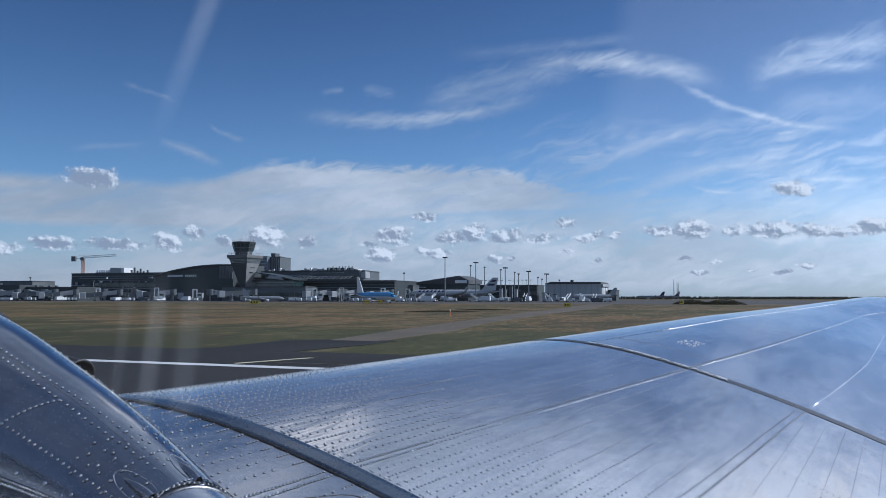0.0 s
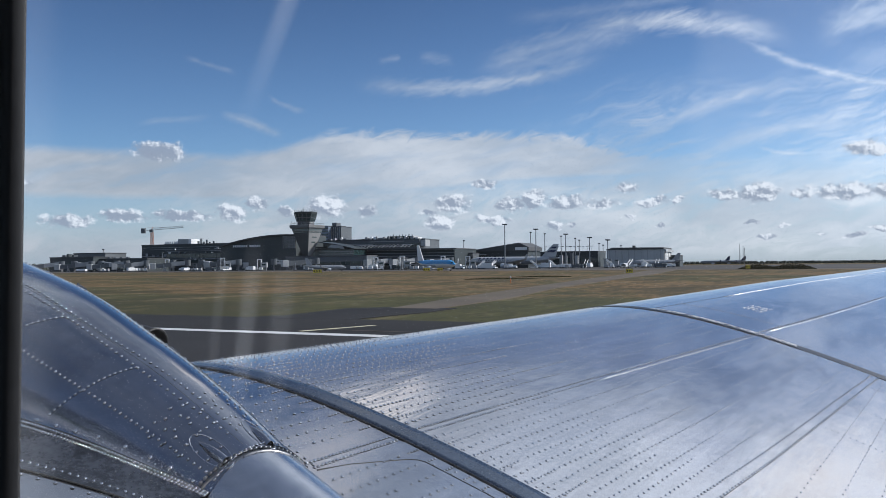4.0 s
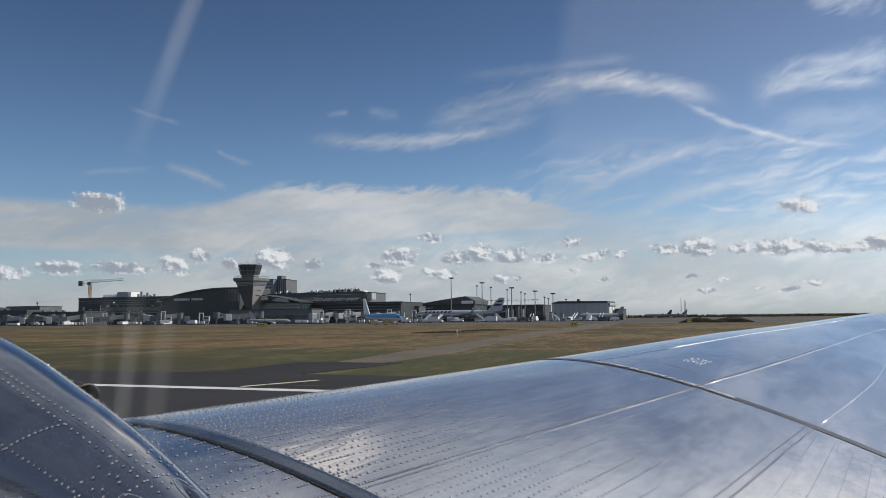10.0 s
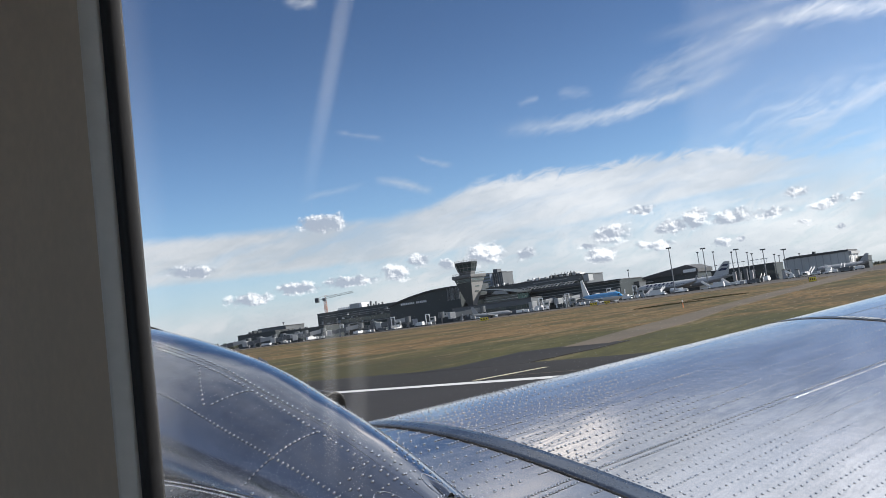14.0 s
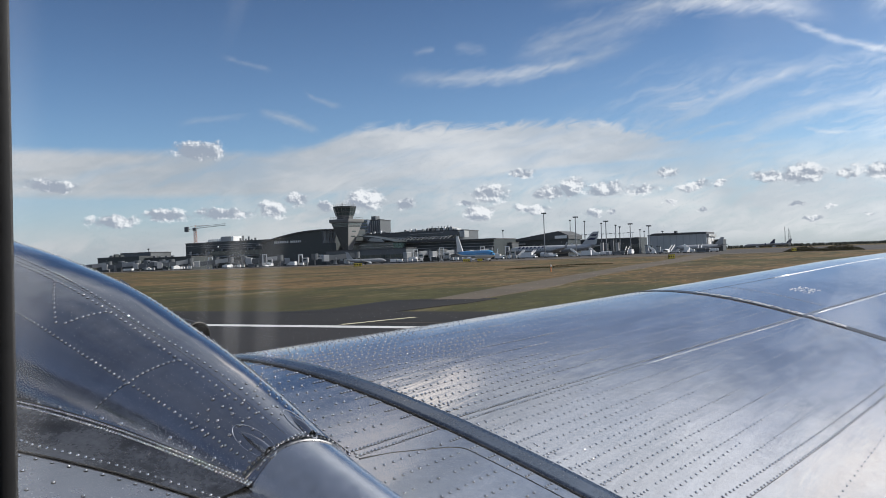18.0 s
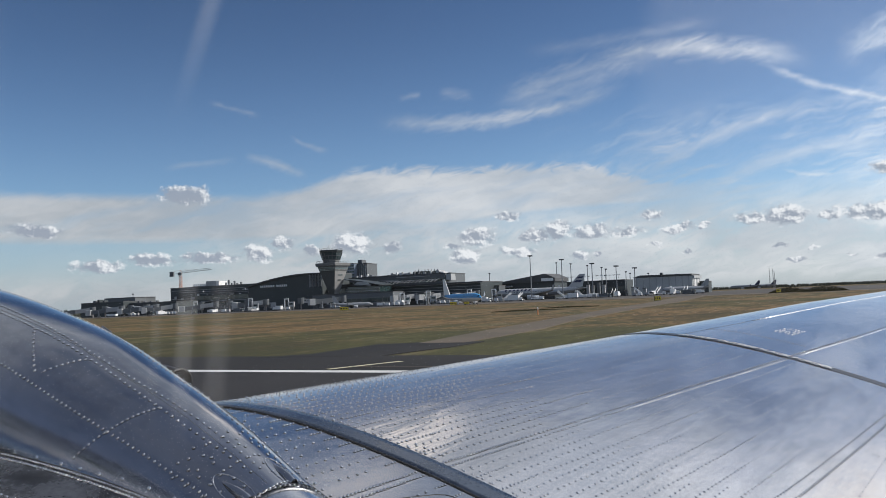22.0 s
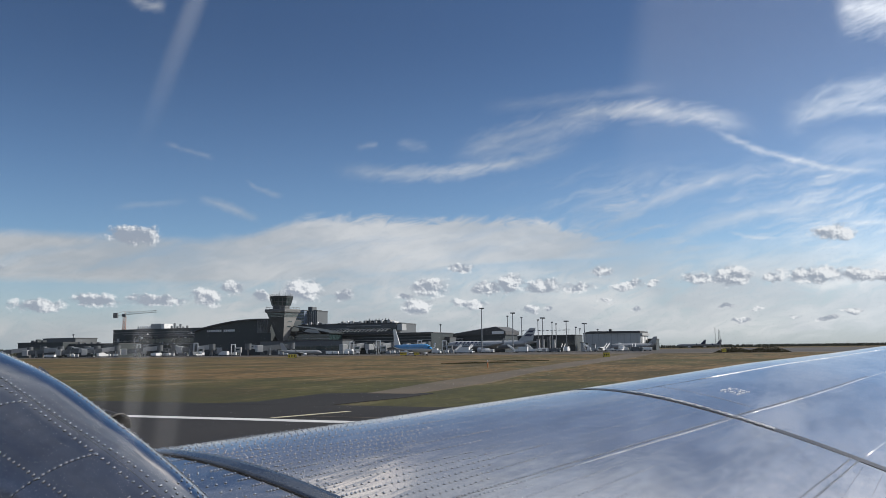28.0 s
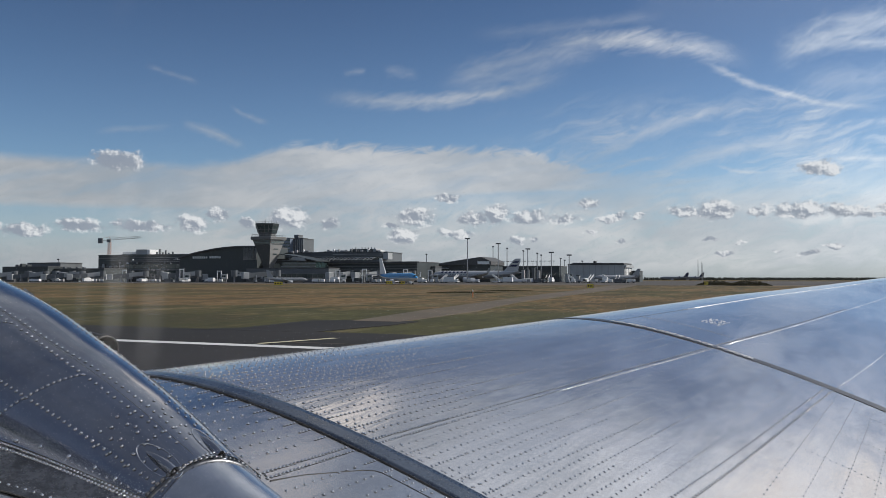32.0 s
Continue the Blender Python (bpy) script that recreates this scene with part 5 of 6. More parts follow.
# the large dark hall with its roof sign
ob, L, T, D = building("departure_hall", "large dark clad airport hall", -206, -120, 640, 0, 20.6, 60, CLAD, windows=[(6.0, 8.5, 22)], slats=3)
on_roof(ob, "plant_room", 36, 47, 4, 16, T, 4.8, CLAD_LIGHT, "pale grey plant room")
on_roof(ob, "plant_room", 47.2, 50, 4, 14, T, 4.6, WHITE, "white plant room end")
for k in range(6):
    on_roof(ob, "roof_letter", 22 + 2.4 * k, 23.8 + 2.4 * k, 4, 4.4, T + 1.2, 1.8, WHITE, "blank white roof sign letter")
on_roof(ob, "sign_frame", 21, 37, 4.1, 4.3, T + 0.5, 0.7, STEEL)
for k, (x, h) in enumerate(((53, 3.0), (56, 5.0), (59, 2.4), (62, 4.0), (65, 2.0), (69, 2.8))):
    on_roof(ob, "flue", x, x + 1.2, 8, 9.4, T, h, CLAD_GREY)


for z, x0, x1 in ((17.4, 10, 74), (13.2, 40, 86), (10.4, 4, 60)):
    part("parapet_strip", mesh_of("parapet_strip", *box(x0, x1, -0.75, -0.45, z, z + 0.3), STEEL), ob, "galvanised parapet strip")
for k in range(12):
    x = 6 + 6.6 * k + random.uniform(-1.5, 1.5)
    part("facade_box", mesh_of("facade_box", *box(x, x + random.uniform(1.0, 3.2), -1.6, -0.5, 11.5, 12.6 + random.uniform(0, 2.0), 0.1), random.choice([CLAD_LIGHT, WHITE, CLAD_GREY, STEEL])), ob, "small box on the facade")


def curved_hall():
    """The hall with the arched roof, and its glazed end."""
    m, length, grow = block_place(-136, -81.5, 600)
    ob = thing("arched_terminal", "dark airport terminal with a long curved roof", "building", m, "terminal buildings")
    n, verts, deep = 28, [], 40
    heights = []
    for k in range(n + 1):
        t = k / n
        heights.append(3 + (17.2 + 8.3 * math.sin(math.pi / 2 * min(1.0, t * 1.12)) ** 0.9 - 3) * (1 + 0.46 * length * (1 - t) / 600))
    for lift in (0.0, 0.9):
        for y in (-2.0, deep):
            verts += [Vector((length * k / n, y, heights[k] + lift)) for k in range(n + 1)]
    c = n + 1
    faces = []
    for k in range(n):
        faces += [(k, k + c, k + c + 1, k + 1), (2 * c + k, 2 * c + k + 1, 3 * c + k + 1, 3 * c + k), (k, k + 1, 2 * c + k + 1, 2 * c + k), (c + k, 3 * c + k, 3 * c + k + 1, c + k + 1)]
    faces += [(0, 2 * c, 3 * c, c), (n, n + c, n + 3 * c, n + 2 * c)]
    part("roof", mesh_of("roof", verts, faces, ROOFING), ob, "curved dark roof")
    front = [Vector((length * k / n, y, z)) for k in range(n + 1) for y, z in ((0, 0), (0, heights[k]), (deep, heights[k]), (deep, 0))]
    part("wall", mesh_of("wall", front, [f[::-1] for f in grid_faces(n + 1, 4)] + [(0, 1, 2, 3), (4 * n + 3, 4 * n + 2, 4 * n + 1, 4 * n)], CLAD), ob)
    for k in range(12):
        z = 16.5 + 0.75 * k
        part("louvre", mesh_of("louvre", *box(length - 11.5, length - 0.4, -0.5, -0.05, z, z + 0.22), CLAD_LIGHT), ob)
    for k in range(5):
        x = length - 11.3 + 2.7 * k
        part("mullion", mesh_of("mullion", *box(x, x + 0.2, -0.6, -0.05, 16.0, 25.4), STEEL), ob)
    for k in range(14):
        x = 12 + 1.75 * k + (1.6 if k > 7 else 0)
        part("sign_letter", mesh_of("sign_letter", *box(x, x + 1.1, -0.5, -0.1, 17.6, 19.2), WHITE), ob, "pale unreadable facade letter")
    return ob


curved_hall()
ob, L, T, D = building("gate_concourse", "long dark glazed gate concourse", -172, -44, 590, 0, 15.6, 10, CLAD, windows=[(5.2, 8.4, 40), (10.2, 13.6, 40)])
for k in range(22):
    on_roof(ob, "roof_light", 46 + 4.0 * k, 48.6 + 4.0 * k, 3, 5, T + 0.5, random.uniform(0.5, 1.1), CLAD_LIGHT if k % 3 else STEEL)


for z, x0, x1, mat in ((T - 0.9, 0.5, L - 0.5, STEEL), (9.2, 6, L - 4, CLAD_LIGHT), (4.4, 2, L * 0.7, STEEL)):
    part("parapet_strip", mesh_of("parapet_strip", *box(x0, x1, -0.6, -0.2, z, z + 0.32), mat), ob, "pale parapet strip")
for k in range(30):
    x = 3 + (L - 8) * k / 30 + random.uniform(-1.2, 1.2)
    z = random.choice([8.6, 9.6, 14.0, T + 0.5])
    part("facade_box", mesh_of("facade_box", *box(x, x + random.uniform(0.6, 2.2), -1.3, -0.25, z, z + random.uniform(0.5, 1.4), 0.1), random.choice([CLAD_LIGHT, WHITE, STEEL])), ob, "small pale box on the facade")


# ---- control tower ----
def frustum(rings, material, name, parent, label="", sides=8, turn=22.5, caps=True):
    """Stacked rings of (z, half width, x shift) joined into a faceted body."""
    verts = []
    for z, r, dx in rings:
        verts += [Vector((dx + r * math.cos(radians(turn + 360 * k / sides)), r * math.sin(radians(turn + 360 * k / sides)), z)) for k in range(sides)]
    faces = grid_faces(len(rings), sides, True)
    if caps:
        faces += [tuple(range(sides - 1, -1, -1)), tuple(range(len(verts) - sides, len(verts)))]
    return part(name, mesh_of(name, verts, faces, material), parent, label)


def control_tower():
    ob = thing("control_tower", "concrete airport control tower with a flared top and glazed cab", "tower", pose(-72.2, 592, 0, 0, 0, -32))
    cx, cy = -1.4, -0.3
    # the shade of the left face is put into the shaft's colour
    frustum([(0, 2.9, 0), (10, 3.3, 0), (30.0, 11.2, 0)], CONCRETE_SHADED, "shaft", ob, "flared concrete shaft in its shaded tone", 4, 45)
    # a paler sheet over the right face, sunlight put into its colour
    face = [Vector((w + d, y * (w - 0.05), z)) for d in (0.0, 0.12) for z, w in ((0.1, 2.05), (10.0, 2.333), (29.9, 7.89)) for y in (-1, 1)]
    part("facing", mesh_of("facing", face, [(6, 7, 9, 8), (8, 9, 11, 10), (0, 2, 8, 6), (2, 4, 10, 8), (1, 7, 9, 3), (3, 9, 11, 5), (4, 5, 11, 10)], CONCRETE), ob, "concrete face in its sunlit tone")
    frustum([(30.0, 12.0, 0), (30.6, 12.6, 0), (32.2, 12.8, 0), (32.6, 12.4, 0)], TOWER_GREY, "gallery", ob, "wide concrete gallery", 4, 45)
    frustum([(32.6, 6.2, cx), (35.0, 6.2, cx)], CONCRETE_SHADED, "cab_base", ob, "", 8)
    frustum([(35.0, 6.4, cx), (40.6, 8.2, cx)], GLASS, "cab_glazing", ob, "outward leaning dark cab windows", 8)
    for z, r in ((35.1, 6.6), (37.6, 7.4)):
        frustum([(z, r, cx), (z + 0.35, r + 0.1, cx)], CLAD_GREY, "cab_rail", ob, "", 8)
    for k in range(16):
        a = radians(22.5 * k)
        part("cab_mullion", mesh_of("cab_mullion", *tube([(cx + 6.5 * math.cos(a), 6.5 * math.sin(a), 35.0), (cx + 8.25 * math.cos(a), 8.25 * math.sin(a), 40.6)], 0.13, 5), CLAD_GREY), ob)
    frustum([(40.6, 8.5, cx), (41.7, 8.8, cx), (42.1, 8.4, cx)], CLAD, "cab_roof", ob, "dark cab roof", 8)
    for k in range(24):
        a = radians(15 * k)
        part("railing_post", mesh_of("railing_post", *tube([(cx + 8.3 * math.cos(a), 8.3 * math.sin(a), 42.0), (cx + 8.3 * math.cos(a), 8.3 * math.sin(a), 43.2 + 0.9 * (k % 5 == 0))], 0.09, 5), STEEL), ob)
    ring = [(cx + 8.3 * math.cos(radians(15 * k)), 8.3 * math.sin(radians(15 * k)), 43.1) for k in range(25)]
    part("railing", mesh_of("railing", *tube(ring, 0.07, 5), STEEL), ob)
    ring = [(11.9 * math.cos(radians(45 + 90 * k)), 11.9 * math.sin(radians(45 + 90 * k)), 34.0) for k in range(5)]
    part("railing", mesh_of("railing", *tube(ring, 0.08, 5), STEEL), ob)
    for k in range(20):
        t = k % 5 / 5
        a, b = Vector(ring[k // 5]), Vector(ring[k // 5 + 1])
        p = a + (b - a) * t
        part("railing_post", mesh_of("railing_post", *tube([(p.x, p.y, 32.5), (p.x, p.y, 34.0)], 0.07, 5), STEEL), ob)
    for x, y, z, h in ((-5, 2, 42, 3.6), (-1, -4, 42, 2.4), (2, 3, 42, 4.2), (4, -2, 42, 2.8), (-8, -8, 32, 3.5)):
        part("antenna", mesh_of("antenna", *tube([(x, y, z), (x, y, z + h)], 0.08, 5), STEEL), ob)
    # dark window bands under the gallery on the two near faces
    for k in range(3):
        z = 27.0 + 1.0 * k
        w = (3.3 + (z - 10) / 20 * 7.9) / math.sqrt(2)
        part("window_band", mesh_of("window_band", *box(w - 0.25, w + 0.30, -w + 0.3, w - 0.3, z, z + 0.6), GLASS), ob, "dark window band")
        part("window_band", mesh_of("window_band", *box(-w + 0.3, w - 0.3, -w - 0.22, -w + 0.25, z, z + 0.6), GLASS), ob, "dark window band")
    for z in (23.4, 19.8):
        w = (3.3 + (z - 10) / 20 * 7.9) / math.sqrt(2)
        part("slot_window", mesh_of("slot_window", *box(w - 0.3, w + 0.32, -w * 0.35, w * 0.45, z, z + 0.7), GLASS), ob, "dark slot window")


control_tower()
# the tall block behind
ob, L, T, D = building("office_tower", "tall dark blue-grey office block", -90, -77, 800, 0, 41.6, 20, surface("blue_cladding", (0.17, 0.21, 0.27), 0.4, 0.0, 0.15, 0.05, 1.0), windows=[(27 + 3.0 * k, 28.6 + 3.0 * k, 6) for k in range(5)], group="office blocks")
ob, L, T, D = building("office_tower", "tall office block with dark vertical glazing", -77, -64.5, 800, 0, 41.0, 20, CLAD_GREY, fins=6, group="office blocks")
on_roof(ob, "plant_room", 2, 7, 4, 12, T, 4.5, CLAD_GREY)
on_roof(ob, "plant_room", 8, 13, 4, 12, T, 1.2, CLAD)

# the pale sloping roof behind the tower's foot
m, L, g = block_place(-62, -38, 580)
ob = thing("link_building", "glazed link building with a dark sloping roof", "building", m, "terminal buildings")
part("wall", mesh_of("wall", *box(0, L, 0, 18, 0, 14.5), GLASS), ob)
slope = [Vector((x, y, z)) for x, z in ((-1, 20.6), (L * 0.5, 18.5), (L + 1, 15.4)) for y in (-1.5, 19)]
slope += [p - Vector((0, 0, 0.6)) for p in slope]
part("roof", mesh_of("roof", slope, [(0, 2, 3, 1), (2, 4, 5, 3), (6, 7, 9, 8), (8, 9, 11, 10), (0, 6, 8, 2), (2, 8, 10, 4), (1, 3, 9, 7), (3, 5, 11, 9), (4, 10, 11, 5), (0, 1, 7, 6)], CLAD), ob, "dark sloping metal roof")
wedge = [Vector((x, y, z)) for y in (-1.9, -1.6) for x, z in ((L * 0.28, 16.2), (L * 0.78, 14.9), (L * 0.70, 17.3), (L * 0.40, 18.3))]
part("roof_panel", mesh_of("roof_panel", wedge, [(0, 1, 2, 3), (7, 6, 5, 4), (0, 4, 5, 1), (1, 5, 6, 2), (2, 6, 7, 3), (3, 7, 4, 0)], CLAD_LIGHT), ob, "pale sloping roof panel")
for k in range(6):
    part("slat", mesh_of("slat", *box(0, L, -0.5, -0.05, 4 + 1.8 * k, 4.35 + 1.8 * k), CLAD_LIGHT if k in (1, 4) else STEEL), ob)

# the right-hand terminal: stepped dark block, crowded roof
ob, L, T, D = building("terminal_building", "long dark terminal with horizontal louvres", -30, 33.5, 570, 0, 13.9, 40, CLAD, windows=[(3.0, 5.4, 20)], slats=7)
part("canopy", mesh_of("canopy", *box(-1, L + 3, -3.5, 0, T - 0.4, T + 0.4, 0.1), ROOFING), ob)
ob, L, T, D = building("terminal_building", "upper storeys of the terminal set back from the front", -60, 9, 584, 0, 21.0, 34, CLAD_GREY, windows=[(16.2, 18.6, 26)])
on_roof(ob, "plant_room", L - 28, L - 9, 3, 14, T, 2.6, CLAD)
on_roof(ob, "plant_room", L - 8.6, L - 6.8, 3, 14, T - 2, 4.8, CLAD_LIGHT, "pale stair tower")
on_roof(ob, "plant_room", L - 5.5, L + 3, 3, 12, T - 3, 3.6, CLAD)
for k in range(9):
    on_roof(ob, "cooling_unit", 6 + 5.0 * k, 8.8 + 5.0 * k, 2, 5, T, random.uniform(0.8, 2.4), CLAD_GREY if k % 2 else STEEL)
for k in range(16):
    x = 30 + 3.1 * k
    part("duct", mesh_of("duct", *tube([(x, -6.5, T - 5.8), (x + 1.0, -4.5, T - 4.2), (x + 1.2, -2.0, T - 3.8), (x + 1.2, 0.5, T - 3.8)], 0.38, 6), CLAD_LIGHT if k % 3 else STEEL), ob, "pale metal duct")
for k in range(8):
    on_roof(ob, "flue", L - 27 + 2.6 * k, L - 26.3 + 2.6 * k, 5, 5.7, T + 2.4, random.uniform(0.8, 1.8), STEEL)
for k in range(30):
    x = 3 + (L - 6) * k / 30 + random.uniform(-0.5, 0.5)
    h = random.uniform(0.7, 2.6)
    on_roof(ob, "roof_unit", x, x + random.uniform(0.7, 2.2), 1.0, 3.0, T + 0.3, h, random.choice([CLAD_LIGHT, STEEL, CLAD, CLAD_GREY, WHITE]))
for z, x0, x1 in ((T - 3.2, 20, 44), (T - 5.2, 26, L - 8), (T - 1.4, L - 40, L - 12)):
    part("parapet_strip", mesh_of("parapet_strip", *box(x0, x1, -0.9, -0.5, z, z + 0.4), CLAD_LIGHT), ob, "pale parapet strip")
on_roof(ob, "stair_tower", L - 7.5, L - 5.0, 0.5, 8, T - 4.0, 6.6, CLAD_LIGHT, "pale stair tower")
on_roof(ob, "stair_tower", L - 3.6, L - 1.4, 0.5, 8, T - 4.0, 5.4, WHITE, "white stair tower")
on_roof(ob, "stair_tower", L + 0.6, L + 4.6, 0.5, 8, T - 5.0, 4.6, CLAD_LIGHT, "pale stair tower")


def portal(x, y, turn, wide, high):
    """A white steel frame at the head of a boarding bridge."""
    frame_ob = thing("gate_portal", "white steel gate portal frame on the apron", "frame", pose(x, y, 0, 0, 0, turn), "gate portals")
    for x0 in (-wide / 2, wide / 2):
        part("post", mesh_of("post", *box(x0 - 0.3, x0 + 0.3, -0.3, 0.3, 0, high, 0.06), WHITE), frame_ob)
    part("beam", mesh_of("beam", *box(-wide / 2 - 0.3, wide / 2 + 0.3, -0.32, 0.32, high, high + 0.6, 0.06), WHITE), frame_ob)
    part("cabin", mesh_of("cabin", *box(wide / 2 + 0.4, wide / 2 + 4.2, -1.5, 1.5, 2.2, 5.6, 0.15), CLAD_LIGHT), frame_ob)
    for x0 in (wide / 2 + 0.9, wide / 2 + 3.2):
        part("support", mesh_of("support", *box(x0, x0 + 0.5, -0.8, 0.8, 0, 2.2), STEEL), frame_ob)
    part("cabin_window", mesh_of("cabin_window", *box(wide / 2 + 1.0, wide / 2 + 3.4, -1.56, -1.4, 3.6, 4.8), GLASS), frame_ob)


for x, y, turn in ((-20.5, 535, 0), (-3.2, 528, -8), (-172, 590, 0), (-128, 570, 5), (-101, 560, -5), (24, 540, -10), (41, 548, -5)):
    portal(x, y, turn, 2.6, random.uniform(7.2, 8.6))
building("gate_block", "low grey gate block in front of the terminal", -81, -27, 545, 0, 9.2, 14, CLAD_GREY, windows=[(3.2, 5.8, 16)])
building("gate_block", "low pale gate block in front of the terminal", -28, -6, 548, 0, 7.6, 14, CLAD, windows=[(3.0, 5.0, 8)])
building("gate_block", "low dark connecting gallery", 33, 48, 590, 0, 11.0, 12, CLAD_GREY, windows=[(3, 8.5, 5)], slats=4)


def gabled_terminal():
    m, length, grow = block_place(46, 90, 600)
    ob = thing("gabled_terminal", "dark terminal with a low pitched roof and a white gable end", "building", m, "terminal buildings")
    part("wall", mesh_of("wall", *box(0, length, 0, 30, 0, 13.0, 0.2), CLAD), ob)
    line = [(-1, 13.2), (length * 0.45, 16.4), (length * 0.86, 19.0), (length + 1, 15.6)]
    top = [Vector((x, y, z)) for x, z in line for y in (-1.5, 31)]
    low = [Vector((x, y, 12.9)) for x, z in line for y in (-1.5, 31)]
    n = 8
    faces = [(2 * k, 2 * k + 2, 2 * k + 3, 2 * k + 1) for k in range(3)] + [(2 * k, n + 2 * k, n + 2 * k + 2, 2 * k + 2) for k in range(3)] + [(2 * k + 1, 2 * k + 3, n + 2 * k + 3, n + 2 * k + 1) for k in range(3)] + [(0, 1, n + 1, n), (6, n + 6, n + 7, 7)]
    part("roof", mesh_of("roof", top + low, faces, ROOFING), ob, "low pitched dark roof")
    part("gable_panel", mesh_of("gable_panel", *box(length * 0.80, length - 0.3, -1.75, -1.55, 13.4, 15.6), WHITE), ob, "white gable panel")
    for k in range(12):
        part("window", mesh_of("window", *box(1 + k * length / 12.5, 1 + (k + 0.8) * length / 12.5, -0.12, 0.05, 4, 9.5), GLASS), ob)
    part("canopy", mesh_of("canopy", *box(0, length * 0.3, -4, 0, 10.0, 10.8), CLAD_LIGHT), ob)


gabled_terminal()
ob, L, T, D = building("gate_concourse", "long low dark gate concourse", 88, 152, 640, 0, 12.2, 26, CLAD, windows=[(4.5, 7.5, 20)])
for k in range(18):
    on_roof(ob, "roof_rail", 1 + 3.5 * k, 3.6 + 3.5 * k, 2, 2.3, T + 4.2, 0.5, WHITE if k % 2 else ROOFING)
    part("rail_post", mesh_of("rail_post", *tube([(2.2 + 3.5 * k, 2.2, T), (2.2 + 3.5 * k, 2.2, T + 4.3)], 0.08, 5), STEEL), ob)


def hangar():
    m, length, grow = block_place(149, 192.5, 600)
    ob = thing("aircraft_hangar", "large grey aircraft hangar with pale sliding doors", "hangar", m)
    deep = 34
    part("wall", mesh_of("wall", *box(0, length, 0, deep, 0, 13.6, 0.2), HANGAR_SHEET), ob)
    line = [(0, 13.7), (length * 0.12, 15.0), (length, 14.6)]
    top = [Vector((x, y, z)) for x, z in line for y in (-0.8, deep + 0.8)] + [Vector((x, y, 13.2)) for x, z in line for y in (-0.8, deep + 0.8)]
    part("roof", mesh_of("roof", top, [(0, 2, 3, 1), (2, 4, 5, 3), (0, 6, 8, 2), (2, 8, 10, 4), (1, 3, 9, 7), (3, 5, 11, 9), (0, 1, 7, 6), (4, 10, 11, 5)], ROOFING), ob)
    for k in range(5):
        y = 1.5 + 6.3 * k
        part("door", mesh_of("door", *box(length + 0.05, length + 0.5, y, y + 5.9, 0, 11.0), WHITE if k % 2 else CLAD_LIGHT), ob, "pale sliding hangar door")
    part("door_beam", mesh_of("door_beam", *box(length + 0.05, length + 1.6, 0, deep, 11.2, 13.2), CLAD_LIGHT), ob)
    for k in range(9):
        x = length * (k + 0.5) / 9
        part("pilaster", mesh_of("pilaster", *box(x - 0.2, x + 0.2, -0.35, 0.0, 0, 13.2), CLAD_LIGHT), ob)
    part("vent", mesh_of("vent", *box(length * 0.44, length * 0.48, 4, 8, 14.4, 16.4), CLAD), ob)


hangar()
building("store_building", "plain dark grey store building", 203, 209.5, 615, 0, 8.3, 16, CLAD, group="outbuildings")


# ---- crane, masts, bridges ----
def tower_crane():
    ob = thing("tower_crane", "red-brown lattice tower crane behind the terminal", "crane", pose(-216.5, 700, 0, 0, 0, -9))
    legs = [tube([(x, y, 0), (x, y, 33)], 0.24, 5) for x in (-0.9, 0.9) for y in (-0.9, 0.9)]
    braces = [tube([(-0.9, -0.9, 1.5 * k), (0.9, -0.9, 1.5 * k + 1.5)], 0.13, 4) for k in range(22)] + [tube([(0.9, -0.9, 1.5 * k), (0.9, 0.9, 1.5 * k + 1.5)], 0.13, 4) for k in range(22)]
    part("mast", mesh_of("mast", *join(*legs, *braces), CRANE_RED), ob, "lattice mast")
    jib = [tube([(-9, y, 34), (28, y, 36.5)], 0.12, 5) for y in (-0.7, 0.7)] + [tube([(0, 0, 36.2), (28, 0, 38.0)], 0.12, 5)]
    for k in range(18):
        x = 1.5 * k + 0.5
        jib += [tube([(x, -0.7, 34.6 + x * 0.068), (x + 0.75, 0, 36.25 + x * 0.066), (x + 1.5, -0.7, 34.7 + x * 0.068)], 0.11, 4)]
    part("jib", mesh_of("jib", *join(*jib), CLAD_LIGHT), ob, "pale lattice jib")
    part("counterweight", mesh_of("counterweight", *box(-9.5, -6, -1.2, 1.2, 32.0, 36.2, 0.2), CLAD_GREY), ob)
    part("cab", mesh_of("cab", *box(-1.4, 1.6, -2.4, -0.6, 32.8, 35.2, 0.2), CLAD_GREY), ob)
    part("top_frame", mesh_of("top_frame", *join(tube([(-1.2, 0, 34), (0, 0, 37.4), (1.2, 0, 34)], 0.25, 5), tube([(-8.5, 0, 35.8), (0, 0, 37.3), (14, 0, 37.0)], 0.07, 4)), CRANE_RED), ob)


tower_crane()


def light_mast(x, y, high, heads=True):
    ob = thing("floodlight_mast", "tall grey apron floodlight mast", "light mast", pose(x, y, 0), "apron floodlight masts")
    part("pole", mesh_of("pole", *tube([(0, 0, 0), (0, 0, high * 0.5), (0, 0, high)], [0.42, 0.34, 0.26], 8), STEEL), ob)
    part("base", mesh_of("base", *box(-0.9, 0.9, -0.9, 0.9, 0, 1.0, 0.1), CONCRETE), ob)
    w = 1.7 if heads else 0.8
    part("head_frame", mesh_of("head_frame", *box(-w, w, -0.5, 0.5, high - 0.3, high + 0.35, 0.08), STEEL), ob)
    lamp = mesh_of("floodlight", *box(-0.32, 0.32, -0.9, -0.5, high - 0.6, high + 0.1, 0.05), CLAD)
    for k in range(4 if heads else 2):
        part("floodlight", lamp, ob).location = (-w + 0.4 + k * (2 * w - 0.8) / (3 if heads else 1), 0, 0)


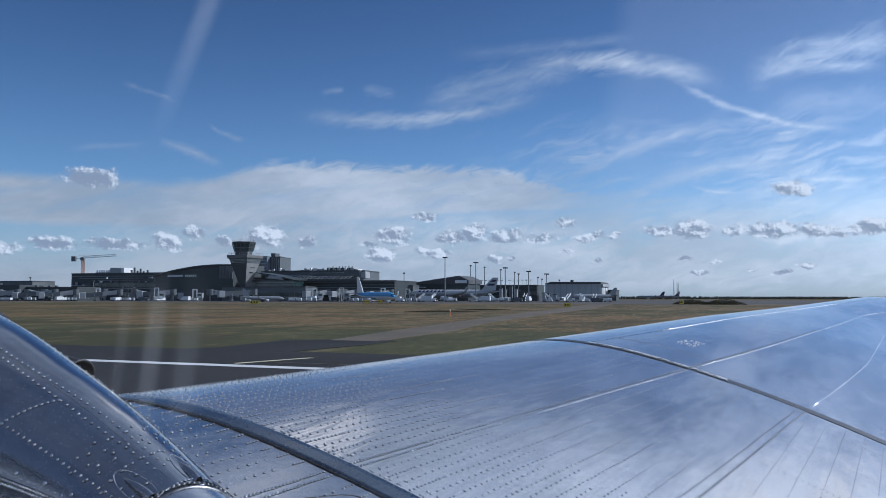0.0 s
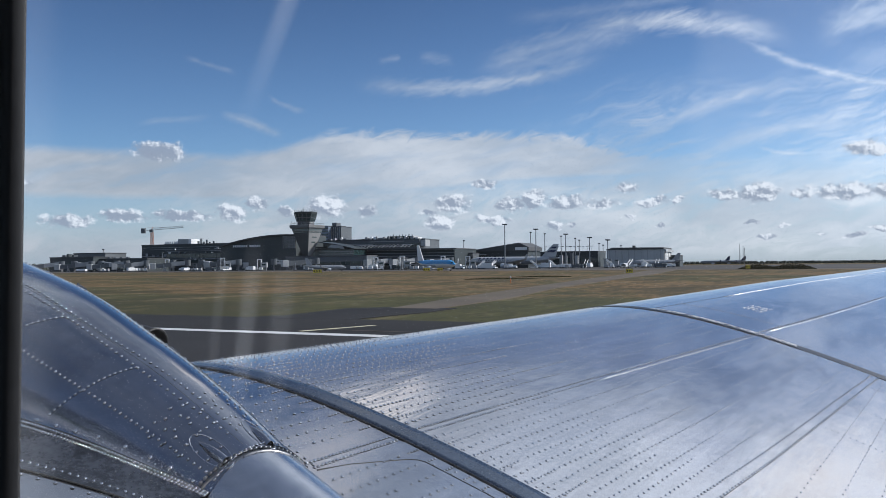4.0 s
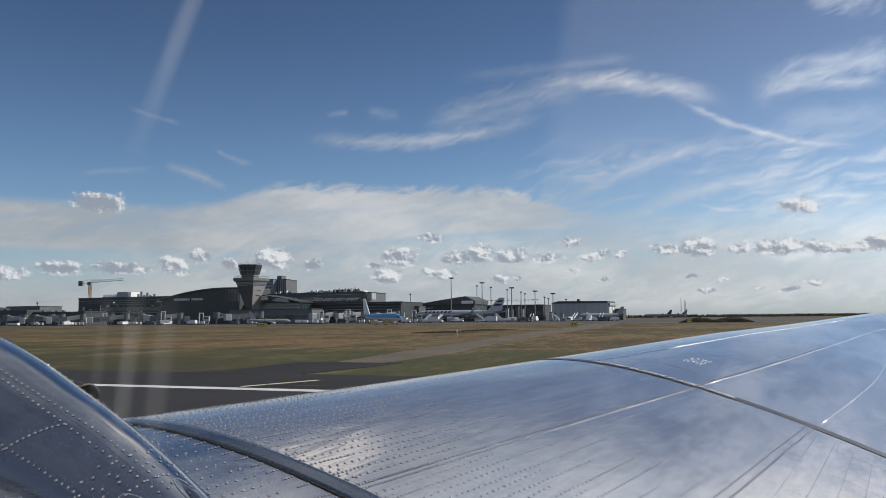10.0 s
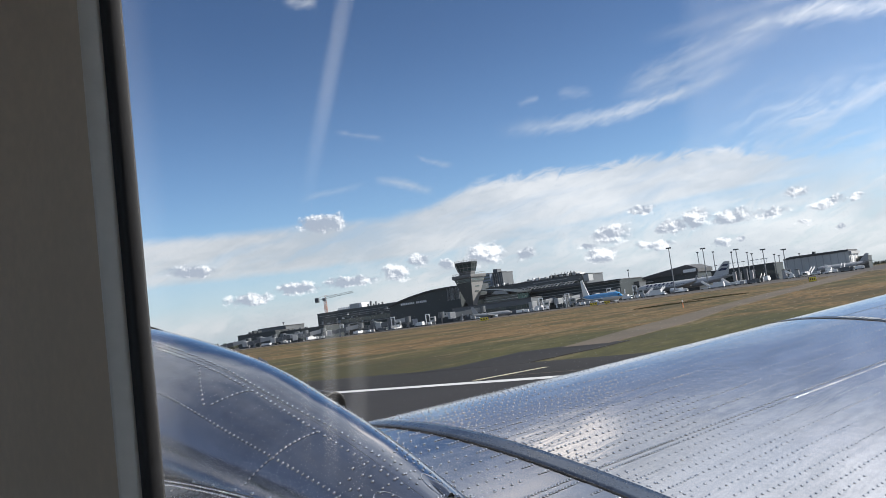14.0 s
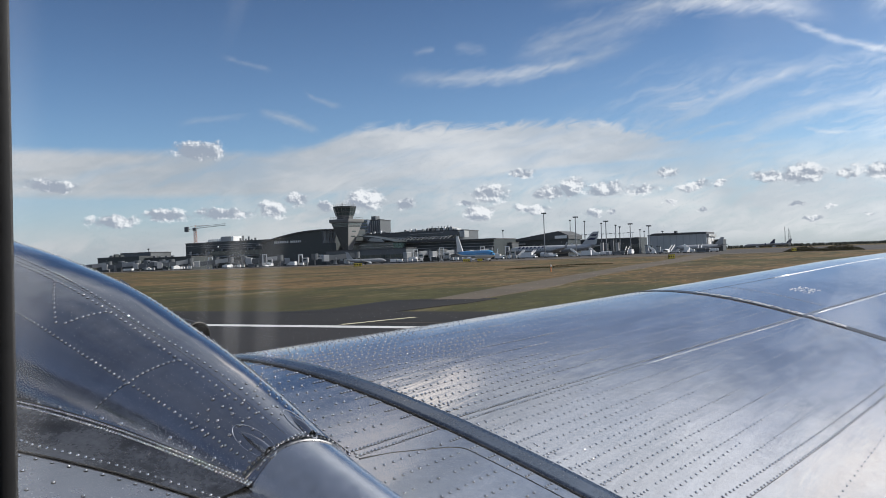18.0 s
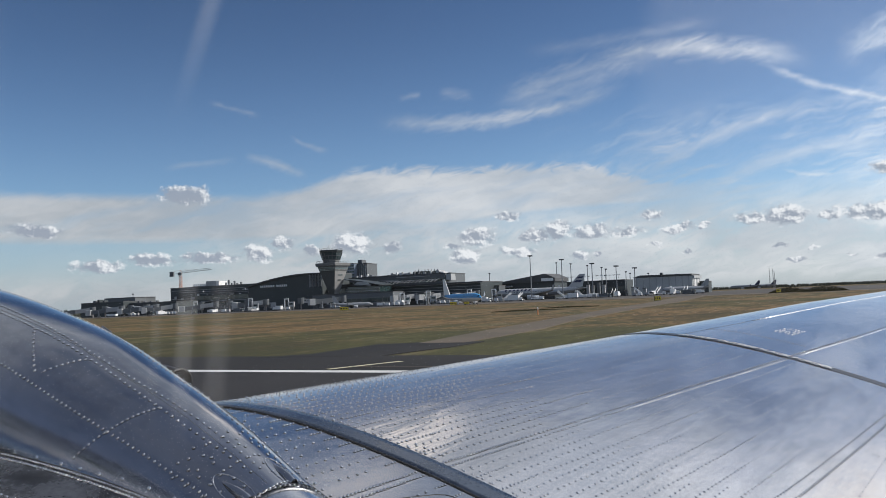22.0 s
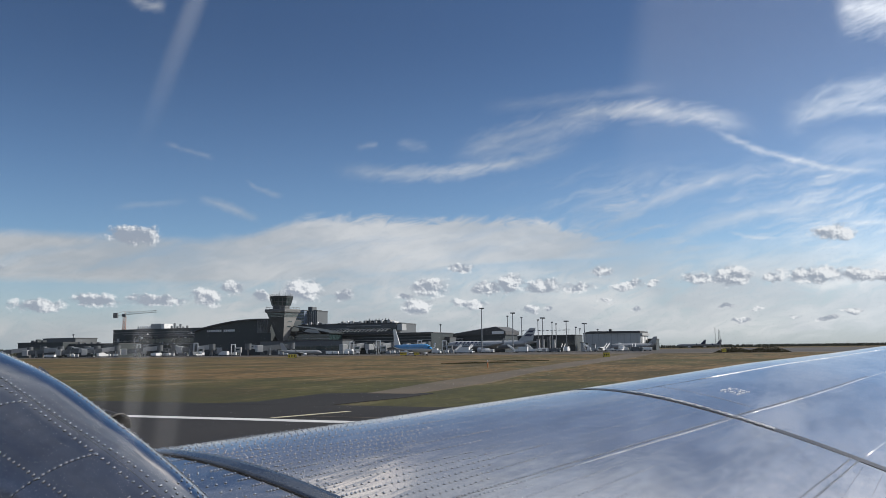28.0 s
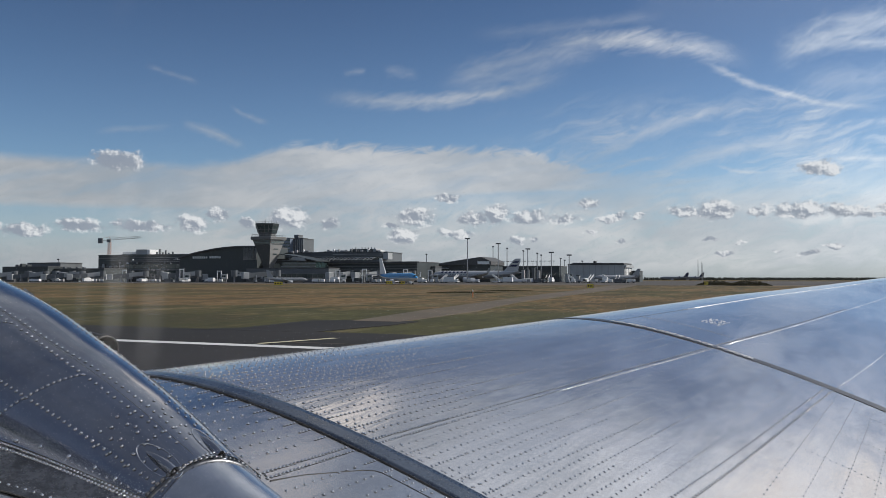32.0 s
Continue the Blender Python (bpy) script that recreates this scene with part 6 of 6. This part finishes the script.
for x, y, h, big in ((67.9, 560, 30.6, True), (89.6, 560, 27.2, True), (110.5, 560, 23.6, True), (127.2, 560, 21.2, True), (140.0, 560, 19.4, True),
                     (98.2, 640, 28.2, False), (109.5, 640, 27, False), (122.6, 640, 25, False), (133.9, 640, 23.1, False), (137.1, 640, 21.7, False), (153, 640, 18.9, False), (166, 680, 18.5, False), (184, 690, 18.0, False),
                     (45, 640, 22, False), (-196, 660, 15, False), (-250, 680, 18, False)):
    light_mast(x, y, h, big)
for x, y, h in ((375.4, 900, 23), (380.2, 902, 21), (383, 905, 19)):
    ob = thing("lattice_mast", "thin lattice radio mast on the horizon", "mast", pose(x, y, 0), "radio masts")
    part("lattice", mesh_of("lattice", *join(*[tube([(dx, dy, 0), (dx * 0.3, dy * 0.3, h)], 0.12, 4) for dx, dy in ((-0.6, -0.6), (0.6, -0.6), (0, 0.6))], *[tube([(-0.6 * (1 - k / 14), -0.6, h * k / 14), (0.6 * (1 - k / 14), -0.6, h * (k + 0.9) / 14)], 0.07, 4) for k in range(13)]), STEEL), ob)
    part("aerial", mesh_of("aerial", *tube([(0, 0, h), (0, 0, h + 1.5)], 0.05, 4), STEEL), ob)


def jet_bridge(x, y, turn, length, drop=1.6, pale=True):
    """A boarding bridge: rotunda, sloping tunnel, cab, and a wheeled column."""
    ob = thing("boarding_bridge", "grey passenger boarding bridge on a wheeled column", "boarding bridge", pose(x, y, 0, 0, 0, turn), "boarding bridges")
    part("rotunda", mesh_of("rotunda", *tube([(0, 0, 4.0), (0, 0, 8.2)], 2.3, 14), CLAD_GREY), ob)
    part("column", mesh_of("column", *tube([(0, 0, 0), (0, 0, 4.0)], 0.6, 10), CONCRETE), ob)
    for k, (a, b, w, mat) in enumerate(((1.5, length * 0.55, 1.45, CLAD_LIGHT if pale else CLAD_GREY), (length * 0.5, length, 1.7, CLAD_GREY))):
        za, zb = 5.0 - drop * a / length, 5.0 - drop * b / length
        v = [Vector((px, py, pz)) for px, z in ((a, za), (b, zb)) for py, pz in ((-w, z - 0.3), (w, z - 0.3), (w, z + 2.7), (-w, z + 2.7))]
        part("tunnel", mesh_of("tunnel", v, [(0, 3, 2, 1), (4, 5, 6, 7), (0, 1, 5, 4), (1, 2, 6, 5), (2, 3, 7, 6), (3, 0, 4, 7)], mat), ob)
        for j in range(4):
            px = a + (b - a) * (j + 0.3) / 4
            z = 5.0 - drop * px / length + 1.0
            part("tunnel_window", mesh_of("tunnel_window", *box(px, px + (b - a) * 0.13, -w - 0.06, -w + 0.02, z, z + 0.9), GLASS), ob)
    part("cab", mesh_of("cab", *box(length - 0.5, length + 3.4, -2.3, 2.3, 4.2 - drop, 8.4 - drop, 0.25), CLAD_LIGHT), ob)
    part("drive_column", mesh_of("drive_column", *join(box(length * 0.72, length * 0.72 + 0.7, -1.9, -1.3, 0.6, 5.0), box(length * 0.72, length * 0.72 + 0.7, 1.3, 1.9, 0.6, 5.0), box(length * 0.72 - 0.4, length * 0.72 + 1.1, -2.2, 2.2, 0.4, 1.2)), STEEL), ob)
    for y0 in (-1.7, 1.7):
        part("wheel", mesh_of("wheel", *tube([(length * 0.72 + 0.3, y0 - 0.3, 0.6), (length * 0.72 + 0.3, y0 + 0.3, 0.6)], 0.6, 10), RUBBER), ob)
    part("stair", mesh_of("stair", *join(*[box(length - 1.5 - 0.5 * k, length - 1.0 - 0.5 * k, -3.4, -2.3, 4.0 - drop - 0.45 * k, 4.15 - drop - 0.45 * k) for k in range(int((4.0 - drop) / 0.45))], tube([(length - 1, -3.3, 5.0 - drop), (length - 3.4, -3.3, 1.2)], 0.06, 5)), STEEL), ob)


for x, y, turn, length, pale in ((-262, 628, 194, 24, True), (-250, 622, -14, 20, True), (-226, 610, -20, 24, True), (-190, 600, 200, 20, True), (-146, 584, -15, 18, True), (-236, 618, 190, 22, True), (-215, 612, 8, 20, True), (-206, 606, 188, 24, True), (-170, 598, 12, 22, False), (-158, 592, 196, 22, True), (-132, 580, 20, 16, False), (-118, 574, 185, 20, True), (-92, 566, 15, 18, True),
                                 (-60, 540, 205, 20, False), (-12, 552, 215, 16, True), (6, 556, 218, 18, True), (30, 560, 215, 16, True), (44, 590, 215, 18, True)):
    jet_bridge(x, y, turn, length, 1.6 if x > -130 else 2.6, pale)


# ---- parked aircraft ----
def jet(place, label, length, radius, span_half, fin_high, upper, lower, fin_mat, titles=None, engine=1.6, low_wing=True, winglet=True):
    """A swept-wing airliner with its nose along its own +y and its wheels on the ground."""
    ob = thing("jet_airliner", label, "aircraft", place, "parked airliners")
    zc = radius * 1.75
    rows = [(0.0, 0.03, -0.25), (0.015, 0.28, -0.2), (0.04, 0.55, -0.12), (0.08, 0.82, -0.04), (0.13, 1.0, 0.0), (0.62, 1.0, 0.0), (0.75, 0.86, 0.14), (0.87, 0.55, 0.36), (0.96, 0.25, 0.55), (1.0, 0.06, 0.62)]
    nose = length * 0.46

    def at(t, a):
        for (t0, r0, z0), (t1, r1, z1) in zip(rows, rows[1:]):
            if t <= t1:
                k = (t - t0) / (t1 - t0)
                r, z = r0 + (r1 - r0) * k, z0 + (z1 - z0) * k
                return Vector((radius * r * math.sin(a), nose - t * length, zc + radius * (z + r * math.cos(a))))
    ts = sorted(set([r[0] for r in rows] + span(0, 1, 24)))
    for name, mat, a0, a1 in (("upper_fuselage", upper, -95, 95), ("lower_fuselage", lower, 95, 265)):
        v = [at(t, radians(a)) for t in ts for a in span(a0, a1, 15)]
        part(name, mesh_of(name, v, [f[::-1] for f in grid_faces(len(ts), 15)][::1], mat, True), ob)
    windows = []
    for side in (1, -1):
        for k in range(30):
            t = 0.13 + 0.017 * k
            q = [at(t + dt, radians(side * (80 + da))) * 1.0 for dt, da in ((0, -4), (0.008, -4), (0.008, 4), (0, 4))]
            windows.append(([p + Vector((side * 0.03, 0, 0)) for p in q], [(0, 1, 2, 3)]))
    part("window_row", mesh_of("window_row", *join(*windows), GLASS), ob, "row of dark cabin windows", "stuff")
    part("cockpit_window", mesh_of("cockpit_window", [at(t, radians(a)) + Vector((0, 0.05, 0.05)) for t in (0.035, 0.05) for a in span(-70, 70, 9)], [f[::-1] for f in grid_faces(2, 9)], GLASS), ob)
    root = zc - radius * (0.55 if low_wing else -0.8)
    for side in (1, -1):
        plan = [(radius * 0.8, 0.06 * length), (span_half, -0.10 * length - span_half * 0.18), (span_half, -0.13 * length - span_half * 0.18), (radius * 3.0, -0.115 * length), (radius * 0.8, -0.13 * length)]
        v = [Vector((side * x, y, root + (x - radius) * 0.09 + h * (1.0 if x < radius * 4 else 0.3))) for h in (radius * 0.16, -radius * 0.12) for x, y in plan]
        part("wing", mesh_of("wing", v, [(0, 1, 2, 3, 4)[::-side], (5, 6, 7, 8, 9)[::side]] + [((k + 1) % 5, k, k + 5, (k + 1) % 5 + 5)[::side] for k in range(5)], JET_GREY), ob)
        if winglet:
            zt = root + (span_half - radius) * 0.09
            w = [Vector((side * (span_half + dx), y, zt + dz)) for dx, y, dz in ((-0.1, -0.10 * length - span_half * 0.18, 0), (radius * 0.35, -0.125 * length - span_half * 0.18, radius * 1.2), (radius * 0.35, -0.14 * length - span_half * 0.18, radius * 1.2), (-0.1, -0.13 * length - span_half * 0.18, 0))]
            w += [p - Vector((side * 0.15, 0, 0)) for p in w]
            part("winglet", mesh_of("winglet", w, [(0, 1, 2, 3), (7, 6, 5, 4)] + [((k + 1) % 4, k, k + 4, (k + 1) % 4 + 4) for k in range(4)], fin_mat), ob)
        ex = radius * 2.7 if span_half > 12 else radius * 1.9
        ez = root - engine * 0.55 + (0.15 if low_wing else 0)
        part("engine", mesh_of("engine", *tube([(side * ex, 0.085 * length, ez), (side * ex, 0.08 * length, ez), (side * ex, 0.03 * length, ez), (side * ex, -0.02 * length, ez + 0.1)], [engine * 0.42, engine * 0.52, engine * 0.5, engine * 0.3], 14), JET_WHITE, True), ob, "engine pod")
        tp = [Vector((side * x, y, zc + radius * 0.7 + h)) for h in (0.12, -0.12) for x, y in ((radius * 0.3, nose - 0.885 * length), (span_half * 0.36, nose - 0.965 * length), (span_half * 0.36, nose - 0.985 * length), (radius * 0.2, nose - 0.965 * length))]
        part("tailplane", mesh_of("tailplane", tp, [(0, 1, 2, 3)[::-side], (4, 5, 6, 7)[::side]] + [((k + 1) % 4, k, k + 4, (k + 1) % 4 + 4)[::side] for k in range(4)], JET_GREY), ob)
        leg = (side * radius * 1.3, -0.06 * length)
        part("wheel", mesh_of("wheel", *tube([(leg[0] - 0.5, leg[1], 0.55), (leg[0] + 0.5, leg[1], 0.55)], 0.55, 12), RUBBER), ob)
        part("leg", mesh_of("leg", *tube([(leg[0], leg[1], 0.5), (leg[0], leg[1], root)], 0.2, 6), STEEL), ob)
    part("nose_wheel", mesh_of("nose_wheel", *tube([(-0.3, nose - 0.11 * length, 0.4), (0.3, nose - 0.11 * length, 0.4)], 0.4, 10), RUBBER), ob)
    part("nose_leg", mesh_of("nose_leg", *tube([(0, nose - 0.11 * length, 0.3), (0, nose - 0.11 * length, zc - radius * 0.7)], 0.15, 6), STEEL), ob)
    base = zc + radius * 0.9
    prof = [(nose - 0.80 * length, base), (nose - 0.925 * length, fin_high), (nose - 0.985 * length, fin_high), (nose - 0.955 * length, base)]
    v = [Vector((dx * (1 if z < fin_high else 0.4), y, z)) for dx in (0.22, -0.22) for y, z in prof]
    part("fin", mesh_of("fin", v, [(0, 1, 2, 3)[::-1], (4, 5, 6, 7)] + [((k + 1) % 4, k, k + 4, (k + 1) % 4 + 4)[::-1] for k in range(4)], fin_mat), ob, "tall swept tail fin")
    if titles:
        count, t0, t1, mat = titles
        for side in (1, -1):
            for k in range(count):
                a, b = t0 + (t1 - t0) * k / count, t0 + (t1 - t0) * (k + 0.52) / count
                q = [at(t, radians(side * d)) + Vector((side * 0.2, 0, 0.2)) for t, d in ((a + 0.009, 40), (b + 0.009, 40), (b, 68), (a, 68))]
                part("title_shape", mesh_of("title_shape", q, [(0, 1, 2, 3)], mat), ob, "plain dark title shape")
    return ob


big = jet(pose(72.5, 572, 0, 0, 0, 78), "large white wide-body airliner with dark blue titles at the gate", 66.0, 3.0, 32, 16.8, JET_SHADE, JET_GREY, JET_SHADE, (7, 0.13, 0.42, JET_NAVY), 3.4)
for k, (a, b) in enumerate(((0.35, 0.52), (0.66, 0.80))):
    base, nose, length, hi = 5.25 + 2.7, 66 * 0.46, 66.0, 16.8
    q = []
    for f, g in ((a, 0.10), (a, 0.75), (b, 0.9), (b, 0.25)):
        z = base + (hi - base) * f
        y = nose - (0.80 + (0.925 - 0.80) * f) * length - g * (0.155 - 0.095 * f) * length
        q.append(Vector((0.26, y, z)))
    for s in (1, -1):
        part("fin_mark", mesh_of("fin_mark", [Vector((s * p.x, p.y, p.z)) for p in q], [(0, 1, 2, 3)], JET_NAVY), big, "plain dark blue tail shape")
jet(pose(14.5, 400, 0, 0, 0, -152), "blue and white twin-engined airliner on the taxiway", 38.0, 1.95, 17, 13.2, JET_BLUE, WHITE, WHITE, None, 2.2)
jet(pose(-46, 470, 0, 0, 0, -78), "small grey regional airliner parked by the tower", 24.0, 1.2, 11, 7.6, JET_GREY, JET_GREY, JET_GREY, None, 1.3)
jet(pose(178, 575, 0, 0, 0, 96), "grey airliner parked in front of the hangar", 37.0, 1.9, 17, 10.0, JET_GREY, JET_GREY, JET_GREY, None, 2.0)
for x in (419, 441):
    jet(pose(x, 1090, 0, 0, 0, 70), "distant airliner on the far apron", 40.0, 2.0, 17, 11.0, JET_GREY, JET_GREY, JET_NAVY, None, 2.2)


# ---- apron vehicles ----
def apron_truck(x, y, turn, length, high, paint, boxy=True):
    ob = thing("apron_truck", ("white" if paint == WHITE else "grey" if paint == CLAD_GREY else "dark") + " airport service truck on the apron", "truck", pose(x, y, 0, 0, 0, turn), "apron vehicles")
    part("chassis", mesh_of("chassis", *box(-length / 2, length / 2, -1.0, 1.0, 0.45, 0.8), STEEL), ob)
    part("cab", mesh_of("cab", *box(length / 2 - 1.9, length / 2, -1.1, 1.1, 0.8, min(2.4, high), 0.15), paint), ob)
    part("windscreen", mesh_of("windscreen", *box(length / 2 - 0.1, length / 2 + 0.03, -0.95, 0.95, 1.45, min(2.2, high - 0.2)), GLASS), ob)
    part("body", mesh_of("body", *(box(-length / 2, length / 2 - 2.1, -1.2, 1.2, 0.85, high, 0.1) if boxy else box(-length / 2, length / 2 - 2.1, -1.2, 1.2, 0.85, 1.3, 0.1)), paint), ob)
    tyre = mesh_of("wheel", *tube([(0, -0.15, 0), (0, 0.15, 0)], 0.45, 10), RUBBER)
    for wx in (-length / 2 + 1.0, length / 2 - 1.0):
        for wy in (-1.0, 1.0):
            part("wheel", tyre, ob).location = (wx, wy, 0.45)


def air_stairs(x, y, turn):
    ob = thing("passenger_stairs", "white mobile passenger stairs on the apron", "stairs", pose(x, y, 0, 0, 0, turn), "passenger stairs")
    part("base", mesh_of("base", *box(-2.5, 3.5, -1.1, 1.1, 0.45, 1.1, 0.1), WHITE), ob)
    for k in range(12):
        part("step", mesh_of("step", *box(-2.4 + 0.38 * k, -2.0 + 0.38 * k, -0.9, 0.9, 1.1 + 0.3 * k, 1.2 + 0.3 * k), STEEL), ob)
    for s in (-1, 1):
        part("side_panel", mesh_of("side_panel", [Vector((x0, s * (0.95 + d), z)) for d in (0, 0.08) for x0, z in ((-2.4, 1.1), (2.4, 4.6), (2.4, 5.9), (-2.4, 2.3))], [(0, 1, 2, 3), (7, 6, 5, 4), (0, 4, 5, 1), (2, 6, 7, 3), (1, 5, 6, 2), (3, 7, 4, 0)], WHITE), ob)
        for wx in (-1.8, 2.6):
            part("wheel", mesh_of("wheel", *tube([(wx, s * 1.0 - 0.1, 0.42), (wx, s * 1.0 + 0.1, 0.42)], 0.42, 10), RUBBER), ob)


def baggage_dolly(x, y, turn, count):
    ob = thing("baggage_train", "row of loaded baggage dollies on the apron", "baggage cart", pose(x, y, 0, 0, 0, turn), "baggage trains")
    for k in range(count):
        part("cart_bed", mesh_of("cart_bed", *box(3.4 * k, 3.4 * k + 2.8, -0.8, 0.8, 0.5, 0.7), STEEL), ob)
        part("container", mesh_of("container", *box(3.4 * k + 0.15, 3.4 * k + 2.6, -0.75, 0.75, 0.7, 2.3, 0.12), WHITE if k % 2 else CLAD_LIGHT), ob)
        for wx in (0.5, 2.3):
            part("wheel", mesh_of("wheel", *tube([(3.4 * k + wx, -0.7, 0.25), (3.4 * k + wx, 0.7, 0.25)], 0.25, 8), RUBBER), ob)


for x, y, turn, count in ((-225, 602, -20, 3), (-196, 594, -35, 4), (-150, 570, -25, 3), (-110, 556, -15, 4), (-66, 530, -30, 4), (-34, 524, -20, 5), (2, 520, -28, 4), (36, 526, -20, 4), (64, 536, 10, 3), (104, 530, -30, 4), (128, 522, -20, 4), (152, 518, -28, 3)):
    baggage_dolly(x, y, turn, count)
paints = [WHITE, CLAD_GREY, WHITE, CLAD, WHITE]
for k in range(52):
    x = random.choice([random.uniform(80, 175), random.uniform(-240, -90), random.uniform(-90, 70)])
    y = 548 - 0.5 * x * 0.5 + random.uniform(-12, 14) if x > 60 else 520 - 0.35 * x + random.uniform(-10, 10)
    apron_truck(x, y, random.choice([-27, 153, 60, 5]) + random.uniform(-12, 12), random.uniform(5, 9), random.uniform(2.2, 3.8), paints[k % 5], k % 4 != 3)
for x, y, turn in ((58, 548, 30), (85, 540, 150), (97, 538, 140), (120, 540, 60), (134, 530, 150), (148, 534, 40), (157, 528, 140), (166, 532, 60), (20, 520, 150), (50, 545, 20)):
    air_stairs(x, y, turn)
for k in range(10):
    x = random.uniform(88, 150)
    ob = thing("light_pylon", "grey square apron service pylon", "pylon", pose(x, 590 - 0.4 * (x - 90) + random.uniform(-8, 8), 0, 0, 0, -27), "service pylons")
    h = random.uniform(4, 11)
    part("column", mesh_of("column", *box(-1.1, 1.1, -1.1, 1.1, 0, h, 0.1), CLAD_LIGHT if k % 2 else CLAD_GREY), ob)
    part("cap", mesh_of("cap", *box(-1.4, 1.4, -1.4, 1.4, h, h + 0.4, 0.1), CLAD), ob)


# ---- far woods ----
def woods(name, label, count, place, high):
    """A far belt of spruces, each a tapered stack of ragged skirts on a stem."""
    verts, faces = [], []
    for k in range(count):
        p = place()
        h, sides = high * random.uniform(0.55, 1.15), 6
        r = h * random.uniform(0.28, 0.5)
        n = len(verts)
        for q, z in ((0.25, 0.0), (1.0, 0.12), (0.62, 0.34), (0.85, 0.36), (0.4, 0.62), (0.55, 0.64), (0.0, 1.0)):
            for c in range(sides):
                a = 2 * math.pi * c / sides + z * 3
                e = q * r * random.uniform(0.7, 1.25)
                verts.append(p + Vector((e * math.cos(a), e * math.sin(a), h * z)))
        faces += [tuple(i + n for i in f) for f in grid_faces(7, sides, True)]
    return tagged(new(name, mesh_of(name, verts, faces, NEEDLES)), label, "woods", kind="stuff")


woods("far_woods", "dark belt of spruce woods on the horizon", 3600, lambda: Vector((random.uniform(260, 1700), random.uniform(1250, 1600), -0.5)), 5.4)
woods("far_woods", "dark belt of spruce woods behind the terminal", 700, lambda: Vector((random.uniform(-700, 320), random.uniform(1000, 1200), -0.5)), 10.0)
woods("far_woods", "dark spruce forest beyond the runway", 900, lambda: lie(random.uniform(-1500, -500), random.uniform(-330, -120), -0.3), 13.0)
